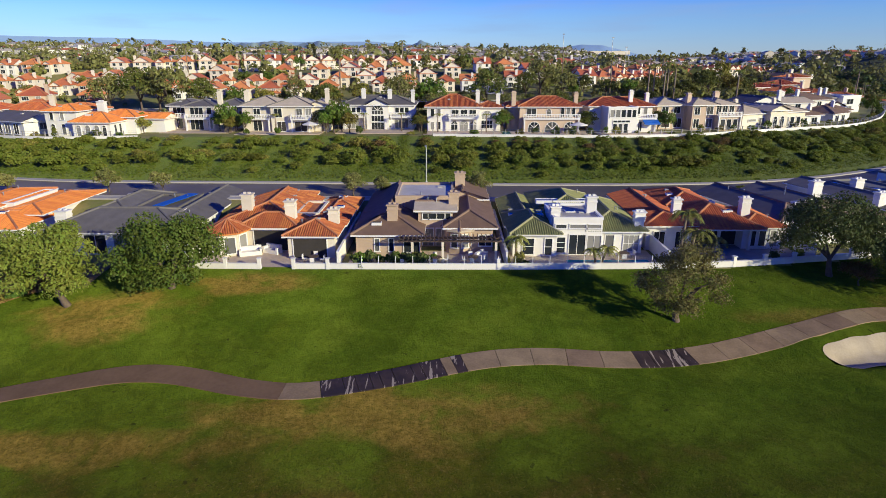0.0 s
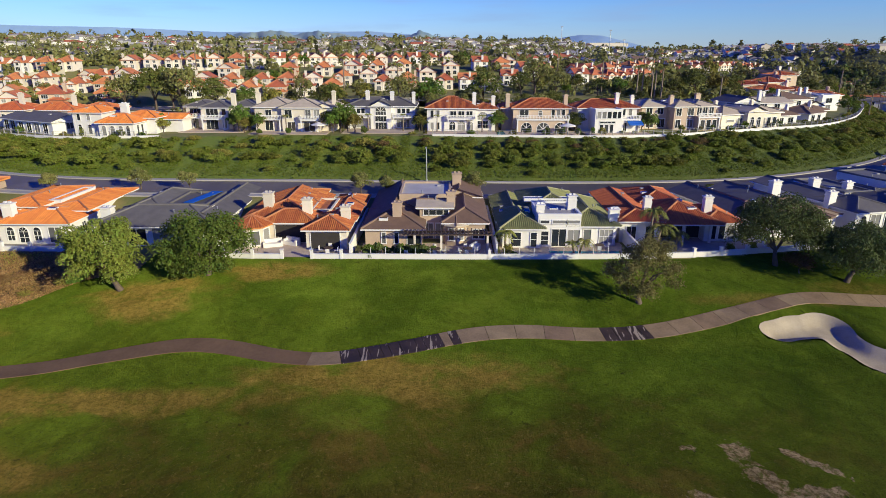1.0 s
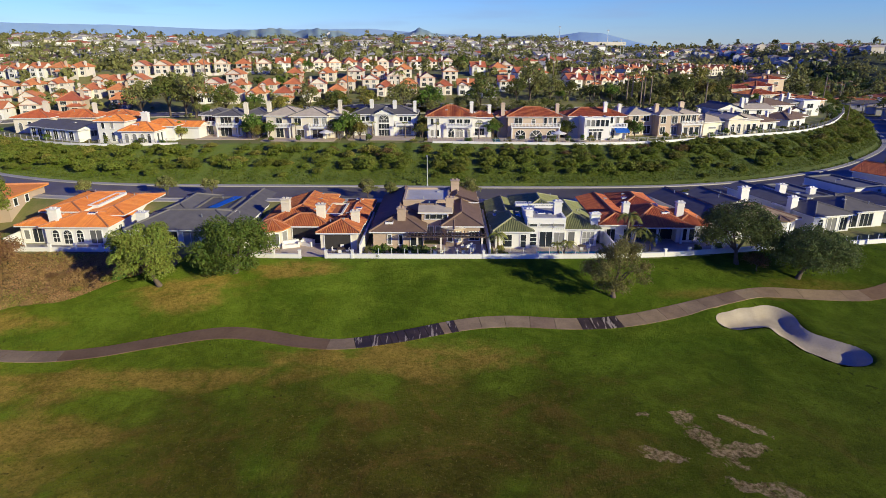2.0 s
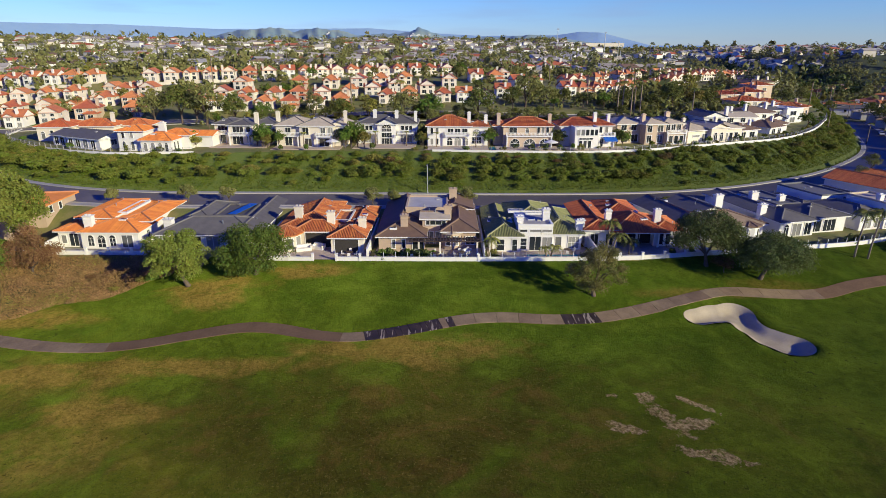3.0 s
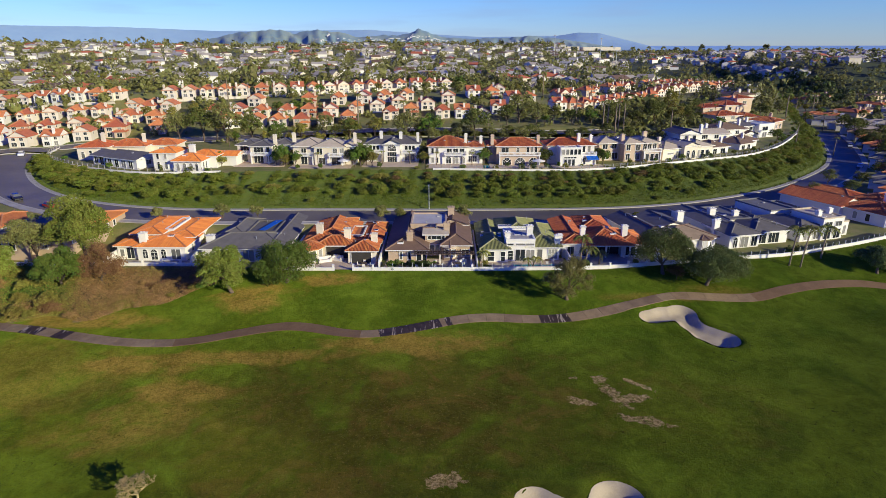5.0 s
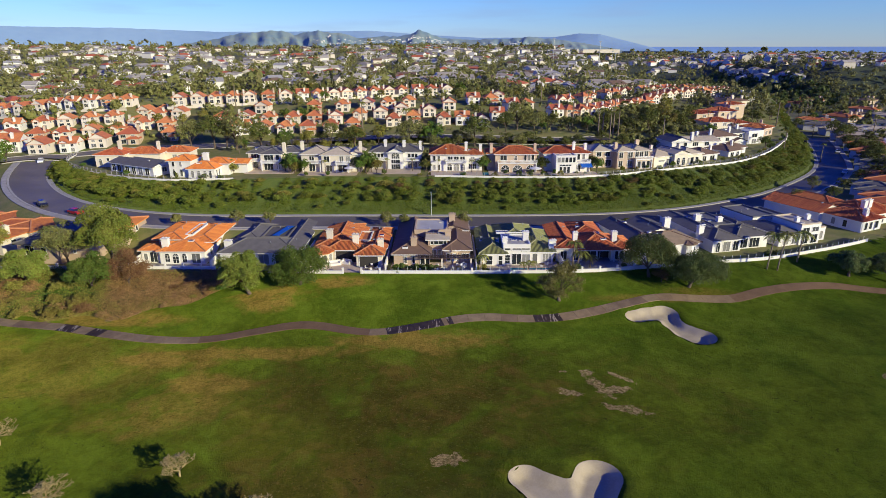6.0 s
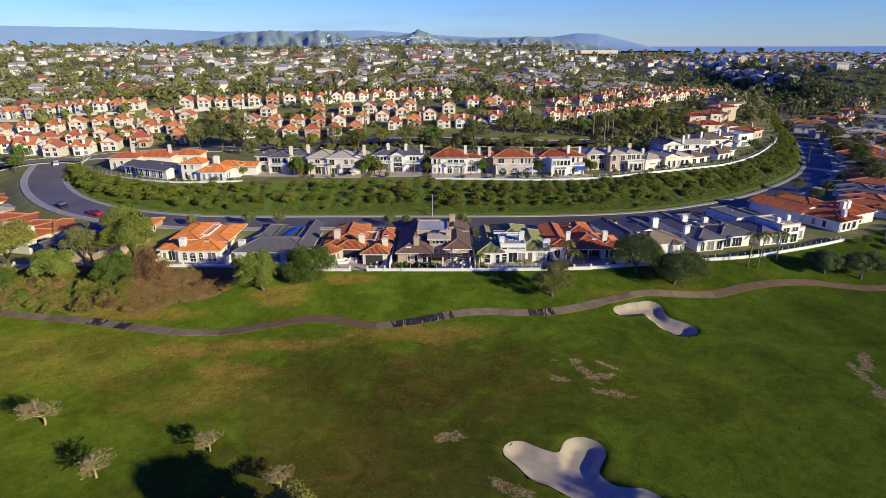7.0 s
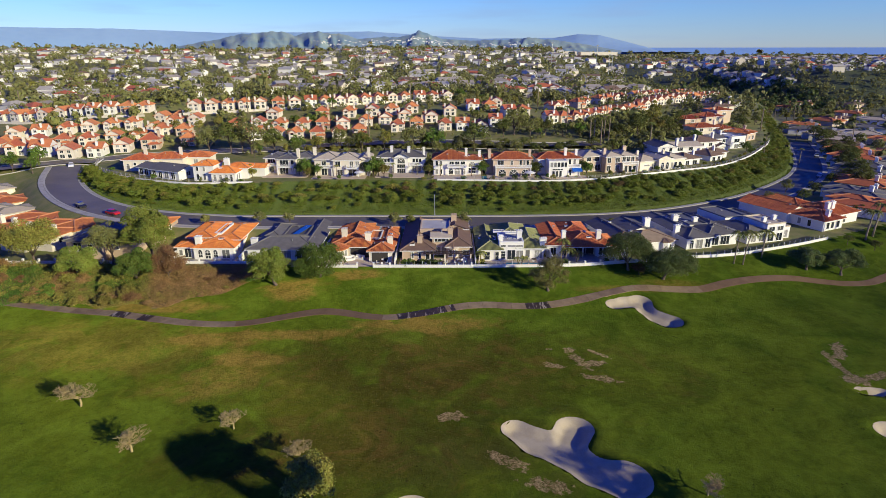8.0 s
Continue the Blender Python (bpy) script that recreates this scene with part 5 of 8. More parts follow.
# terracotta house with a turret and open court
tc = house("single-storey cream house with terracotta barrel tile roofs and corner turret", pose(-28.2, 67.0, Z0),
           [(0.0, 4.6, 0.3, 4.9, 2.95, "turret", 24), (0.6, 10.2, 4.9, 19, 3.0, "hipfront", 18), (3.6, 10.4, 3.2, 8, 3.0, "hip", 24), (10.1, 15.6, 0.2, 6, 2.85, "hip", 21), (11.4, 15.8, 5, 14, 2.9, "gable_y", 16), (3.0, 9.0, 13, 21, 3.4, "hip", 16), (12.0, 16.0, 13, 19, 2.9, "hip", 18), (9.2, 12.2, 8, 15, 3.2, "flat", 0, "terracotta")],
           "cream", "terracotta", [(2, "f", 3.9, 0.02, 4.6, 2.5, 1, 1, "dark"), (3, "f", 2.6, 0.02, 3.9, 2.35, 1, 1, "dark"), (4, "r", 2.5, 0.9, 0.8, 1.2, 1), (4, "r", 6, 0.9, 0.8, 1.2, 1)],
           [(3.2, 8.0, 5.9, 1.3, 1.2), (9.3, 5.6, 5.6, 1.25, 1.1), (14.9, 4.3, 4.9, 1.25, 0.9)], "houses along the fairway")
for ang, zz in ((-112.5, 0.5), (-67.5, 0.4), (-22.5, 0.5)):
    a = radians(ang)
    d, s_ = Vector((math.cos(a), math.sin(a), 0)), Vector((-math.sin(a), math.cos(a), 0))
    o = Vector((2.3, 2.6, 0)) + d * 2.3 * math.cos(radians(22.5))
    window(tc, lambda k, e, z, o=o, d=d, s_=s_: tuple(o + s_ * k + d * e + Vector((0, 0, z))), 0.0, zz, 1.15, 1.9, 1)
# brown house
bh = house("tan stucco house with brown shingled roofs, chimneys and a round bay", pose(-10.2, 67.8, Z0),
           [(0.0, 7.6, 0, 9, 2.85, "hip", 24), (0.0, 7.0, 4, 22, 2.9, "gable_y", 26), (7.2, 11.5, 4.2, 9.4, 4.75, "gable_x", 9, "tanroof"), (4.0, 11.6, 9.0, 18, 5.1, "flat", 0), (10.8, 16.3, 1.6, 18.5, 3.3, "hip", 24), (9.8, 16.0, 13, 20, 4.2, "gable_y", 20), (10.5, 14.1, 0.9, 4.5, 3.0, "turret", 24, "tanroof")],
           "tan", "brownroof", [(0, "f", 2.5, 0.7, 0.5, 1.5, 1), (0, "f", 4.2, 0.7, 0.5, 1.5, 1), (0, "f", 6.6, 0.35, 1.8, 1.9, 2), (2, "f", 0.9, 3.55, 0.6, 0.7, 1), (2, "f", 2.3, 3.55, 1.9, 0.7, 2), (2, "f", 3.7, 3.55, 0.6, 0.7, 1), (2, "f", 1.2, 0.1, 1.3, 2.2, 2, 1, "door"), (2, "f", 2.9, 0.1, 1.3, 2.2, 2, 1, "door"), (4, "f", 4.6, 0.9, 1.5, 1.3, 2)],
           [(4.2, 2.4, 5.7, 1.2, 1.0), (11.6, 6.2, 6.4, 1.25, 1.0), (12.6, 16.5, 7.0, 1.4, 1.2)], "houses along the fairway")
for ang in (-135, -90, -45):
    a = radians(ang + 22.5)
    d, s_ = Vector((math.cos(a), math.sin(a), 0)), Vector((-math.sin(a), math.cos(a), 0))
    o = Vector((12.3, 2.7, 0)) + d * 1.8 * math.cos(radians(22.5))
    window(bh, lambda k, e, z, o=o, d=d, s_=s_: tuple(o + s_ * k + d * e + Vector((0, 0, z))), 0.0, 0.8, 0.75, 1.6, 1)
pg = thing("pergola", pose(-10.2, 67.8, Z0), "dark timber pergola over the terrace", "pergola")
for x in (6.8, 10.3, 16.4):
    part("post", m_box(x - 0.14, x + 0.14, -2.3, -2.02, -0.1, 2.5), MAT["cream"], pg)
for y in (-2.3, -1.0):
    part("beam", m_box(5.2, 17.0, y, y + 0.16, 2.5, 2.75), MAT["wood"], pg)
for k in range(24):
    part("slat", m_box(5.3 + k * 0.5, 5.38 + k * 0.5, -2.7, 0.0, 2.76, 2.88), MAT["wood"], pg)
# green roofed white house
eh = house("white stucco house with ribbed olive green roofs and square central block", pose(8.0, 68.0, Z0),
           [(0.4, 5.6, 0, 9, 2.9, "hip", 24), (0.2, 5.0, 4, 18, 2.8, "gable_y", 20), (5.2, 11.0, 0.6, 8, 4.35, "flat", 0), (9.5, 16.0, 1.2, 16, 2.95, "hip", 24), (4.6, 12.5, 7, 19, 3.4, "hip", 22)],
           "white", "greenroof", [(0, "f", 1.8, 0.3, 1.3, 1.9, 1, 2), (0, "f", 4.2, 0.2, 0.8, 2.0, 1, 2, "door"), (2, "f", 0.9, 0.3, 1.1, 1.9, 1, 3), (2, "f", 2.9, 0.1, 1.9, 2.4, 2, 1, "door"), (2, "f", 4.9, 0.3, 1.6, 2.1, 2), (2, "f", 0.9, 3.35, 1.2, 0.4, 1), (2, "f", 2.9, 3.35, 1.9, 0.4, 1), (2, "f", 4.8, 3.35, 1.6, 0.4, 1), (3, "f", 2.6, 0.1, 1.0, 2.2, 1, 1, "door"), (3, "f", 5.2, 0.3, 1.8, 2.0, 3, 2), (0, "l", 5, 1.0, 1.2, 1.2, 2)],
           [(5.6, 2.4, 5.5, 1.1, 1.2), (10.3, 4.2, 6.3, 1.2, 1.1), (15.6, 2.0, 4.9, 1.1, 1.0)], "houses along the fairway")
for k, (a, b) in enumerate(((4.4, 6.4), (6.5, 8.7), (8.8, 11.2))):
    m = Mesh()
    m.box(a, b, 9.2, 10.4, 4.2, 4.66)
    part("skylight", m, MAT["glass"], eh)
    fr = Mesh()
    for q in ((a - 0.08, b + 0.08, 9.1, 9.2), (a - 0.08, b + 0.08, 10.4, 10.5), (a - 0.08, a, 9.2, 10.4), (b, b + 0.08, 9.2, 10.4)):
        fr.box(*q, 4.2, 4.72)
    part("skylight_frame", fr, MAT["trim"], eh)
# red roofed white house with a deep porch
fh = house("long white house with deep red tiled roofs and a shaded porch", pose(24.6, 70.6, Z0),
           [(0.4, 6.0, 0.2, 17, 3.2, "hipfront", 16), (5.0, 14.0, -0.2, 10.4, 2.9, "hip", 23, "red", "open"), (12.4, 17.2, 0.6, 9, 2.9, "hip", 20), (6.0, 12, 9, 18, 3.6, "hip", 19), (5.2, 13.8, 2.4, 9.6, 2.85, "flat", 0)],
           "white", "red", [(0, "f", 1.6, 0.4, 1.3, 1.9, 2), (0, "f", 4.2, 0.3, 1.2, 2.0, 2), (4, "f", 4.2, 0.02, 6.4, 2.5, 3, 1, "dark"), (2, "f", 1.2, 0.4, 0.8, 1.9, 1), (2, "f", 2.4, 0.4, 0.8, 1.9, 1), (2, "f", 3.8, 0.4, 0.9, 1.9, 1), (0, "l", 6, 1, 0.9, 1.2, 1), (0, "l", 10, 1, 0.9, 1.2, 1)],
           [(4.9, 3.4, 5.6, 1.0, 0.9), (13.6, 3.6, 5.7, 1.1, 1.0), (-0.2, 1.2, 4.5, 1.0, 0.9)], "houses along the fairway")
# porch of the red roofed house
for x in (5.4, 9.2, 13.0):
    part("porch_column", m_box(x - 0.15, x + 0.15, -0.1, 0.2, -0.3, 2.76), MAT["white"], fh)
# brown shingled house beyond the umbrella trees
# grey shingles on the left wing stand for its shaded slope
house("white house with tan and dark shingled hip roof behind umbrella trees", pose(44.0, 71.3, Z0, 0, 0, 14),
      [(0.0, 6.5, 3, 20, 2.9, "hipfront", 20, "greyroof"), (3.6, 14.6, 0.8, 10, 2.9, "hip", 18, "tanbrown"), (10.3, 13.6, 0.0, 2.6, 2.9, "turret", 12), (6.5, 13.5, 9, 19, 3.1, "gable_y", 16, "greyroof")],
      "white", "brownroof", [(1, "f", 3.5, 0.3, 1.4, 2.0, 2), (2, "f", 0.9, 0.5, 0.5, 1.7, 1), (2, "f", 1.65, 0.5, 0.5, 1.7, 1), (2, "f", 2.4, 0.5, 0.5, 1.7, 1), (1, "r", 4, 0.9, 1, 1.3, 1)],
      [(13.0, 11.5, 5.6, 1.6, 1.0)], "houses along the fairway")
house("white house with low slate blue roofs and glazed garden front", pose(61.3, 75.8, Z0, 0, 0, 13),
      [(0.2, 7.5, 0.5, 9, 3.0, "hip", 18), (0.2, 6.0, 6, 22, 3.2, "gable_y", 14), (7.0, 15.5, 1.6, 10, 3.0, "hip", 18), (6.5, 12, 9, 20, 3.5, "flat", 0, "darkflat"), (11.5, 16, 8, 19, 3.0, "hip", 17)],
      "white", "greyroof", [(0, "f", 1.4, 0.1, 1.2, 2.3, 2, 1, "arch"), (0, "f", 3.6, 0.1, 1.8, 2.3, 2, 1, "door"), (0, "f", 6.0, 0.2, 1.4, 2.2, 2, 1), (2, "f", 2, 0.2, 2.2, 2.2, 2, 1, "door"), (2, "f", 5, 0.2, 2.6, 2.2, 3, 1, "door")],
      [(0.2, 5.5, 4.9, 1.3, 1.0), (5.2, 14, 5.0, 1.5, 1.1), (10, 12, 4.6, 1.3, 1.0)], "houses along the fairway")
house("white modern house with stepped parapets and two storeys of windows", pose(78.6, 79.6, Z0, 0, 0, 18),
      [(0.5, 6.5, 1.0, 12, 3.0, "hip", 18, "greyroof"), (6.0, 12.0, 0.5, 9, 4.8, "flat", 0, "tanroof"), (11.5, 15.5, 2.0, 12, 3.1, "flat", 0, "tanroof"), (2.0, 9.0, 11, 22, 4.2, "flat", 0, "darkflat"), (8.0, 14.0, 10, 21, 3.4, "flat", 0, "darkflat")],
      "white", "greyroof", [(0, "f", 2, 0.3, 1.6, 1.9, 2), (0, "f", 4.6, 0.3, 1.6, 1.9, 2), (1, "f", 1.6, 0.2, 1.9, 2.1, 2, 1, "door"), (1, "f", 4.4, 0.2, 1.9, 2.1, 2, 1, "door"), (1, "f", 1.6, 3.0, 1.9, 1.1, 2), (1, "f", 4.4, 3.0, 1.9, 1.1, 2), (2, "f", 2, 0.3, 2.6, 2.0, 3)],
      [(7.0, 3, 6.0, 1.0, 0.9), (11.3, 4, 6.0, 1.0, 0.9)], "houses along the fairway")
house("long white house with red tiled roofs and twin chimneys", pose(104.6, 91.4, Z0, 0, 0, 26),
      [(0.5, 9, 0, 11, 3.0, "hip", 22), (5.0, 20, 2.5, 14, 3.1, "hip", 22), (-1, 8, 10, 26, 3.1, "gable_y", 20), (8, 16, 13, 27, 3.1, "hip", 20)],
      "white", "red", [(0, "f", 2, 0.5, 1.2, 1.8, 1), (0, "f", 4, 0.5, 1.2, 1.8, 1), (0, "f", 6.5, 0.5, 1.2, 1.8, 1), (0, "l", 4, 0.6, 1, 1.7, 1), (0, "l", 7, 0.6, 1, 1.7, 1), (1, "f", 8, 0.3, 3, 2.1, 3)],
      [(9.0, 5, 6.2, 1.3, 1.0), (11.4, 5.2, 6.2, 1.3, 1.0), (4, 1.5, 5.4, 1.2, 1.0)], "houses along the fairway")

# ---- upper row of houses on the bank ----
UG = "houses on top of the bank"
Z1 = 7.35
house("long cream house with red tiled hip roofs on the corner", pose(-113.5, 140.5, Z1, 0, 0, 4),
      [(0, 9, 0, 10, 4.0, "hip", 20), (7, 19, 4, 13, 3.6, "hip", 20), (17, 27, 9, 17, 3.2, "hip", 20)], "cream", "red",
      [(0, "f", 1.6, 0.5, 1.2, 2.2, 1, 1, "arch"), (0, "f", 4, 2.0, 0.8, 0.9, 1), (0, "f", 6.5, 2.0, 0.8, 0.9, 1), (0, "l", 3, 0.6, 1.1, 2.0, 1, 1, "arch"), (0, "l", 6, 0.6, 1.1, 2.0, 1, 1, "arch"), (1, "f", 6, 0.8, 1.5, 1.5, 2), (2, "f", 5, 0.8, 1.5, 1.5, 2)], [(6.4, 4.6, 7.6, 1.3, 1.3), (17.5, 8, 6.8, 1.2, 1.2)], UG)
house("single-storey white house with dark grey shingled roof", pose(-105.6, 134.0, Z1, 0, 0, -25),
      [(0, 8, 0.5, 8, 2.8, "gable_x", 15), (7.5, 20.5, -0.6, 8.5, 2.9, "gable_x", 17)], "white", "greyroof",
      [(0, "f", 1.6, 0.2, 1.6, 2.1, 2), (0, "f", 4.0, 0.2, 1.6, 2.1, 2), (0, "f", 6.2, 0.2, 1.4, 2.1, 2), (1, "f", 1.6, 0.2, 1.6, 2.1, 2), (1, "f", 4.5, 0.2, 1.6, 2.1, 2), (1, "f", 7.4, 0.2, 1.8, 2.1, 2), (1, "f", 10.4, 0.2, 1.6, 2.1, 2), (1, "r", 4, 1, 1.6, 1.3, 2)], [], UG)
house("white house with orange tiled roofs, a tower and arched garden room", pose(-82.2, 123.0, Z1, 0, 0, -2),
      [(0, 6.6, 1.4, 9, 5.1, "hip", 18), (6.4, 14.2, 0, 6, 3.0, "hip", 28), (8.5, 16.5, 5.5, 12, 3.6, "hip", 20), (15, 21, 9, 15, 3.0, "gable_x", 16)], "white", "orange",
      [(1, "f", 1.2, 0.2, 1.1, 2.2, 1, 1, "arch"), (1, "f", 3.1, 0.2, 1.2, 2.2, 1, 1, "arch"), (1, "f", 5.0, 0.2, 1.2, 2.2, 1, 1, "arch"), (1, "f", 6.6, 0.2, 1.0, 2.2, 1, 1, "arch"), (1, "r", 1.8, 0.4, 0.8, 1.9, 1), (1, "r", 3.6, 0.4, 0.8, 1.9, 1), (0, "f", 1.4, 0.3, 1.0, 2.2, 1, 1, "arch"), (0, "f", 3.6, 0.3, 1.0, 2.2, 1, 1, "arch"), (0, "f", 1.4, 3.3, 0.7, 1.4, 1), (0, "f", 3.6, 3.3, 0.7, 1.4, 1)],
      [(9.8, 5.6, 6.6, 2.0, 1.5)], UG)
house("two-storey cream house with grey hip roofs and tall bay windows", pose(-62.2, 134.6, Z1),
      [(0, 6, 2.5, 11, 5.3, "hip", 20), (4.6, 11, 0, 10, 5.3, "hip", 20), (10, 16.6, 4, 12, 5.2, "hip", 20)], "cream", "greyroof",
      [(0, "f", 1.8, 0.2, 2.0, 2.2, 2, 1, "door"), (0, "f", 2.2, 3.2, 2.6, 1.6, 3), (1, "f", 2.4, 0.2, 2.8, 2.4, 3, 1, "door"), (1, "f", 2.6, 3.0, 2.8, 1.9, 3), (1, "f", 5.4, 3.0, 1.0, 1.9, 1), (1, "f", 5.4, 0.4, 1.0, 1.9, 1), (2, "f", 3.4, 3.0, 3.6, 1.7, 4), (2, "f", 4.0, 0.3, 2.4, 2.1, 2)],
      [(11.4, 3.6, 8.0, 1.3, 1.1), (16.4, 7, 8.0, 1.3, 1.1)], UG, decks=((0.2, 4.4, 2.5, 1.4, 2.75), (5.0, 10.6, 0.0, 1.6, 2.7)))
house("two-storey cream house with pale shingled hip roofs and balconies", pose(-44.2, 131.6, Z1),
      [(0, 8.5, 1.0, 11, 5.6, "hip", 22, "tanroof"), (6.5, 15.5, 0, 10, 5.6, "hip", 20, "tanroof"), (14.5, 18.6, 1, 11, 5.6, "gable_y", 22, "tanroof")], "cream", "tanroof",
      [(0, "f", 3.2, 0.2, 1.8, 2.2, 2, 1, "door"), (0, "f", 3.2, 3.4, 1.4, 1.5, 2), (1, "f", 1.6, 3.2, 1.6, 1.8, 2), (1, "f", 6.2, 3.2, 1.2, 1.8, 2), (1, "f", 8.2, 3.2, 1.2, 1.8, 2), (1, "f", 2.2, 0.2, 1.8, 2.0, 2, 1, "dark"), (1, "f", 6.4, 0.2, 2.6, 2.0, 2, 1, "dark")],
      [(18.2, 4, 8.8, 1.1, 1.0)], UG, decks=((0.4, 6.2, 1.0, 1.2, 2.85), (11.0, 15.2, 0.0, 1.3, 2.85)))
house("two-storey white house with grey roof and tall arched central window", pose(-23.2, 136.4, Z1),
      [(0, 16.2, 1.2, 10, 5.5, "hip", 21), (5.6, 10.6, 0, 6, 5.5, "gable_y", 26)], "white", "greyroof",
      [(1, "f", 2.5, 3.4, 2.7, 2.2, 4, 1, "arch"), (1, "f", 2.5, 1.9, 2.7, 1.2, 4), (1, "f", 2.5, 0.1, 2.7, 1.5, 4, 1, "door"), (0, "f", 1.5, 3.5, 0.8, 1.3, 1), (0, "f", 2.6, 3.5, 0.8, 1.3, 1), (0, "f", 3.7, 3.5, 0.8, 1.3, 1), (0, "f", 12.4, 3.5, 0.8, 1.3, 1), (0, "f", 13.5, 3.5, 0.8, 1.3, 1), (0, "f", 14.6, 3.5, 0.8, 1.3, 1), (0, "f", 2.4, 0.3, 2.6, 1.9, 3), (0, "f", 13.4, 0.3, 3.0, 1.9, 4)],
      [(4.6, 4.2, 8.6, 1.2, 1.1), (10.6, 4.0, 8.4, 1.2, 1.1), (15.9, 3.0, 8.3, 1.0, 1.0)], UG, decks=((0.4, 5.3, 1.2, 1.1, 2.85), (10.9, 15.8, 1.2, 1.1, 2.85)))
house("two-storey white house with terracotta tiled roof and round-headed windows", pose(-3.9, 133.4, Z1),
      [(0, 11.6, 0, 10, 5.4, "hip", 24), (10.8, 16.2, 0.6, 8, 5.2, "hip", 20)], "white", "terracotta",
      [(0, "f", 1.2, 3.3, 0.7, 1.5, 1), (0, "f", 2.6, 3.3, 0.7, 1.5, 1), (0, "f", 1.2, 0.4, 0.7, 1.6, 1), (0, "f", 2.6, 0.4, 0.7, 1.6, 1), (0, "f", 6.2, 3.4, 1.4, 1.2, 2), (0, "f", 8.1, 3.4, 1.4, 1.2, 2), (0, "f", 10, 3.4, 1.4, 1.2, 2), (0, "f", 6, 0.2, 1.6, 2.1, 2, 1, "arch"), (0, "f", 8.1, 0.1, 1.9, 2.4, 2, 1, "arch"), (0, "f", 10.2, 0.2, 1.6, 2.1, 2, 1, "arch"), (1, "f", 2.4, 2.6, 2.4, 1.9, 4, 1, "arch"), (1, "f", 2.4, 0.6, 2.4, 1.7, 4, 2)],
      [(11.2, 3.4, 8.4, 1.1, 1.0), (15.8, 4, 7.6, 1.1, 1.0)], UG, decks=((4.8, 11.2, 0.0, 1.2, 2.9),))
bl = house("two-storey peach house with red tiled roof and arched loggia", pose(15.8, 131.6, Z1),
           [(0.6, 13.6, 2.0, 11, 5.4, "hip", 22), (1.4, 13.2, 0, 2.2, 2.85, "flat", 0, "patio"), (-1.8, 2, 4, 12, 5.2, "hip", 22)], "pink", "red",
           [(1, "f", 2.2, 0.0, 2.7, 2.3, 1, 1, "arch"), (1, "f", 6.1, 0.0, 3.2, 2.3, 1, 1, "arch"), (1, "f", 10, 0.0, 2.7, 2.3, 1, 1, "arch"), (0, "f", 2.6, 3.3, 2.0, 1.6, 2), (0, "f", 6.4, 3.3, 1.1, 1.6, 1, 1, "arch"), (0, "f", 9.4, 3.1, 0.7, 1.9, 1), (0, "f", 10.6, 3.1, 0.7, 1.9, 1), (0, "f", 11.8, 3.1, 0.7, 1.9, 1)],
           [(-0.6, 4, 8.2, 1.2, 1.1), (13.2, 4.4, 8.0, 1.1, 1.0)], UG, decks=((1.2, 13.4, 0.0, 0.5, 2.95),))
u8 = house("white house with a glazed sun room, red roof and blue awning", pose(33.4, 129.6, Z1, 0, 0, 4),
           [(1.4, 7.8, 0, 6, 5.2, "flat", 0), (-1.2, 13, 5, 13, 5.4, "hip", 22), (7.6, 12.6, 1.6, 6, 2.9, "flat", 0, "patio")], "white", "red",
           [(0, "f", 0.9, 3.4, 0.9, 1.5, 1), (0, "f", 2.1, 3.4, 0.9, 1.5, 1), (0, "f", 3.3, 3.4, 0.9, 1.5, 1), (0, "f", 4.5, 3.4, 0.9, 1.5, 1), (0, "f", 5.6, 3.4, 0.8, 1.5, 1), (0, "f", 1.6, 0.1, 0.8, 1.9, 1, 1, "door"), (0, "f", 2.8, 0.1, 0.8, 1.9, 1, 1, "door"), (0, "f", 4.0, 0.1, 0.8, 1.9, 1, 1, "door"), (0, "f", 3, 2.3, 3.6, 0.4, 4), (2, "f", 1.2, 0.2, 1.4, 2.0, 3), (1, "f", 11, 3.3, 0.8, 1.7, 1), (1, "f", 12.6, 3.3, 0.8, 1.7, 1)],
           [(8.4, 6.6, 8.4, 1.1, 1.0), (12.4, 7.4, 7.8, 1.0, 1.0)], UG, decks=((8.2, 12.6, 1.6, 0.5, 2.98),))
aw = Mesh()
aw.solid([(9.4, 1.6, 2.9), (12.8, 1.6, 2.9), (12.8, -0.4, 2.1), (9.4, -0.4, 2.1), (12.8, -0.4, 1.8), (9.4, -0.4, 1.8), (12.8, 1.6, 2.85), (9.4, 1.6, 2.85)], [(0, 3, 2, 1), (3, 5, 4, 2), (2, 4, 6, 1), (0, 7, 5, 3)])
part("awning", aw, MAT["bluecloth"], u8, "bright blue canvas awning")
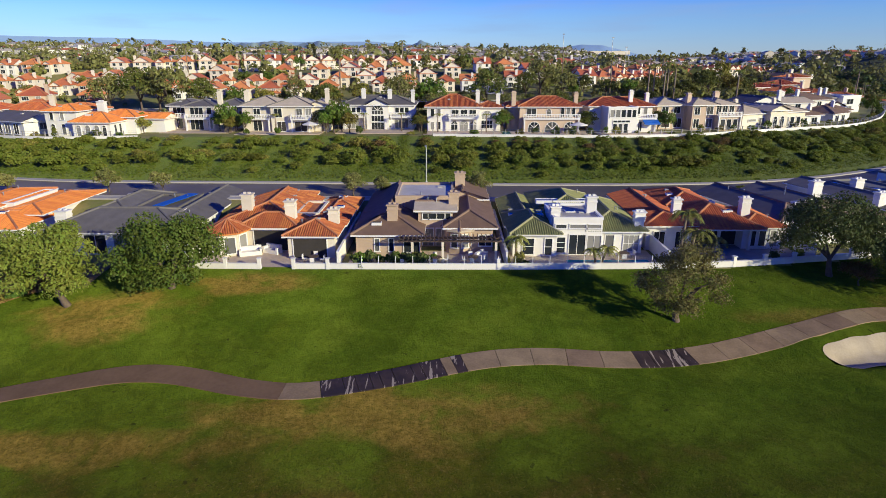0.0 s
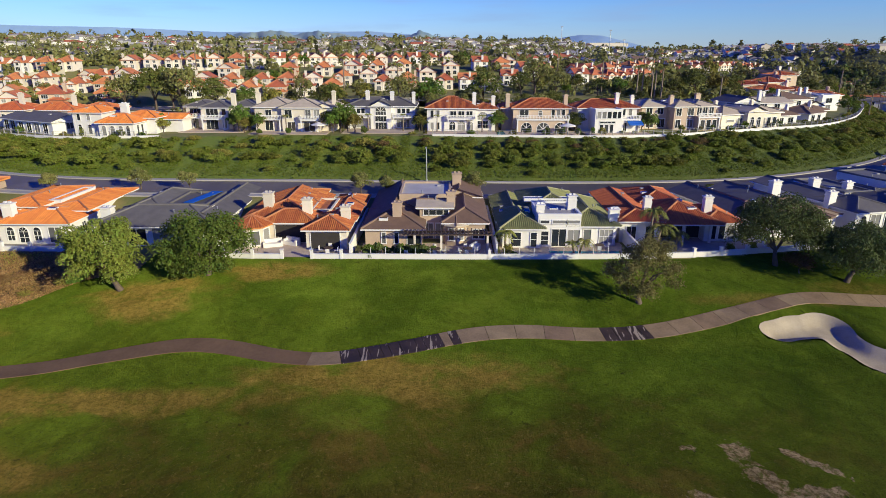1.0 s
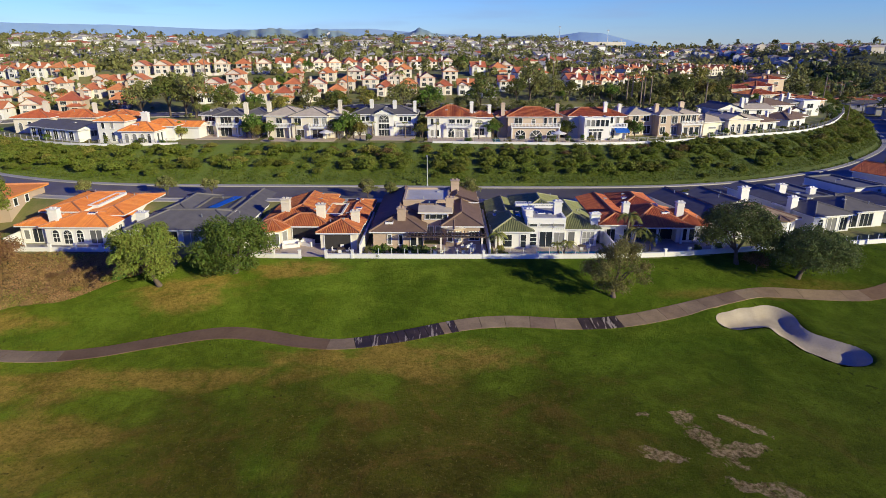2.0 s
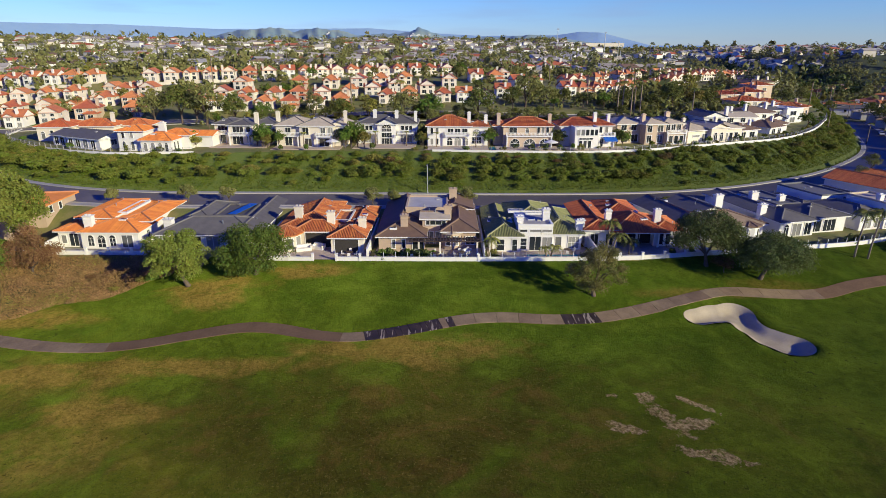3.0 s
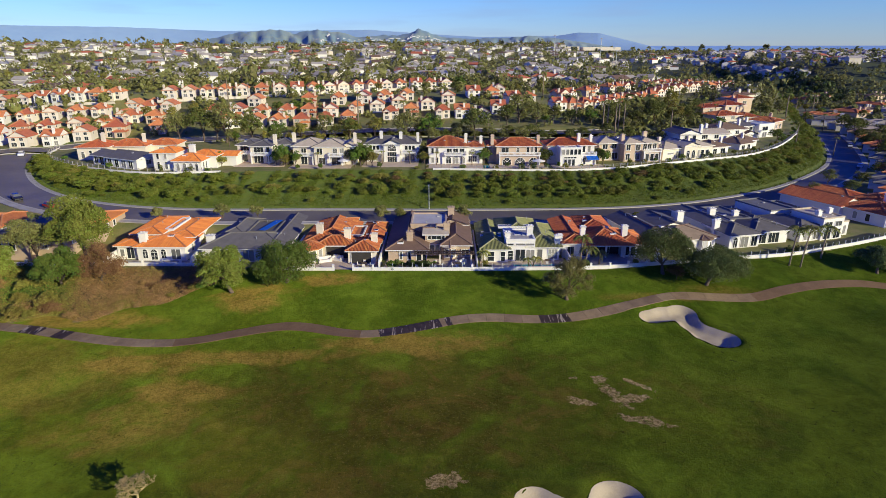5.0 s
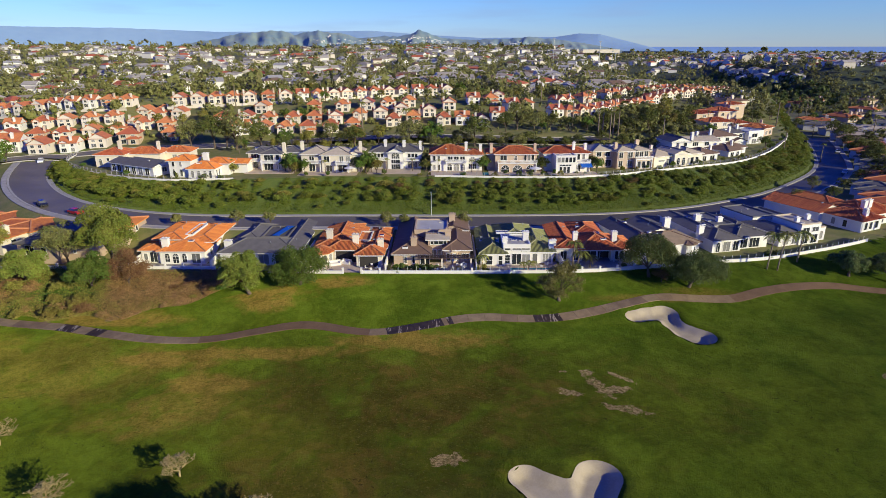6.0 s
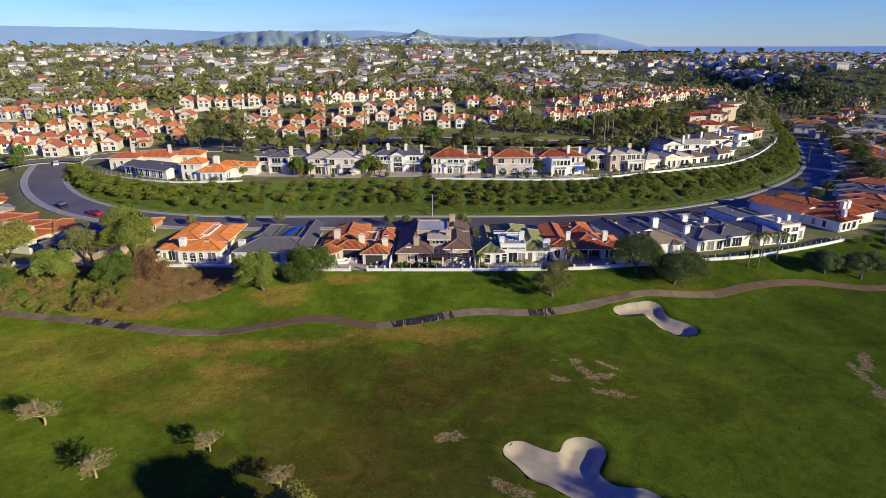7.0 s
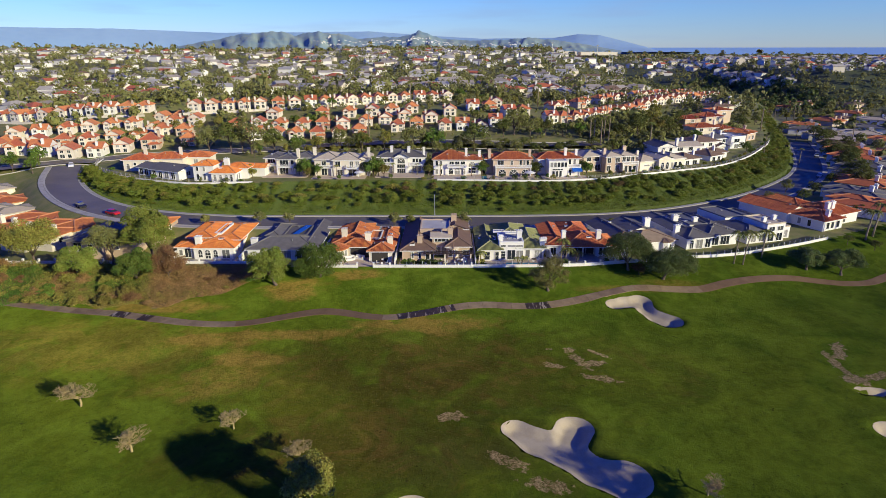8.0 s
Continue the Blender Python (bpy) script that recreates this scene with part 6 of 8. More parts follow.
house("large two-storey tan house with pale hip roofs and columned balconies", pose(49.2, 136.2, Z1, 0, 0, 12),
      [(0, 8, 3.5, 13, 5.2, "hip", 20, "tanroof"), (7, 13, 0.5, 11, 5.4, "hip", 22, "tanroof"), (12.4, 18.6, 1.0, 11, 5.3, "hip", 20, "tanroof"), (12.6, 18.2, -1.2, 1.2, 2.8, "flat", 0, "patio")], "pink", "tanroof",
      [(0, "f", 2, 3.4, 1.6, 1.4, 2), (0, "f", 5, 3.4, 1.6, 1.4, 2), (0, "f", 2.4, 0.2, 2, 2.0, 2, 1, "dark"), (0, "f", 5.4, 0.2, 2, 2, 2, 1, "dark"), (1, "f", 1.2, 3.2, 1.3, 1.7, 2), (1, "f", 4.4, 3.2, 1.6, 1.7, 2), (1, "f", 1.2, 0.3, 1.3, 1.9, 2), (1, "f", 4.4, 0.3, 1.6, 1.9, 2), (2, "f", 1.6, 3.1, 1.2, 1.9, 2), (2, "f", 3.2, 3.1, 1.2, 1.9, 2), (2, "f", 4.9, 3.1, 1.2, 1.9, 2), (3, "f", 1.2, 0.1, 1.1, 2.1, 1), (3, "f", 2.8, 0.1, 1.1, 2.1, 1), (3, "f", 4.4, 0.1, 1.1, 2.1, 1)],
      [(7.4, 3.2, 7.6, 1.3, 1.1), (16.4, 6, 7.8, 1.6, 1.1)], UG, decks=((12.4, 18.4, -1.2, 0.4, 2.9),))
house("single-storey cream house with tan tiled roofs and white columns", pose(69.3, 139.4, 7.1, 0, 0, 22),
      [(0, 8.5, 1.5, 12, 3.5, "hip", 20), (7, 12.5, 0, 9, 4.2, "gable_y", 20), (12, 19.5, 1.0, 11, 3.6, "hip", 20)], "cream", "tanroof",
      [(0, "f", 3, 1.6, 2.4, 0.5, 1), (0, "f", 6, 0.2, 1.6, 2.2, 2), (1, "f", 1.6, 0.2, 1.4, 2.6, 2, 1, "arch"), (1, "f", 3.8, 0.2, 1.4, 2.6, 2, 1, "arch"), (2, "f", 1.6, 0.2, 1.2, 2.1, 1), (2, "f", 3.4, 0.2, 1.2, 2.1, 1), (2, "f", 5.4, 0.2, 1.2, 2.1, 1)], [(11.3, 3.4, 6.4, 0.9, 0.9), (2.0, 6, 6.2, 1.0, 0.9)], UG)
house("white two-storey house with stepped gables and grey roofs", pose(84.0, 166.0, 6.5, 0, 0, 10),
      [(0, 8, 1, 12, 4.9, "gable_y", 20, "greyroof"), (7, 20, 2.5, 12, 4.6, "gable_x", 14, "tanroof")], "white", "greyroof",
      [(0, "f", 2.4, 3.0, 1.2, 1.4, 1), (0, "f", 5.4, 3.0, 1.2, 1.4, 1), (1, "f", 3, 2.9, 3.0, 1.3, 4), (1, "f", 8, 2.9, 1.6, 1.3, 2), (1, "r", 4, 2.8, 1.4, 1.3, 2)], [(8.4, 2.2, 7.8, 1.2, 1.1), (14, 8, 7.2, 1.0, 1.0)], UG)
house("small white garden wing with brown tiled roof on the terrace", pose(88.6, 152.5, 6.3, 0, 0, 24),
      [(0, 8, 0, 9, 2.9, "hip", 20)], "white", "brownroof", [(0, "f", 2, 0.3, 1.6, 1.9, 2), (0, "f", 5.6, 0.3, 2.0, 1.9, 2), (0, "r", 4, 0.5, 1.6, 1.8, 2)], [(7.4, 3, 5.2, 0.9, 0.9)], UG)
house("white stuccoed house with reddish brown roof and twin chimneys", pose(104.5, 178.0, 6.4, 0, 0, 18),
      [(0, 12, 2, 13, 4.9, "hip", 18), (9, 15, 0, 8, 3.0, "gable_y", 20)], "white", "brownroof",
      [(0, "f", 3, 3.0, 2.0, 1.3, 3), (0, "f", 7.4, 3.0, 1.6, 1.3, 2), (0, "f", 3, 0.3, 2.2, 1.9, 2), (1, "f", 2.4, 0.3, 1.6, 1.9, 2), (1, "r", 3, 0.5, 1.2, 1.8, 1)], [(0.6, 4, 7.6, 1.1, 1.0), (11.4, 6, 7.8, 1.0, 1.0)], UG)
house("low white house with brown tiled hip roofs by the retaining wall", pose(102.0, 160.5, 6.2, 0, 0, 34),
      [(0, 8, 0, 9, 2.8, "hip", 20), (7, 14, 2, 10, 3.0, "hip", 20)], "white", "brownroof",
      [(0, "f", 2.2, 0.3, 1.8, 1.9, 2), (0, "f", 5.6, 0.3, 1.6, 1.9, 2), (1, "f", 3.5, 0.3, 2.2, 1.9, 3)], [(7.6, 4, 5.4, 0.9, 0.9)], UG)
house("white two-storey house with flat roofs and square dark windows", pose(116.0, 188.0, 6.4, 0, 0, 24),
      [(0, 9, 2, 12, 4.9, "gable_x", 12, "greyroof"), (8.5, 17, 0, 10, 5.2, "flat", 0)], "white", "greyroof",
      [(0, "f", 3, 3.0, 1.8, 1.3, 2), (0, "f", 6.4, 3.0, 1.8, 1.3, 2), (1, "f", 3.4, 2.9, 3.0, 1.5, 2), (1, "f", 3.4, 0.4, 2.4, 1.8, 2), (1, "r", 4, 2.9, 2.6, 1.5, 2)], [(8.2, 6, 7.4, 1.1, 1.0)], UG)
house("cream house with dull red tiled roofs behind the gables", pose(122.0, 222.0, 6.6, 0, 0, 14),
      [(0, 13, 2, 12, 5.0, "hip", 18), (12, 20, 0, 10, 4.4, "hip", 18)], "cream", "red", [(0, "f", 3, 3.2, 1.8, 1.3, 2), (0, "f", 8, 3.2, 1.8, 1.3, 2), (1, "f", 3, 2.4, 1.8, 1.3, 2)], [(12, 5, 8.0, 1.2, 1.1)], UG)
house("tan house with low tiled roofs among trees", pose(141.5, 214.0, 6.5, 0, 0, 40),
      [(0, 9, 0, 11, 3.6, "hip", 18), (7, 14, 2, 12, 3.2, "hip", 18)], "pink", "terracotta", [(0, "f", 3, 0.6, 1.8, 1.6, 2), (0, "f", 6.6, 0.6, 1.4, 1.6, 2)], [(8, 5, 6.2, 1.2, 1.2)], UG)
house("tall rose stucco house with brown tiled roofs", pose(142.0, 262.0, 7.0, 0, 0, 20),
      [(0, 12, 0, 12, 5.6, "hip", 18), (10, 20, 3, 13, 8.4, "hip", 16), (-12, 2, 2, 12, 4.6, "hip", 16)], "pink", "red", [(0, "f", 3, 3.3, 1.8, 1.3, 2), (0, "f", 8, 3.3, 1.8, 1.3, 2), (1, "f", 5, 5.6, 2.4, 1.4, 2), (2, "f", 5, 2.6, 2.0, 1.3, 2)], [(10, 6, 9.4, 1.4, 1.4)], UG)

# ---- single-storey houses further along the road ----
def low_house(x, y, rot, walls, roofs, label, seed):
    r = random.Random(seed)
    w, d = r.uniform(13, 16), r.uniform(15, 19)
    k = r.uniform(0.45, 0.6) * w
    wings = [(0, k + 1.5, 0, d, 2.9, "hip", 13), (k - 1, w, 2, d * 0.6, 3.0, "hip", 13), (k - 0.5, w + 1, d * 0.5, d + 3, 2.95, "hip", 12)]
    mid_ = pose(x, y, 0, 0, 0, rot) @ Vector((w / 2, d * 0.6, 0))
    return house(label, pose(x, y, max(gz(x, y), gz(mid_.x, mid_.y)) + 0.25, 0, 0, rot), wings, walls, roofs,
                 [(0, "f", k * 0.35, 0.3, 2.0, 2.0, 2), (0, "f", k * 0.75, 0.5, 1.2, 1.5, 1), (1, "f", (w - k) * 0.5, 0.3, 2.2, 2.0, 3), (1, "r", 3, 0.8, 1.2, 1.3, 1), (0, "l", 5, 0.9, 1.2, 1.3, 2)],
                 [(k * 0.9, 4.5, 5.6, 1.3, 1.1), (w - 1.5, 5, 5.2, 1.1, 1.0)], "houses along the road", ribs=False, deep=4.0)


RN = ("white house with reddish brown tiled roof beside the road", "white house with grey roof beside the road", "cream house with orange tiled roof beside the road", "white house with tan roof beside the road")
for i, (x, y, rot, wl, rf) in enumerate((
        (131, 99, 36, "white", "red"), (137, 115, 41, "white", "greyroof"), (150, 131, 44, "cream", "terracotta"), (163, 148, 46, "white", "greyroof"),
        (174, 165, 50, "white", "greyroof"), (184, 183, 52, "white", "red"), (193, 201, 55, "white", "terracotta"), (202, 220, 58, "cream", "brownroof"),
        (210, 239, 60, "cream", "tanroof"), (218, 260, 62, "white", "tanroof"), (156, 112, 41, "white", "terracotta"), (170, 131, 44, "white", "red"), (184, 150, 46, "cream", "terracotta"), (198, 170, 50, "white", "greyroof"), (156, 286, 15, "cream", "brownroof"), (172, 304, 20, "white", "greyroof"), (290, 436, 30, "pink", "terracotta"), (312, 452, 40, "pink", "terracotta"), (332, 428, 20, "pink", "brownroof"), (222, 284, 60, "white", "greyroof"), (232, 306, 60, "cream", "terracotta"), (255, 330, 20, "pink", "terracotta"), (272, 345, 35, "cream", "brownroof"), (292, 330, 50, "white", "tanroof"), (240, 262, 60, "cream", "tanroof"), (262, 290, 55, "white", "greyroof"), (300, 372, 30, "pink", "terracotta"), (325, 350, 45, "cream", "brownroof"), (238, 232, 58, "cream", "terracotta"), (210, 191, 54, "white", "red"))):
    low_house(x, y, rot, wl, rf, RN[0 if rf in ("red", "terracotta", "brownroof") else 1 if rf == "greyroof" else 2 if rf == "orange" else 3], 40 + i)
for i, (x, y, rot, wl, rf) in enumerate(((-92, 70, -6, "tan", "greyroof"), (-113, 76, -14, "cream", "terracotta"), (-128, 86, -24, "cream", "terracotta"), (-146, 98, -35, "white", "tanroof"), (-157, 112, -40, "cream", "terracotta"), (-170, 124, -40, "cream", "tanroof"))):
    low_house(x, y, rot, wl, rf, RN[0 if rf == "terracotta" else 1 if rf == "greyroof" else 3], 70 + i)
house("small cream garage with orange tiled roof", pose(-80.2, 76.5, 2.9, 0, 0, 2), [(0, 8.6, 0, 10.2, 2.6, "hip", 11)], "tan", "orange", [(0, "r", 2, 0.8, 0.9, 1.2, 1), (0, "r", 5, 0.8, 0.9, 1.2, 1), (0, "f", 2, 0.8, 0.9, 1.2, 1), (0, "f", 5, 0.8, 0.9, 1.2, 1)], [], "houses along the road", ribs=False, deep=5.0)

# ---- tract houses in rows ----
TG = "tract houses"


def tract(kind):
    w, d = 8.6, 10.5
    if kind == 0:
        wings, lab = [(0, w, 1.5, d, 5.0, "hip", 31), (0.3, 4.6, 0, 4, 4.6, "gable_y", 32)], "two-storey cream tract house with red tiled hip roof"
        wins = [(1, "f", 2.1, 3.2, 1.8, 1.3, 2), (0, "f", 6.4, 3.2, 1.6, 1.3, 2), (1, "f", 2.1, 0.4, 2.2, 1.9, 2), (0, "f", 6.4, 0.4, 2.0, 1.9, 2), (0, "r", 3, 3.3, 1.0, 1.2, 1), (0, "l", 3, 3.3, 1.0, 1.2, 1)]
        ch = [(7.9, 3.5, 8.0, 1.2, 1.0)]
    elif kind == 1:
        wings, lab = [(0, w, 0, d, 5.0, "gable_y", 29), (-0.6, 4, 3, d - 1, 5.0, "gable_x", 24)], "two-storey cream tract house with gabled red tiled roof"
        wins = [(0, "f", 2.4, 3.2, 1.6, 1.3, 2), (0, "f", 6.0, 3.2, 1.6, 1.3, 2), (0, "f", 2.4, 0.4, 2.4, 1.9, 2), (0, "f", 6.2, 0.4, 1.8, 1.9, 2), (0, "r", 4, 3.3, 1.0, 1.2, 1)]
        ch = [(0.5, 3.0, 8.2, 1.2, 1.0)]
    elif kind == 2:
        wings, lab = [(0, w, 1.2, d, 5.0, "hip", 31), (4.0, w, 0, 4, 2.8, "hip", 25)], "two-storey cream tract house with stepped red tiled roofs"
        wins = [(0, "f", 2.0, 3.2, 2.2, 1.3, 3), (0, "f", 6.2, 3.4, 1.6, 1.1, 2), (0, "f", 2.0, 0.4, 2.0, 1.9, 2), (1, "f", 2.2, 0.4, 2.0, 1.7, 2), (0, "l", 4, 3.3, 1.0, 1.2, 1)]
        ch = [(8.2, 4.5, 8.4, 1.1, 1.0)]
    else:
        wings, lab = [(0, w, 0.8, d, 5.0, "gable_x", 28), (0.5, 4.8, 0, 5, 5.2, "gable_y", 24)], "two-storey white tract house with cross-gabled red roof"
        wins = [(1, "f", 2.1, 3.3, 1.6, 1.3, 2), (0, "f", 6.6, 3.2, 1.4, 1.3, 2), (1, "f", 2.1, 0.4, 2.4, 1.9, 3), (0, "f", 6.6, 0.4, 1.8, 1.9, 2), (0, "r", 3, 3.3, 1.0, 1.2, 1)]
        ch = [(5.6, 2.5, 8.3, 1.1, 1.0)]
    return house(lab, pose(0, 0, 0), wings, ("tractwall", "tractwall", "pink", "white")[kind], "tractred", wins, ch, TG, "cap", ribs=False, deep=2.0)


MAT["tractred"] = mat("tract_roof_tiles", (0.60, 0.205, 0.070), (0.47, 0.150, 0.052), 0.8, 0.75, 0.6, 0.06, vary=0.25)
MAT["tractwall"] = mat("tract_stucco", (0.74, 0.67, 0.56), (0.68, 0.61, 0.50), 0.35, 0.85, 0.1, 0.01, vary=0.08)
PROTO = [tract(k) for k in range(4)]
placed = []
tr = random.Random(11)


def tract_row(ctrl, gap=10.2, seed=0, skip=0.0):
    line = spline(ctrl, 1.0)
    run_ = np.concatenate(([0], np.cumsum(np.hypot(*np.diff(line, axis=0).T))))
    s_ = 0.0
    while s_ < run_[-1] - 4:
        p = [np.interp(s_, run_, line[:, k]) for k in (0, 1)]
        q = [np.interp(s_ + 2, run_, line[:, k]) for k in (0, 1)]
        ang = math.degrees(math.atan2(q[1] - p[1], q[0] - p[0]))
        if tr.random() >= skip and -350 < p[0] < 300:
            k = tr.choice((0, 0, 1, 1, 2, 3))
            m = pose(p[0], p[1] + tr.uniform(-0.8, 0.8), gz(p[0] + 4, p[1] + 4) + 0.2, 0, 0, ang * 0.75 + tr.uniform(-3, 3)) @ Matrix.Diagonal((0.83, 0.88, 0.84, 1))
            placed.append((m, k))
        s_ += gap * 0.88 * tr.uniform(0.96, 1.06)


def tract_at(spots, turn):
    """Tract houses one by one: the middle of each front."""
    for x, y in spots:
        m = pose(x - 3.5, y + tr.uniform(-0.6, 0.6), gz(x, y + 1) + 0.05, 0, 0, turn + tr.uniform(-5, 5)) @ Matrix.Diagonal((0.84, 0.86, 0.84, 1))
        placed.append((m, tr.choice((0, 0, 1, 1, 2, 3))))


tract_at(((-183, 169), (-171, 167), (-159.5, 165), (-147.5, 163), (-139.5, 168.5), (-131.5, 174), (-123.5, 180), (-109.5, 187)), 12)
tract_at(((-185, 182), (-173, 183), (-163, 186), (-153.5, 187.5), (-145.5, 194), (-137, 199), (-127, 201), (-117, 200)), 12)
tract_at(((-192, 198), (-181, 199), (-171.8, 204), (-163.5, 207.5), (-155, 210.5), (-146.5, 213), (-137.5, 216), (-128, 217), (-119, 219)), 10)
tract_at(((-91, 197.5), (-82.5, 192.5), (-73.5, 192), (-64.4, 192), (-55, 192.5), (-46, 194.5), (-37.5, 199), (-21.5, 208), (-13, 213), (0.5, 210), (8.6, 211), (17, 207)), 4)
tract_at(((-97, 211), (-87, 213), (-76.5, 211), (-66, 211), (-56.5, 212.5), (-47, 213), (-37, 216.5), (-28, 220), (-19, 226), (-6, 223), (24.5, 218)), 4)
tract_at(((-84, 228), (-60, 230), (-47, 231), (-36, 234), (-26.5, 235), (-16, 238), (3, 234), (15, 243), (24, 244), (28, 259)), 4)
ROW_BACK = [(-232, 246), (-212, 240), (-190, 238.5), (-150, 239), (-120, 243), (-90, 250), (-65, 258), (-45, 273), (-25, 285), (4, 296)]
tract_row(ROW_BACK, 9.5)
tract_row([(30, 233), (42, 238)], 9.6)
tract_row([(50, 227), (60, 231), (76, 245), (98, 272), (128, 305), (198, 375)], 9.2)
tract_row([(54, 262), (70, 280), (100, 316), (140, 356), (190, 402)], 10.6, skip=0.12)
for j in range(4):
    mine = [m for m, k in placed if k == j]
    PROTO[j].matrix_basis = mine[0]
    for m in mine[1:]:
        copy_thing(PROTO[j], m)
row_wall = thing("boundary_wall", Matrix(), "low cream wall along the gardens of the tract houses", "wall")
row_wall["kind"] = "structure"
RL = spline(ROW_BACK, 6.0)
for a, b in zip(RL[:-1], RL[1:]):
    d = b - a
    m = Mesh()
    m.box(0, float(np.hypot(*d)) - 0.05, -0.12, 0.12, -1.6, 0.9)
    part("wall_panel", m, MAT["cream"], row_wall).matrix_basis = pose(a[0], a[1] - 5.0, min(gz(a[0], a[1] - 5), gz(b[0], b[1] - 5)) + 0.35, 0, 0, math.degrees(math.atan2(d[1], d[0])))
house("large white two-storey house with red tiled roofs among trees", pose(60, 374, gz(60, 374) + 0.3), [(0, 22, 2, 14, 6.2, "hip", 20), (3, 9, 0, 6, 6.0, "gable_y", 22), (15, 21, -1, 6, 6.0, "gable_y", 22)], "white", "tractred",
      [(1, "f", 3, 3.5, 2, 1.5, 2), (2, "f", 3, 3.5, 2, 1.5, 2), (0, "f", 11, 3.5, 2, 1.5, 2), (0, "f", 11, 0.5, 3, 2, 2)], [(6, 5, 10, 1.3, 1.2), (16, 6, 10, 1.3, 1.2)], "", ribs=False)
house("long low white commercial building with flat roofs far off", pose(130, 1120, gz(130, 1060) - 2.5), [(0, 120, 0, 40, 6, "flat", 0), (130, 200, 10, 40, 5, "flat", 0), (40, 90, -30, 0, 4, "flat", 0)], "cream", "greyroof",
      [(0, "f", 20 * k + 10, 2, 12, 4, 6) for k in range(6)], [], "", ribs=False)

def mast(x, y, h):
    t = thing("light_mast", pose(x, y, gz(x, y)), "tall pale steel lighting mast of a distant sports ground", "mast", "lighting masts")
    m = Mesh()
    m.cyl(0, 0, -1, h, 0.45, 0.3, 8)
    part("pole", m, MAT["steel"], t)
    part("lamp_bar", m_box(-1.6, 1.6, -0.3, 0.3, h, h + 1.2), MAT["steel"], t)


for x, y, h in ((148, 800, 30), (212, 805, 32), (226, 790, 30), (236, 812, 31)):
    mast(x, y, h)

# ---- trees of the fairway ----
FT = "fairway trees"
tree("round yellow-green broadleaf tree with forking trunk on the turf", -37.4, 55.4, 8.4, 5.4, "leaf_lime", 1, 18000, 0.145, trunk=0.34, lumps_n=60, lean=(-1.6, 0.2), clear=0.10, lump=0.22, low=-0.8, group=FT, aspect=0.9)
tree("dense dome-shaped green tree touching the grass", -28.2, 58.6, 7.4, 6.2, "leaf_green", 2, 20000, 0.145, trunk=0.35, lumps_n=70, clear=-0.05, low=-0.9, group=FT, aspect=0.85, lump=0.24)
tree("thin olive tree with brownish leaves and pale limbs", 22.6, 53.2, 7.8, 4.9, "leaf_sparse", 3, 15000, 0.105, trunk=0.32, lumps_n=44, clear=0.03, lump=0.22, low=-0.8, group=FT, shell=0.3)
tree("dark spreading umbrella tree with crooked trunk", 42.6, 62.4, 8.2, 6.2, "leaf_dark", 4, 26000, 0.125, trunk=0.32, lumps_n=80, clear=0.15, lump=0.26, low=-0.6, group=FT, aspect=0.8, lean=(-0.6, 0))
tree("dark spreading umbrella tree leaning over the turf", 49.6, 58.9, 6.4, 6.8, "leaf_dark", 5, 26000, 0.125, trunk=0.34, lumps_n=80, clear=0.15, lump=0.25, low=-0.6, lean=(1.4, 0), group=FT, aspect=0.8)
tree("low thin reddish bush under the umbrella tree", 44.6, 60.4, 2.6, 2.4, "leaf_rust", 55, 3200, 0.08, trunk=0.08, lumps_n=20, clear=0.05, group="undergrowth bushes", name="bush", category="bush", shell=0.2)
tree("low dark bushy tree beside the fairway", 86.5, 66.5, 5.0, 4.2, "leaf_dark", 6, 8000, 0.18, trunk=0.3, lumps_n=26, clear=0.15, group=FT)
tree("low dark bushy tree beside the fairway", 94.0, 65.0, 5.6, 4.8, "leaf_dark", 7, 8000, 0.18, trunk=0.3, lumps_n=26, clear=0.2, group=FT)
tree("tall loose green tree behind the thicket", -69.3, 66.0, 14.0, 6.4, "leaf_lime", 8, 19000, 0.19, trunk=0.45, lumps_n=44, clear=0.12, group=FT)
tree("bushy green tree above the thicket", -69.0, 56.8, 7.6, 4.4, "leaf_green", 9, 11000, 0.17, trunk=0.3, lumps_n=26, clear=0.1, group=FT)
tree("tall feathery brown shrub above the thicket", -62.4, 58.4, 7.4, 4.2, "leaf_brown", 11, 12000, 0.12, trunk=0.2, lumps_n=30, clear=0.05, group=FT, shell=0.4, low=-0.8)
tree("grey-green tree above the thicket", -79, 66, 10.0, 5.2, "leaf_far", 10, 10000, 0.17, trunk=0.3, lumps_n=26, clear=0.15, group=FT)
tree("bushy green tree at the wall", -83, 58.4, 7.6, 4.8, "leaf_lime", 12, 11000, 0.17, trunk=0.3, lumps_n=24, clear=0.1, group=FT)
tree("olive green tree at the wall", -97.5, 65.5, 10.5, 6.4, "leaf_olive", 13, 14000, 0.18, trunk=0.35, lumps_n=34, clear=0.12, group=FT)
tree("olive green tree at the wall", -108, 64, 11.0, 6.2, "leaf_olive", 14, 12000, 0.2, trunk=0.35, lumps_n=30, clear=0.12, group=FT)
tree("leafy olive green tree on the fairway", -15.4, -10.4, 7.2, 3.5, "leaf_olive", 15, 8000, 0.14, trunk=0.26, lumps_n=24, clear=0.2, group=FT, shell=0.4)
tree("tall round-headed tree on the fairway", 33.2, -53.6, 29.0, 3.4, "leaf_green", 16, 9000, 0.34, trunk=0.4, lumps_n=40, clear=0.85, group=FT)
tree("tall round-headed tree on the fairway", 39.6, -55.8, 26.0, 3.2, "leaf_green", 18, 4000, 0.3, trunk=0.35, lumps_n=26, clear=0.84, group=FT)
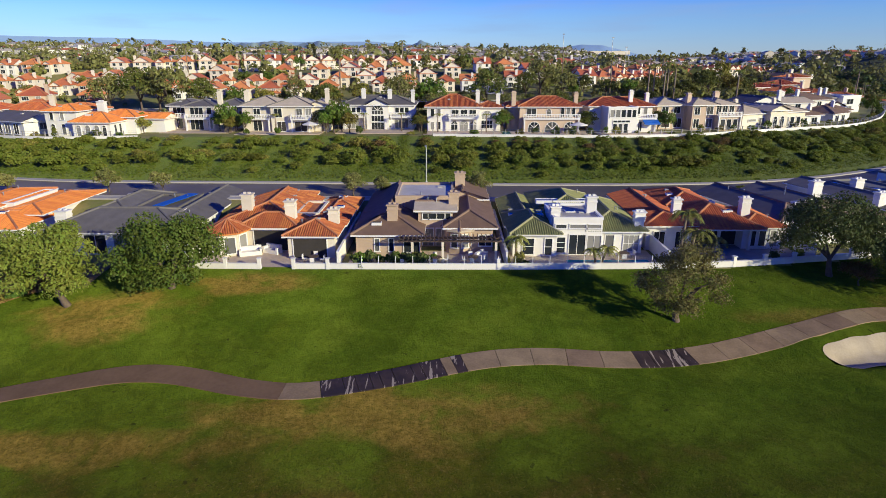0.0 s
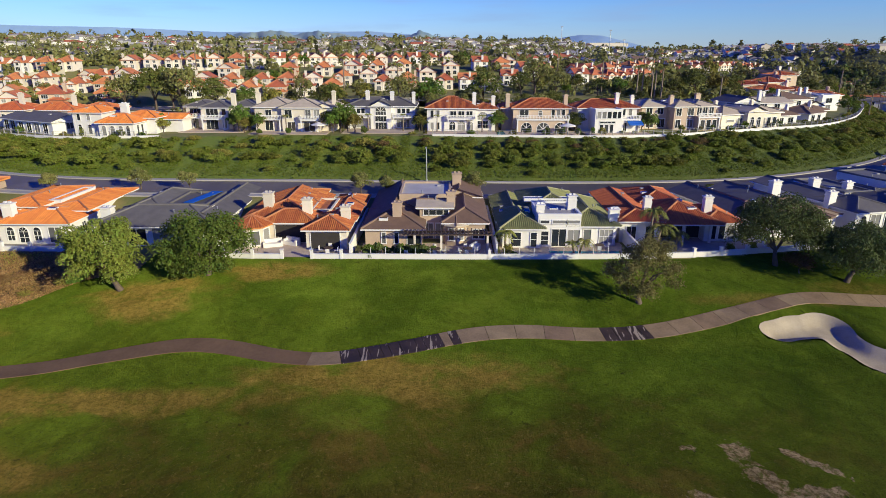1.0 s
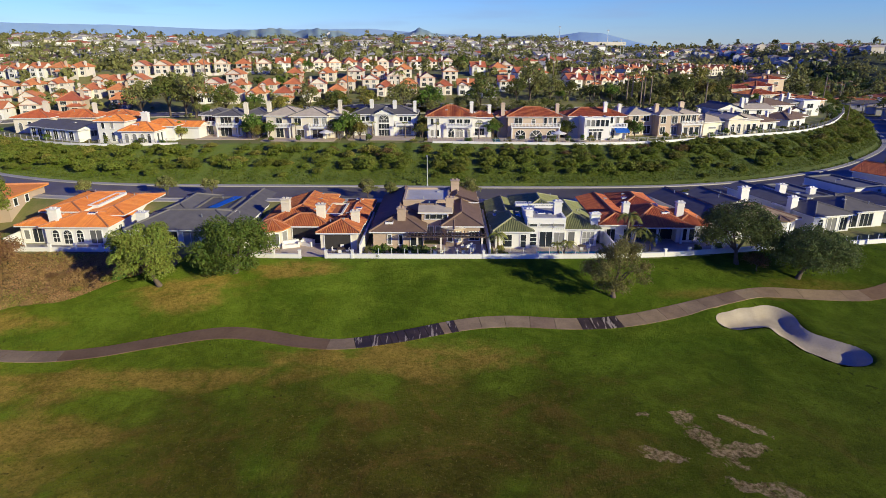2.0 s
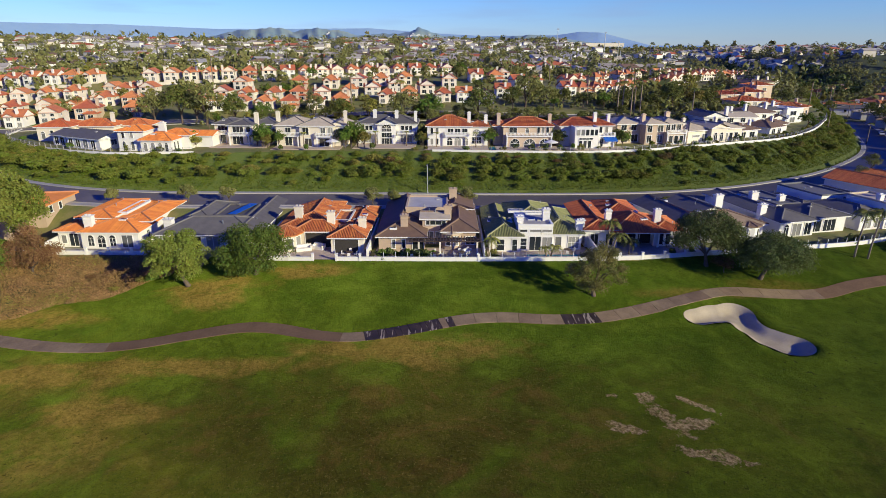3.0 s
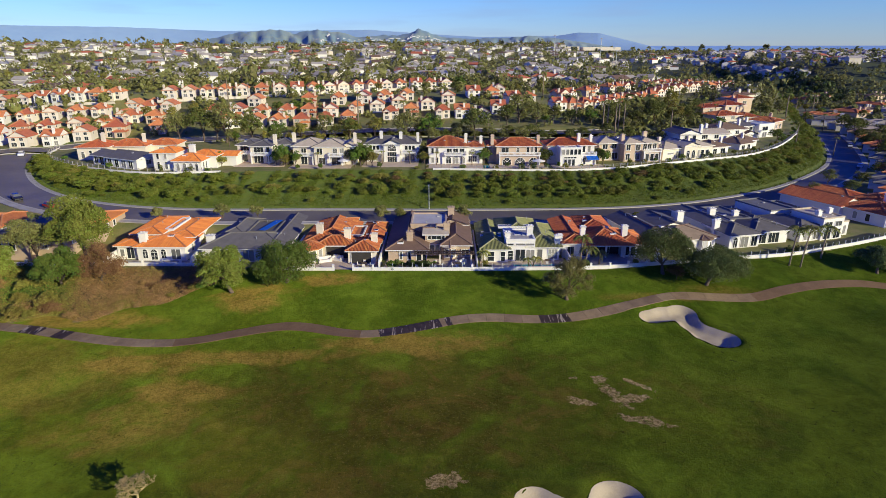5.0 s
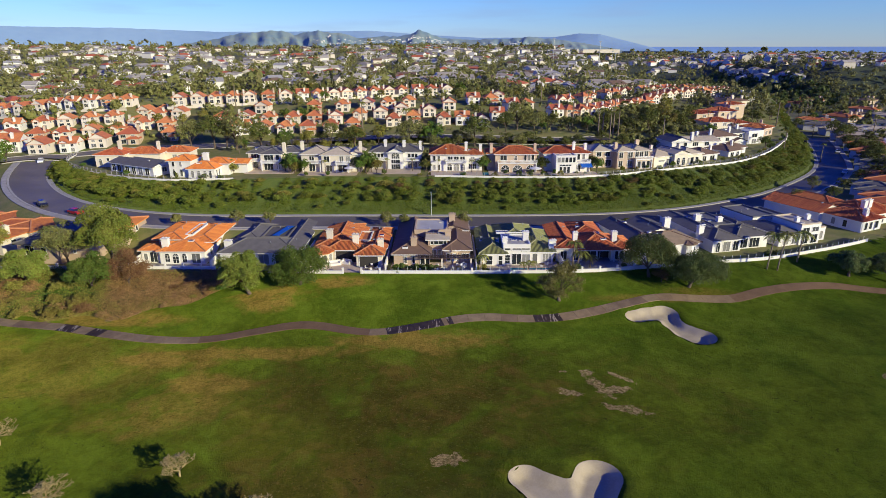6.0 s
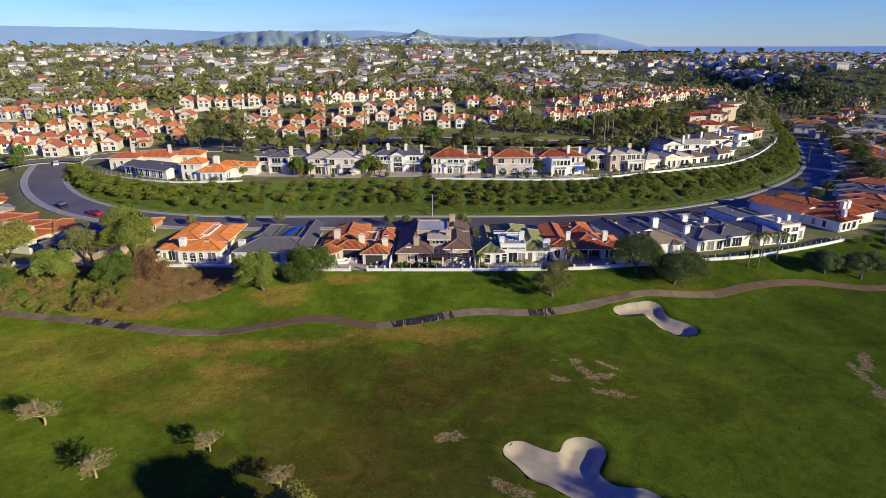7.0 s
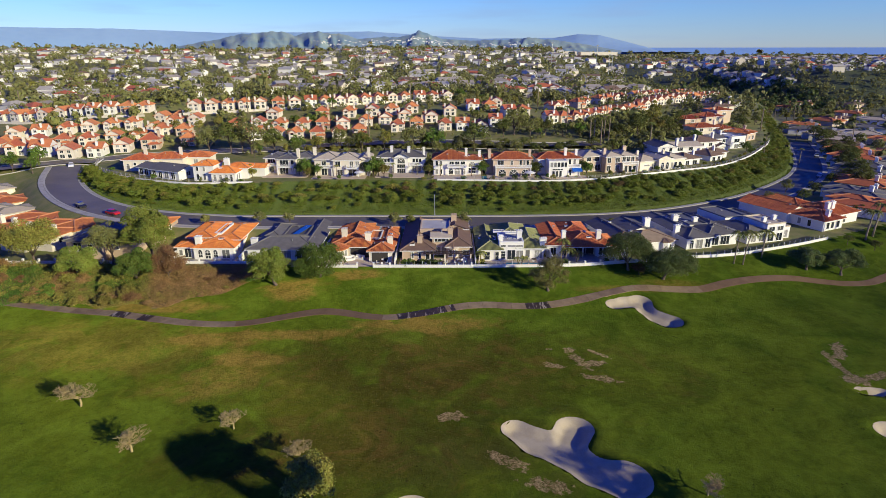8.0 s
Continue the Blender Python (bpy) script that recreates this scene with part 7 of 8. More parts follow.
tree("tall round-headed tree on the fairway", 82, -52, 27.0, 4.0, "leaf_green", 17, 1500, 0.28, trunk=0.35, lumps_n=22, clear=0.7, group=FT, shell=0.4)
for i, (x, y, h) in enumerate(((-55.4, 11.2, 8.4), (-42.2, 0.6, 7.6), (-30.0, 5.4, 6.2), (-19.0, -1.8, 6.2), (32.2, -7.6, 5.4), (-66, -6, 7.0))):
    bare_tree("leafless pale-barked tree on the fairway", x, y, h, 20 + i, group="bare trees")
PG = "palms by the garden wall"
palm("slender feather palm on the turf before the wall", 69.2, 67.0, 7.6, 1, 20, 2.6, 0.14, PG, (0.5, 0))
palm("slender feather palm on the turf before the wall", 71.2, 66.6, 8.0, 2, 20, 2.6, 0.14, PG, (0.9, 0.2))
palm("slender feather palm on the turf before the wall", 77.8, 71.0, 6.6, 3, 20, 2.7, 0.16, PG, (0.3, 0))
palm("feather palm in a walled garden", 27.8, 66.8, 5.6, 4, 20, 2.4, 0.16, "garden palms", (0.2, 0), -0.05)
palm("feather palm in a walled garden", 28.6, 66.2, 3.6, 5, 18, 2.3, 0.16, "garden palms", (0.5, 0), -0.05)
palm("feather palm in a walled garden", 31.6, 67.0, 2.4, 6, 16, 2.0, 0.15, "garden palms", (0.1, 0), -0.05)
palm("young palm beside the pool", 17.4, 64.3, 2.0, 7, 16, 1.5, 0.13, "garden palms", (-0.4, 0), -0.05)
palm("young palm beside the pool", 18.0, 64.3, 2.2, 8, 16, 1.5, 0.13, "garden palms", (0.6, 0), -0.05)
palm("bright feather palm at the corner of a garden", 8.6, 66.4, 2.8, 9, 18, 2.0, 0.16, "garden palms", (0, 0), -0.05)
palm("tall palm behind the red roofed house", 117, 88.5, 9.0, 10, 20, 2.8, 0.22, PG, (0.6, 0))
palm("tall palm behind the red roofed house", 113, 85.5, 8.0, 11, 20, 2.8, 0.22, PG, (0.6, 0))

# ---- hedges and garden bushes ----
def bush_meshes(n, leaf, count, seed, size=0.2, shell=0.72):
    out = []
    for k in range(n):
        rng = random.Random(seed + k)
        bl_ = lumps(rng, 16, rng.uniform(-0.12, 0.12), rng.uniform(-0.12, 0.12), 0.55, 1.0, rng.uniform(0.75, 1.1), 0.62, rng.uniform(0.30, 0.42), -0.1)
        out.append(leaf_cloud("leaves", bl_, count, size, MAT[leaf], seed + k, shell=shell))
    return out


BUSH = {"leaf_slope": bush_meshes(5, "leaf_slope", 1000, 300, 0.095, 0.82), "leaf_green": bush_meshes(3, "leaf_green", 900, 320, 0.11), "leaf_brown": bush_meshes(4, "leaf_brown", 1800, 340, 0.052, 0.35), "leaf_olive": bush_meshes(4, "leaf_olive", 1200, 360, 0.075, 0.45), "leaf_dark": bush_meshes(2, "leaf_dark", 500, 380, 0.16)}


def bush(x, y, r, h, leaf, label, group, seed, z=None, category="shrub", name="bank_shrub"):
    rng = random.Random(seed)
    ob = new(name, rng.choice(BUSH[leaf]))
    zz = gz(x, y) if z is None else z
    ob.matrix_basis = pose(x, y, zz - 0.12 * h, 0, 0, rng.uniform(0, 360)) @ Matrix.Diagonal((r, r * rng.uniform(0.85, 1.15), h / 1.15, 1))
    return tagged(ob, label, category, group)


rs = random.Random(77)
for k in range(7):
    bush(-8.6 + k * 1.25 + rs.uniform(-0.1, 0.1), 65.9, 0.62, 1.0, "leaf_green", "clipped round hedge bush against the tan wall", "hedge bushes", k, -0.03, name="hedge_bush")
for k in range(26):
    x = rs.choice((rs.uniform(-10, -2), rs.uniform(8.5, 13), rs.uniform(26, 43), rs.uniform(45, 60), rs.uniform(62, 76)))
    fy_ = float(np.interp(x, FENCE[:, 0], FENCE[:, 1]))
    bush(x, fy_ + rs.uniform(0.7, 2.2), rs.uniform(0.5, 1.1), rs.uniform(0.8, 1.6), rs.choice(("leaf_green", "leaf_dark", "leaf_olive")), "leafy garden shrub behind the boundary wall", "garden shrubs", 500 + k, -0.1, name="garden_shrub")
for k in range(70):
    s_ = rs.uniform(20, TR[-1] - 70)
    px_, py_ = np.interp(s_, TR, TOP_WALL[:, 0]), np.interp(s_, TR, TOP_WALL[:, 1])
    bush(px_ + rs.uniform(-0.5, 0.5), py_ + rs.uniform(1.0, 5.5), rs.uniform(0.5, 1.2), rs.uniform(0.8, 2.0), rs.choice(("leaf_green", "leaf_olive", "leaf_dark", "leaf_slope")), "leafy garden shrub on the terrace above the bank", "terrace shrubs", 1500 + k, name="terrace_shrub")
# thicket before the left gardens
for k in range(120):
    x = rs.uniform(-112, -41)
    lo_ = 47.6 + max(0, (x + 58) * 0.62)
    y = lo_ + (63.8 - lo_) * rs.random() ** 1.15
    brown = -65 < x < -46 and rs.random() < 0.88
    r = rs.uniform(1.0, 2.2) if x < -60 else rs.uniform(0.6, 1.2)
    bush(x, y, r, r * (rs.uniform(0.9, 1.4) if x < -60 else rs.uniform(0.5, 0.8)) if brown else r * rs.uniform(0.7, 1.2), "leaf_brown" if brown else rs.choice(("leaf_olive", "leaf_green", "leaf_olive", "leaf_brown")), "dry brown scrub on the rough bank" if brown else "tangled green scrub on the rough bank", "thicket", 900 + k, name="scrub_bush")
for k, (x, y, r) in enumerate(((-50, 87.5, 2.0), (-42, 87.8, 1.8), (-13.5, 88.5, 2.0), (-9.5, 89.5, 1.5), (5.0, 88.0, 2.3), (-64, 86, 1.6), (46, 92, 1.3), (104, 118, 2.6), (120, 138, 2.6), (110, 125, 1.8))):
    tree("small rounded street tree by the kerb", x, y, r * 1.9, r, "leaf_far", 600 + k, 2600, 0.12, trunk=0.12, lumps_n=16, clear=0.02, group="street trees")

# undergrowth of the thicket: leaves and twigs past counting
ug = np.random.default_rng(31)
n_ug = 170000
ux = ug.uniform(-128, -41.5, n_ug)
ulo = 47.4 + np.clip((ux + 58) * 0.62, 0, 30) + 0.9 * np.sin(ux * 0.55)
uy = ulo + (64.2 - ulo) * ug.random(n_ug)
rise_ = np.array([noise.fractal(Vector((x * 0.16, y * 0.16, 3.0)), 1.0, 2.0, 3) for x, y in zip(ux, uy)])
tall = np.clip(1.0 + 2.0 * rise_, 0.15, 3.2) * smooth(0, 3.0, uy - ulo) * (1.0 - 0.55 * smooth(-62, -58, ux))
uz = ground_z(ux, uy) + tall * np.sqrt(ug.random(n_ug)) * 1.1
dry_ = np.array([noise.noise(Vector((x * 0.10, y * 0.13, 8.0))) for x, y in zip(ux, uy)]) + 0.9 * smooth(-67, -62, ux) + ug.normal(size=n_ug) * 0.18
un = ug.normal(size=(n_ug, 3)) * 0.7 + np.array((0.25, -0.35, 0.5))
un /= np.linalg.norm(un, axis=1)[:, None]
ua = np.cross(un, ug.normal(size=(n_ug, 3)))
ua /= np.linalg.norm(ua, axis=1)[:, None]
ub = np.cross(un, ua)
us = ug.uniform(0.06, 0.145, n_ug)[:, None]
uc = np.column_stack((ux, uy, uz))
me = bpy.data.meshes.new("undergrowth")
me.from_pydata(np.stack((uc - ua * us, uc - ub * us * 0.6, uc + ua * us, uc + ub * us * 0.6), 1).reshape(-1, 3).tolist(), [], np.arange(n_ug * 4).reshape(-1, 4).tolist())
for leaf in ("leaf_olive", "leaf_brown", "leaf_green"):
    me.materials.append(MAT[leaf])
me.polygons.foreach_set("material_index", np.where(dry_ > 0.42, 1, np.where(dry_ < -0.12, 2, 0)).astype(int).tolist())
tagged(new("undergrowth", me), "tangled dry and green undergrowth on the rough bank", "undergrowth", kind="stuff")

# ---- planted bank ----
bank = random.Random(9)
KR = np.concatenate(([0], np.cumsum(np.hypot(*np.diff(FAR_KERB, axis=0).T))))
SG = "shrubs on the bank"


def bank_point(s_, u):
    p = np.array([np.interp(s_, KR, FAR_KERB[:, k]) for k in (0, 1)])
    j = np.argmin(np.hypot(*(TOP_WALL - p).T))
    q = TOP_WALL[j]
    return p + (q - p) * u


high = []
for u, gap, r0, skip in ((0.24, 7.0, 1.5, 0.5), (0.38, 4.4, 1.9, 0.12), (0.53, 3.7, 2.0, 0.10), (0.68, 3.2, 2.0, 0.08), (0.84, 2.6, 1.5, 0.10)):
    s_ = 6.0
    while s_ < KR[-1] - 60:
        p = bank_point(s_ + bank.uniform(-1.8, 1.8), u + bank.uniform(-0.085, 0.06))
        if bank.random() > skip:
            r = r0 * bank.choice((0.55, 0.75, 0.9, 1.0, 1.1, 1.3)) * bank.uniform(0.9, 1.1)
            leaf = bank.choice(("leaf_slope",) * (8 if u < 0.8 else 3) + (("leaf_brown",) * 2 if -30 < p[0] < 60 and u > 0.6 else ()) + ("leaf_olive",)) if u > 0.5 else "leaf_slope"
            if u > 0.5:
                high.append((p[0], p[1], r, leaf))
                s_ += gap
                continue
            bush(p[0], p[1], r, r * bank.uniform(0.8, 1.05), leaf, "reddish brown shrub near the top of the bank" if leaf == "leaf_brown" else "rounded green shrub planted on the ivy bank", SG, bank.randrange(9999))
        s_ += gap
vs_, fs_, ms_ = [], 0, []
for x, y, r, leaf in high:
    src = bank.choice(BUSH[leaf])
    co = np.empty(len(src.vertices) * 3)
    src.vertices.foreach_get("co", co)
    vs_.append(co.reshape(-1, 3) * (r, r, r * 0.75) + (x, y, gz(x, y) - 0.2 * r))
    ms_ += [{"leaf_slope": 0, "leaf_brown": 1, "leaf_olive": 2, "leaf_dark": 3}[leaf]] * (len(co) // 12)
vs_ = np.vstack(vs_)
me = bpy.data.meshes.new("bank_shrubs")
me.from_pydata(vs_.tolist(), [], np.arange(len(vs_)).reshape(-1, 4).tolist())
for leaf in ("leaf_slope", "leaf_rust", "leaf_olive", "leaf_dark"):
    me.materials.append(MAT[leaf])
me.polygons.foreach_set("material_index", ms_)
tagged(new("bank_shrubs", me), "close mass of green and reddish shrubs along the top of the bank", "shrubs", kind="stuff")
# ivy: too many leaves to count
rng = np.random.default_rng(4)
n_ivy = 110000
ss_, uu_ = rng.uniform(0, KR[-1] - 50, n_ivy), rng.uniform(0.09, 0.99, n_ivy)
kp = np.stack([np.interp(ss_, KR, FAR_KERB[:, k]) for k in (0, 1)], 1)
near = np.array([np.argmin(np.hypot(*(TOP_WALL - p).T)) for p in FAR_KERB])
jj = near[np.clip(np.searchsorted(KR, ss_), 0, len(FAR_KERB) - 1)]
pt = kp + (TOP_WALL[jj] - kp) * uu_[:, None] + rng.normal(size=(n_ivy, 2)) * 0.6
zc = ground_z(pt[:, 0], pt[:, 1])
lump_ = np.array([noise.noise(Vector((p[0] * 0.35, p[1] * 0.35, 0))) for p in pt])
cc = np.column_stack((pt, zc + 0.05 + 0.22 * np.clip(lump_ + 0.25, 0, 1)))
nn = rng.normal(size=(n_ivy, 3)) * 0.35 + np.array((0, -0.3, 0.95))
nn /= np.linalg.norm(nn, axis=1)[:, None]
ta = np.cross(nn, rng.normal(size=(n_ivy, 3)))
ta /= np.linalg.norm(ta, axis=1)[:, None]
tb = np.cross(nn, ta)
sz = rng.uniform(0.10, 0.22, n_ivy)[:, None]
vv = np.stack((cc - ta * sz, cc - tb * sz * 0.8, cc + ta * sz, cc + tb * sz), 1).reshape(-1, 3)
me = bpy.data.meshes.new("ivy")
me.from_pydata(vv.tolist(), [], np.arange(n_ivy * 4).reshape(-1, 4).tolist())
me.materials.append(MAT["leaf_ivy"])
tagged(new("ivy", me), "green ivy ground cover over the whole bank", "ivy", kind="stuff")

# ---- trees between the houses ----
mt = random.Random(21)
KIND = []
for k in range(6):
    leaf = ("leaf_far", "leaf_green", "leaf_olive", "leaf_far", "leaf_mid", "leaf_olive")[k]
    h = (8.0, 7.0, 6.5, 11.0, 8.0, 9.0)[k]
    KIND.append(tree(("round-topped green tree between the houses", "dense green tree between the houses", "olive green tree between the houses", "tall loose tree between the houses", "dark green tree between the houses", "tall olive tree between the houses")[k],
                     -70 + 9 * k, 176 if k < 5 else 178, h, (4.2, 3.6, 3.4, 3.8, 4.6, 3.0)[k], leaf, 700 + k, 1500, 0.25, trunk=0.25, lumps_n=18, clear=0.15, group="neighbourhood trees"))
HOUSE_XY = np.array([(m.translation.x + 4, m.translation.y + 5) for m, k in placed])


def free(x, y, d=7.0):
    return np.hypot(HOUSE_XY[:, 0] - x, HOUSE_XY[:, 1] - y).min() > d


def mid_tree(k, x, y, f=1.0):
    m = pose(x, y, gz(x, y), 0, 0, mt.uniform(0, 360))
    ob = copy_thing(KIND[k], m)
    ob.scale = (f, f, f * mt.uniform(0.85, 1.15))


# the kerbside dark trees fill gaps, added to throw shade on the road
shade_trees = [(118, 124, 4, 0.55), (128, 135, 4, 0.6), (143, 149, 4, 0.6), (152, 156, 4, 0.7), (159, 166, 4, 0.75), (165, 178, 4, 0.9), (171, 187, 4, 0.9), (178, 205, 4, 1.0), (186, 222, 4, 1.0), (194, 240, 4, 1.1), (203, 262, 4, 1.1),
               (138, 128, 2, 0.5), (126, 108, 1, 0.6), (128, 92, 4, 0.6), (124, 86, 4, 0.7), (132, 88, 2, 0.7), (118, 82, 4, 0.5), (140, 96, 4, 0.8), (112, 80, 4, 0.4), (106, 82, 4, 0.35),
               (172, 268, 4, 0.7), (192, 276, 4, 0.8), (160, 262, 4, 0.8), (120, 240, 4, 0.6), (112, 214, 0, 0.6)]
# planting between and behind the houses on the bank
pl = random.Random(57)
for x in (-45.2, -24.6, -5.8, 13.2, 31.4, 48.0):
    for y in (133, 137.5, 142):
        shade_trees.append((x + pl.uniform(-0.7, 0.7), y + pl.uniform(-1, 1), pl.choice((1, 4, 4, 2)), pl.uniform(0.38, 0.62)))
for k in range(34):
    shade_trees.append((-62 + k * 3.95 + pl.uniform(-1.2, 1.2), pl.uniform(168, 182), pl.choice((0, 4, 4, 2, 0)), pl.uniform(0.42, 0.78)))
for k in range(16):
    shade_trees.append((-150 + k * 6.2 + pl.uniform(-2, 2), 203 + k * 0.8 + pl.uniform(-3, 9), pl.choice((0, 2, 5, 1)), pl.uniform(0.5, 0.9)))
for x, y, k, f in ((-25.5, 129.6, 1, 0.62), (-22.4, 131.8, 1, 0.7), (-26.8, 132.5, 4, 0.6), (-47.5, 130.6, 1, 0.6), (-45.8, 132.2, 2, 0.55), (-49.5, 132.8, 1, 0.5), (-5.6, 132.8, 4, 0.5), (13.0, 134.5, 4, 0.55), (-64.5, 129, 2, 0.5), (-67.0, 131.5, 4, 0.5)):
    shade_trees.append((x, y, k, f))
# further trees added beside the right arm to shade its asphalt
for k in range(9):
    shade_trees.append((150 + 6.2 * k + pl.uniform(-1, 1), 143 + 10.8 * k + pl.uniform(-2, 2), 4, pl.uniform(0.75, 1.0)))
for x, y, k, f in shade_trees:
    mid_tree(k, x, y, f)
for x, y, k, f in ((-95, 172, 0, 1.4), (-87, 174, 4, 1.5), (-78, 172, 0, 1.6), (-84, 179, 2, 1.3), (-70, 176, 4, 1.1), (31, 203, 0, 1.55), (26, 199, 4, 0.9), (38, 200, 0, 1.1), (45, 202, 4, 0.8), (53, 203, 4, 0.85), (61, 204, 1, 0.85), (70, 206, 4, 0.9), (78, 200, 4, 0.85), (87, 204, 4, 0.95), (77, 214, 0, 0.9), (90, 216, 4, 0.95), (99, 214, 2, 1.3), (108, 222, 4, 0.9), (86, 226, 0, 0.9), (97, 232, 4, 0.9), (112, 240, 4, 0.9), (93, 242, 5, 0.8), (120, 256, 0, 0.9), (132, 272, 4, 0.9), (126, 262, 4, 0.9), (108, 250, 4, 0.9), (76, 229, 4, 0.8), (124, 178, 1, 0.8), (112, 200, 1, 0.8), (104, 236, 5, 1.4), (-5, 176, 1, 1.3), (-13, 177, 0, 1.4), (12, 177, 4, 1.4), (-34, 178, 2, 1.3), (-24, 131, 1, 0.95), (-20.5, 130, 2, 0.7), (-47, 131.5, 1, 0.8), (-46, 129.5, 2, 0.6), (-43, 129.8, 1, 0.6), (-66, 132, 1, 0.7), (31, 133, 4, 0.6), (47, 134, 4, 0.6), (-150, 150, 1, 1.0), (-158, 147, 1, 0.9), (-148, 143, 1, 0.8), (160, 256, 4, 0.7), (175, 272, 0, 0.8), (136, 243, 4, 0.6), (150, 248, 1, 0.5), (204, 252, 4, 1.0), (176, 206, 4, 0.8), (186, 212, 0, 0.9)):
    mid_tree(k, x, y, f)
count_ = 0
while count_ < 150:
    y = mt.uniform(160, 470)
    x = mt.uniform(-0.92, 0.92) * (y + 30)
    if not free(x, y, 8.5) or (x < 5 and 222 < y < 236 + 0.3 * max(0, x + 90)) or (y < 200 and abs(x) > 90) or line_dist(BACK_STREET, np.array([x]), np.array([y]))[0] < 6 or (30 < x and y > 205 and x < 0.9 * y - 90 + 40 and y < 330 and x > 0.62 * y - 120) or (x > 120 and y < 300 and x > 0.55 * y + 30):
        continue
    mid_tree(mt.randrange(6), x, y, mt.uniform(0.4, 0.75) if y < 300 else mt.uniform(0.5, 1.0))
    count_ += 1
TALL = palm("tall thin palm between the houses", 62, 189, 12, 31, 16, 2.4, 0.24, "neighbourhood palms")
for k in range(46):
    y = mt.uniform(178, 420)
    x = mt.uniform(-0.8, 0.8) * (y + 30)
    if free(x, y, 5.5):
        f = mt.uniform(0.55, 1.1)
        ob = copy_thing(TALL, pose(x, y, gz(x, y), 0, 0, mt.uniform(0, 360)))
        ob.scale = (f, f, f)
for x, y in ((64, 190), (66.5, 188), (68.5, 191), (70, 189), (-36.5, 130.5), (-17.8, 133.5), (-9.5, 133), (-1.5, 131.5), (9, 131)):
    f = 1.0 if y > 150 else 0.33
    ob = copy_thing(TALL, pose(x, y, gz(x, y), 0, 0, mt.uniform(0, 360)))
    ob.scale = (f * (1.6 if f < 1 else 1), f * (1.6 if f < 1 else 1), f)

# ---- far town: houses and woods past counting ----
ft = np.random.default_rng(8)
town = Mesh()
SLOTS = [MAT["white"], MAT["cream"], MAT["flatroof"], MAT["brownroof"], MAT["tractred"], MAT["roof_pale"]]
made_ = 0
while made_ < 3300:
    r = 360 + 3300 * ft.random() ** 1.7
    a = radians(ft.uniform(-43, 43))
    x, y = r * math.sin(a), r * math.cos(a)
    if made_ < 420:
        x, y = ft.uniform(300, 760), ft.uniform(540, 1050)
        if x < 330 + 0.12 * (y - 600):
            continue
    elif (abs(x - 310) < 140 and abs(y - 600) < 200) or y < 200 + 0.9 * abs(x) * (x > 0):
        continue
    if not free(x, y, 14) or (y < 700 and made_ >= 420 and ft.random() < 0.62):
        continue
    z = gz(x, y)
    w, d, h, ang = ft.uniform(9, 15), ft.uniform(8, 12), ft.uniform(2.8, 5.6), ft.choice([0.2, 0.5, -0.3, 1.2]) + ft.normal() * 0.15
    ca, sa = math.cos(ang), math.sin(ang)

    def put(px, py, pz):
        return (x + ca * px - sa * py, y + sa * px + ca * py, z + pz)

    town.slot = int(ft.choice([0, 0, 0, 1]))
    p = [put(i, j, k) for k in (-2, h) for i, j in ((0, 0), (w, 0), (w, d), (0, d))]
    town.solid(p, [(0, 1, 5, 4), (1, 2, 6, 5), (2, 3, 7, 6), (3, 0, 4, 7)])
    t_ = d / 2 * 0.42
    gab = ft.random() < 0.5
    if gab:
        town.solid([p[5], p[6], put(w, d / 2, h + t_)], [(0, 1, 2)])
        town.solid([p[7], p[4], put(0, d / 2, h + t_)], [(0, 1, 2)])
    town.slot = int(ft.choice([2, 3, 5, 4, 5, 5, 5, 5]))
    e = 0.5
    q = [put(-e, -e, h), put(w + e, -e, h), put(w + e, d + e, h), put(-e, d + e, h), put(0 if gab else d / 2, d / 2, h + t_), put(w if gab else w - d / 2, d / 2, h + t_)]
    town.solid(q, [(0, 1, 5, 4), (2, 3, 4, 5)] + ([] if gab else [(1, 2, 5), (3, 0, 4)]))
    made_ += 1
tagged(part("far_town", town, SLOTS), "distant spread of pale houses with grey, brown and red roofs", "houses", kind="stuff")


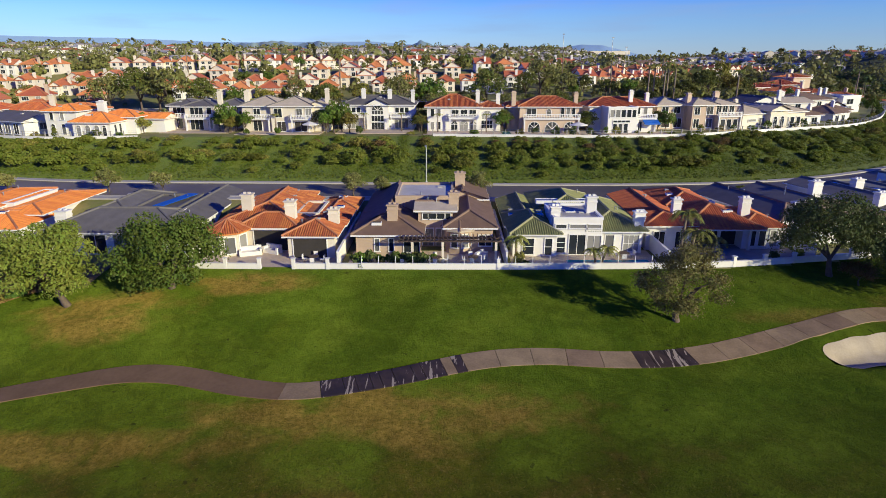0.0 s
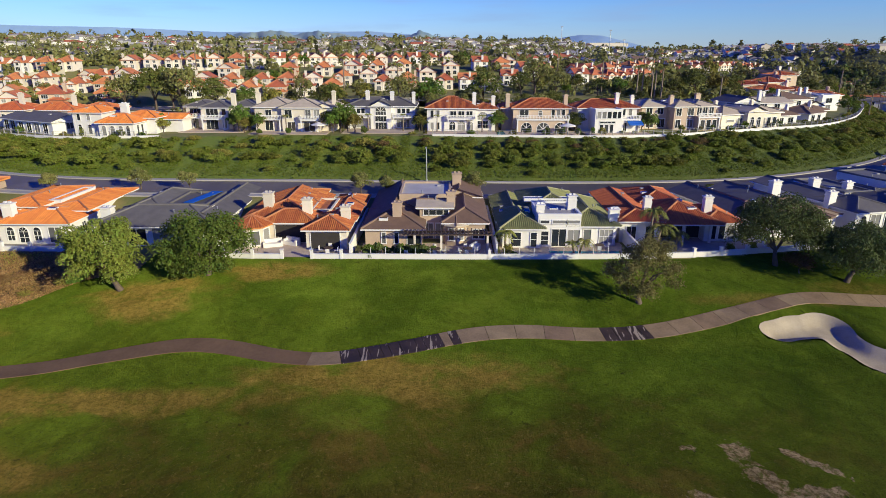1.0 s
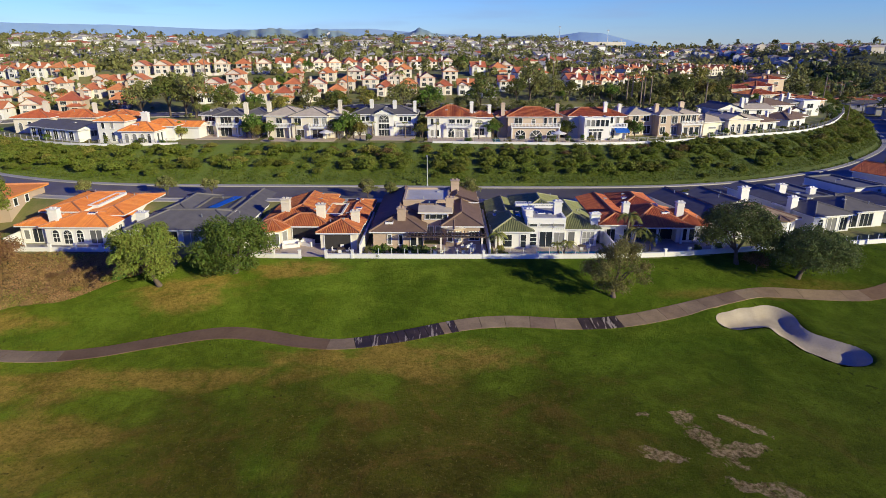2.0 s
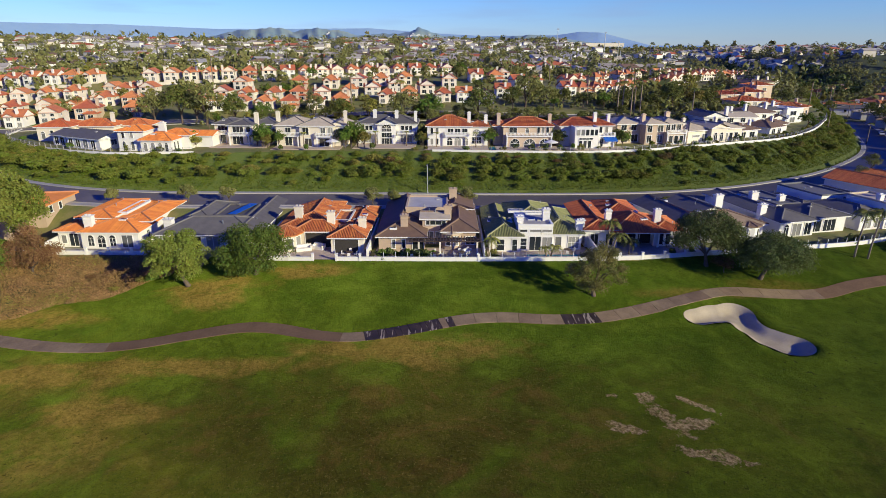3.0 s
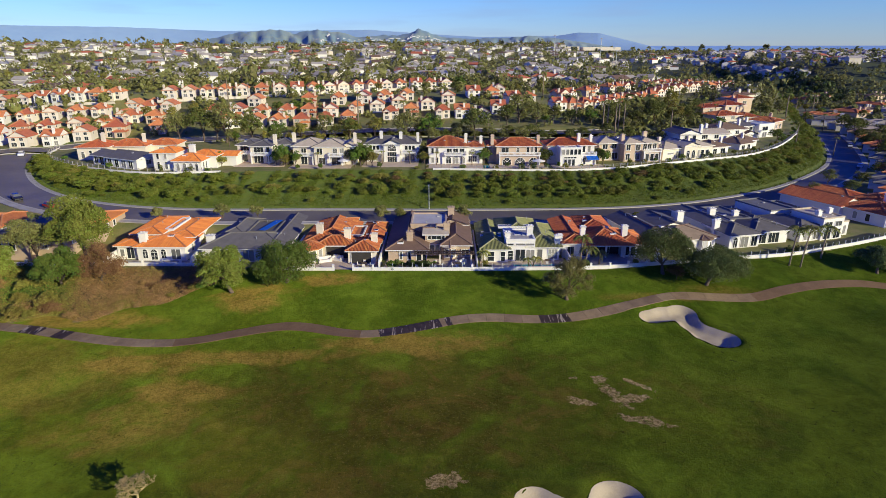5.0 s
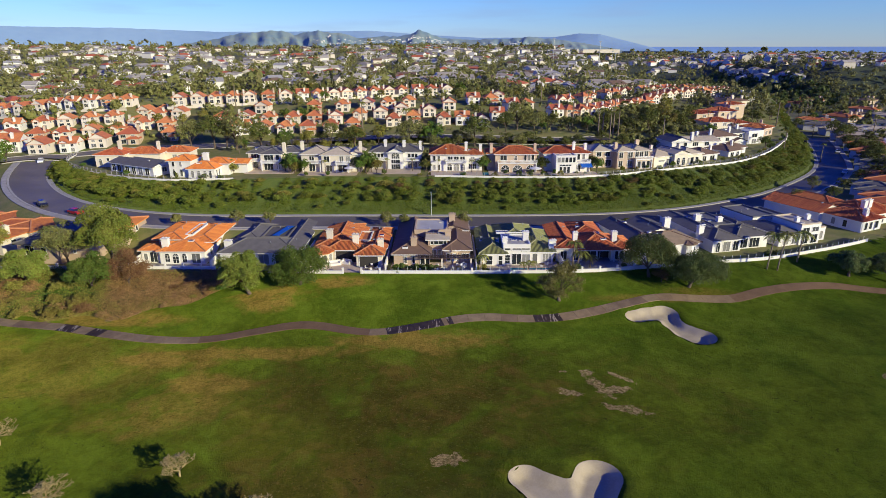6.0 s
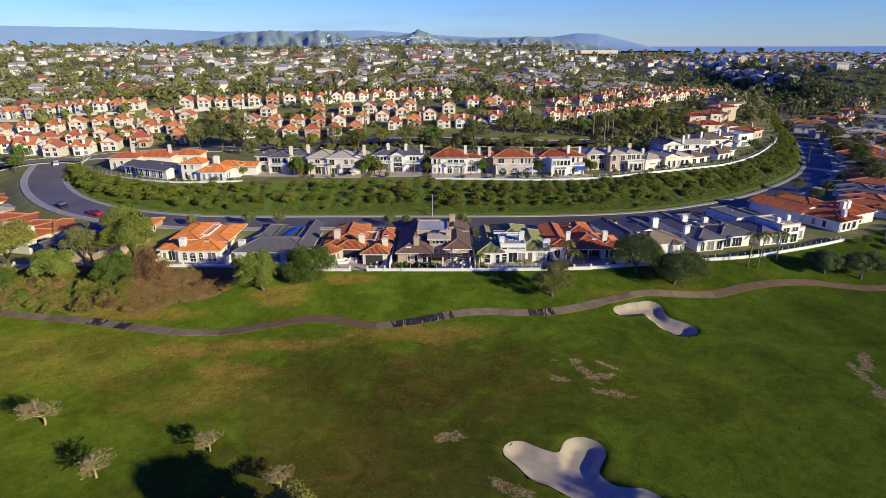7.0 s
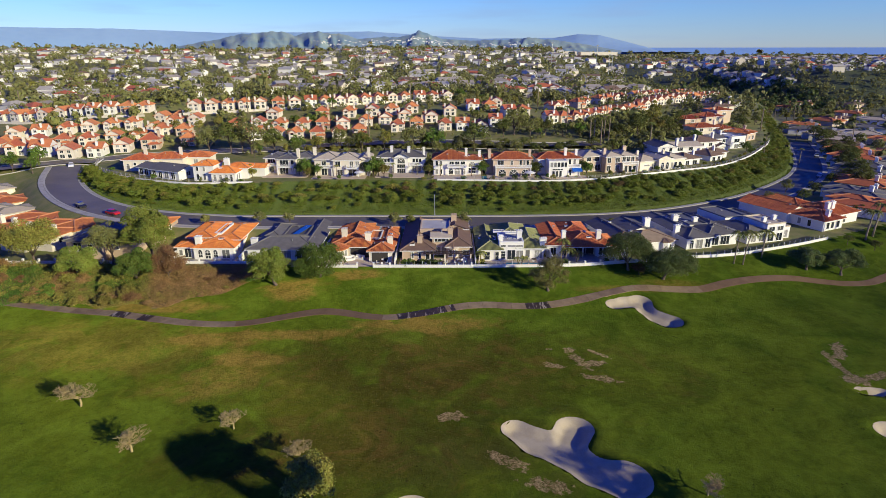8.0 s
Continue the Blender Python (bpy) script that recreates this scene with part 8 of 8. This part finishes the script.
def woods(name, label, n, r0, r1, power, size, leaves, az=44, seed=1, fine=0.1, coarse=0.22, key="leaf_far"):
    g_ = np.random.default_rng(seed)
    rr = r0 + (r1 - r0) * g_.random(n * 2) ** power
    aa = np.radians(g_.uniform(-az, az, n * 2))
    X, Y = rr * np.sin(aa), rr * np.cos(aa)
    on_street = (line_dist(BACK_STREET, X, Y) < 6.5) | ~inside(TOP_POLY, X, Y) & (Y < 400) & (X > -130)
    keep = np.array([free(x, y, 6.5) and not (x > 90 and y < 0.75 * x + 150) and not s3 for x, y, s3 in zip(X, Y, on_street)])
    keep &= (Y > 150 + 0.25 * np.abs(X))
    X, Y, rr = X[keep][:n], Y[keep][:n], rr[keep][:n]
    Z = ground_z(X, Y)
    n = len(X)
    h = size * g_.uniform(0.5, 1.3, n) * np.where(g_.random(n) < 0.05, 1.8, 1.0)
    c = np.repeat(np.column_stack((X, Y, Z)), leaves, 0)
    hh = np.repeat(h, leaves)
    d = g_.normal(size=(n * leaves, 3))
    d /= np.linalg.norm(d, axis=1)[:, None]
    wide = np.repeat(g_.uniform(0.32, 0.6, n), leaves)
    c += d * np.column_stack((hh * wide, hh * wide, hh * 0.45)) * g_.uniform(0.6, 1.0, (n * leaves, 1))
    c[:, 2] += hh * 0.5
    nr = d + g_.normal(size=d.shape) * 0.18
    nr /= np.linalg.norm(nr, axis=1)[:, None]
    ta_ = np.cross(nr, g_.normal(size=d.shape))
    ta_ /= np.linalg.norm(ta_, axis=1)[:, None]
    tb_ = np.cross(nr, ta_)
    s2 = (hh * g_.uniform(fine, coarse, n * leaves))[:, None]
    v = np.stack((c - ta_ * s2, c - tb_ * s2, c + ta_ * s2, c + tb_ * s2), 1).reshape(-1, 3)
    me_ = bpy.data.meshes.new(name)
    me_.from_pydata(v.tolist(), [], np.arange(n * leaves * 4).reshape(-1, 4).tolist())
    me_.materials.append(MAT[key])
    tagged(new(name, me_), label, "trees", kind="stuff")


woods("woodland", "low green scrub and hedges among the tract houses", 2600, 150, 520, 0.8, 2.2, 26, 42, 2, 0.11, 0.22)
woods("woodland", "small trees among the tract houses", 800, 215, 620, 1.0, 4.2, 56, 42, 3, 0.09, 0.17)
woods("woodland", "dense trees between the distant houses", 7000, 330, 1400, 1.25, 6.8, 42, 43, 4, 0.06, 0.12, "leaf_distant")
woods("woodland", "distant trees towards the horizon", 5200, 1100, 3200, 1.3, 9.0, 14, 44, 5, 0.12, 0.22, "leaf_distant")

g2 = np.random.default_rng(14)


def grove(name, label, n, x0, x1, y0, y1, size, leaves, test, key="leaf_far"):
    """Trees past counting inside a box of the plan."""
    vs2 = []
    while len(vs2) < n:
        x, y = g2.uniform(x0, x1), g2.uniform(y0, y1)
        if not test(x, y) or not free(x, y, 7):
            continue
        h = size * g2.uniform(0.5, 1.4)
        d = g2.normal(size=(leaves, 3))
        d /= np.linalg.norm(d, axis=1)[:, None]
        c = np.array((x, y, gz(x, y) + h * 0.48)) + d * (h * 0.45, h * 0.45, h * 0.45) * g2.uniform(0.55, 1.0, (leaves, 1))
        nr = d + g2.normal(size=d.shape) * 0.18
        ta_ = np.cross(nr, g2.normal(size=d.shape))
        ta_ /= np.linalg.norm(ta_, axis=1)[:, None]
        tb_ = np.cross(nr / np.linalg.norm(nr, axis=1)[:, None], ta_)
        s2 = (h * g2.uniform(0.08, 0.18, leaves))[:, None]
        vs2.append(np.stack((c - ta_ * s2, c - tb_ * s2, c + ta_ * s2, c + tb_ * s2), 1).reshape(-1, 3))
    v = np.vstack(vs2)
    me_ = bpy.data.meshes.new(name)
    me_.from_pydata(v.tolist(), [], np.arange(len(v)).reshape(-1, 4).tolist())
    me_.materials.append(MAT[key])
    tagged(new(name, me_), label, "trees", kind="stuff")


def off_road(x, y):
    return line_dist(FAR_KERB, np.array([x]), np.array([y]))[0] > 30 and x > 0.5 * y + 75


# dark leaves stand in for the shadow over the canyon slope
grove("woodland", "trees filling the canyon, leaves darkened for its shade", 650, 170, 340, 430, 720, 6.5, 40, lambda x, y: x > 0.35 * y + 10, "leaf_dark")
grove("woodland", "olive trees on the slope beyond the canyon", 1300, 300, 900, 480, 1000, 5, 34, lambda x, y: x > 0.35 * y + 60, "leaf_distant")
UPPER = np.array([(92, 172), (100, 172), (92, 157), (111, 186), (108, 167), (124, 195), (130, 229), (138, 229), (149, 222), (145, 270), (155, 274), (134, 266)])


def behind_terrace(x, y):
    """Open ground between the houses on the bank and the tract rows."""
    return inside(TOP_POLY, np.array([x]), np.array([y]))[0] and line_dist(TOP_WALL, np.array([x]), np.array([y]))[0] > 14 and np.hypot(UPPER[:, 0] - x, UPPER[:, 1] - y).min() > 13 and line_dist(BACK_STREET, np.array([x]), np.array([y]))[0] > 7


grove("woodland", "close dark trees behind the houses on the bank", 260, 58, 170, 178, 262, 3.6, 60, behind_terrace)
grove("woodland", "trees between the houses beyond the road", 520, 180, 520, 190, 470, 5, 60, off_road)

# ---- vehicles, lamps, garden furniture ----
def car(x, y, rot, paint, label):
    t = thing("car", pose(x, y, gz(x, y) + 0.06, 0, 0, rot), label, "car", "parked cars")
    b = Mesh()
    prof = [(-2.2, 0.35), (-2.25, 0.75), (-1.9, 0.92), (-1.3, 0.98), (1.2, 0.98), (2.0, 0.86), (2.2, 0.6), (2.2, 0.32)]
    b.ring_stack([[(px, s2 * 0.86, pz) for px, pz in prof] for s2 in (-1, 1)])
    part("body", b, MAT[paint], t)
    c = Mesh()
    c.solid([(-1.75, -0.8, 0.975), (1.1, -0.8, 0.975), (1.1, 0.8, 0.975), (-1.75, 0.8, 0.975), (-1.2, -0.64, 1.42), (0.35, -0.64, 1.42), (0.35, 0.64, 1.42), (-1.2, 0.64, 1.42)], [(0, 1, 5, 4), (1, 2, 6, 5), (2, 3, 7, 6), (3, 0, 4, 7)])
    cab = part("windows", c, MAT["glass"], t, "dark car windows")
    r = Mesh()
    r.box(-1.25, 0.4, -0.66, 0.66, 1.42, 1.48)
    part("roof_panel", r, MAT[paint], t)
    for wx in (-1.35, 1.35):
        for wy in (-0.82, 0.82):
            w = Mesh()
            w.ring_stack([[(wx + 0.33 * math.cos(k * math.pi / 6), wy + e, 0.33 + 0.33 * math.sin(k * math.pi / 6)) for k in range(12)] for e in (-0.11, 0.11)])
            part("wheel", w, MAT["rubber"], t)
    return t


car(-106, 100.5, -42, "carblack", "black saloon car parked at the kerb")
car(-93, 93.5, -28, "carred", "red car parked at the kerb")
car(-139, 151.5, -62, "carwhite", "white car near the road junction")
car(150, 168, 52, "carwhite", "white car parked at the kerb")
car(176, 214, 60, "carwhite", "white car parked at the kerb")
car(170, 230, 62, "carblack", "dark car parked at the kerb")


def lamp_post(x, y, h, rot=0):
    t = thing("street_lamp", pose(x, y, gz(x, y), 0, 0, rot), "slim grey steel street lamp beside the kerb", "street lamp", "street lamps")
    m = Mesh()
    m.cyl(0, 0, 0, h, 0.13, 0.08, 8)
    m.cyl(0, 0, 0, 0.5, 0.22, 0.18, 8)
    part("pole", m, MAT["steel"], t)
    a = Mesh()
    a.tube([(0, 0, h - 0.2), (0, -0.8, h + 0.25), (0, -1.7, h + 0.3)], [0.06, 0.05, 0.045], 6)
    part("arm", a, MAT["steel"], t)
    l = Mesh()
    l.box(-0.16, 0.16, -2.3, -1.65, h + 0.2, h + 0.36)
    part("lamp_head", l, MAT["steel"], t)


lamp_post(-2.9, 98.9, 6.3)


def table_set(x, y, seed, z=-0.03):
    rng2 = random.Random(seed)
    t = thing("garden_table", pose(x, y, z), "round garden table on the paved terrace", "table", "garden tables")
    m = Mesh()
    m.cyl(0, 0, 0.70, 0.75, 0.62, 0.62, 14)
    part("tabletop", m, MAT["wood"], t)
    m = Mesh()
    m.cyl(0, 0, 0, 0.7, 0.07, 0.07, 8)
    m.cyl(0, 0, 0, 0.05, 0.32, 0.28, 10)
    part("pedestal", m, MAT["steel"], t)
    for k in range(4):
        a = k * math.pi / 2 + rng2.uniform(-0.3, 0.3)
        c = thing("garden_chair", pose(x + 1.05 * math.cos(a), y + 1.05 * math.sin(a), z, 0, 0, math.degrees(a) + 90), "pale garden chair drawn up to a table", "chair", "garden chairs")
        part("seat", m_box(-0.24, 0.24, -0.24, 0.24, 0.42, 0.47), MAT["cloth"], c)
        part("backrest", m_box(-0.24, 0.24, -0.28, -0.23, 0.47, 0.95), MAT["cloth"], c)
        for lx in (-0.2, 0.2):
            for ly in (-0.2, 0.2):
                part("leg", m_box(lx - 0.02, lx + 0.02, ly - 0.02, ly + 0.02, 0, 0.42), MAT["steel"], c)


for k, (x, y) in enumerate(((-0.6, 65.4), (3.6, 65.6), (21.4, 67.2), (-14.8, 65.6), (-4.2, 65.3))):
    table_set(x, y, k)


def lounge(x, y, w, d, rot, z=-0.03):
    t = thing("garden_sofa", pose(x, y, z, 0, 0, rot), "garden sofa under a pale dust sheet on the terrace", "sofa", "covered sofas")
    part("seat", m_box(-w / 2, w / 2, -d / 2, d / 2, 0, 0.5), MAT["cloth"], t)
    part("backrest", m_box(-w / 2, w / 2, d / 2 - 0.3, d / 2, 0.503, 1.0), MAT["cloth"], t)
    part("armrest", m_box(-w / 2, -w / 2 + 0.25, -d / 2, d / 2 - 0.303, 0.503, 0.78), MAT["cloth"], t)
    part("armrest", m_box(w / 2 - 0.25, w / 2, -d / 2, d / 2 - 0.303, 0.503, 0.78), MAT["cloth"], t)


lounge(-23.0, 68.4, 2.6, 1.1, 20)
lounge(-20.6, 69.2, 2.2, 1.0, -25)
lounge(-21.6, 70.6, 2.4, 1.0, 0)
lounge(4.6, 66.8, 1.9, 0.8, 60)


def parasol(x, y, z, h, r, key, label):
    t = thing("parasol", pose(x, y, z), label, "parasol", "parasols")
    m = Mesh()
    m.cyl(0, 0, 0, h, 0.04, 0.04, 6)
    m.cyl(0, 0, 0, 0.08, 0.35, 0.3, 10)
    part("pole", m, MAT["steel"], t)
    c = Mesh()
    n = 8
    ring = [(r * math.cos(2 * math.pi * k / n), r * math.sin(2 * math.pi * k / n), h - 0.45) for k in range(n)]
    for k in range(n):
        a, b = ring[k], ring[(k + 1) % n]
        c.face(a, b, (0, 0, h + 0.1))
        c.face(b, a, (a[0], a[1], a[2] - 0.15), (b[0], b[1], b[2] - 0.15))
    part("canopy", c, MAT[key], t)


parasol(28.2, 127.6, 7.25, 2.6, 1.9, "cloth", "white garden parasol on the upper terrace")
parasol(-28.5, 128.4, 7.35, 2.5, 1.8, "cloth", "cream garden parasol on the upper terrace")
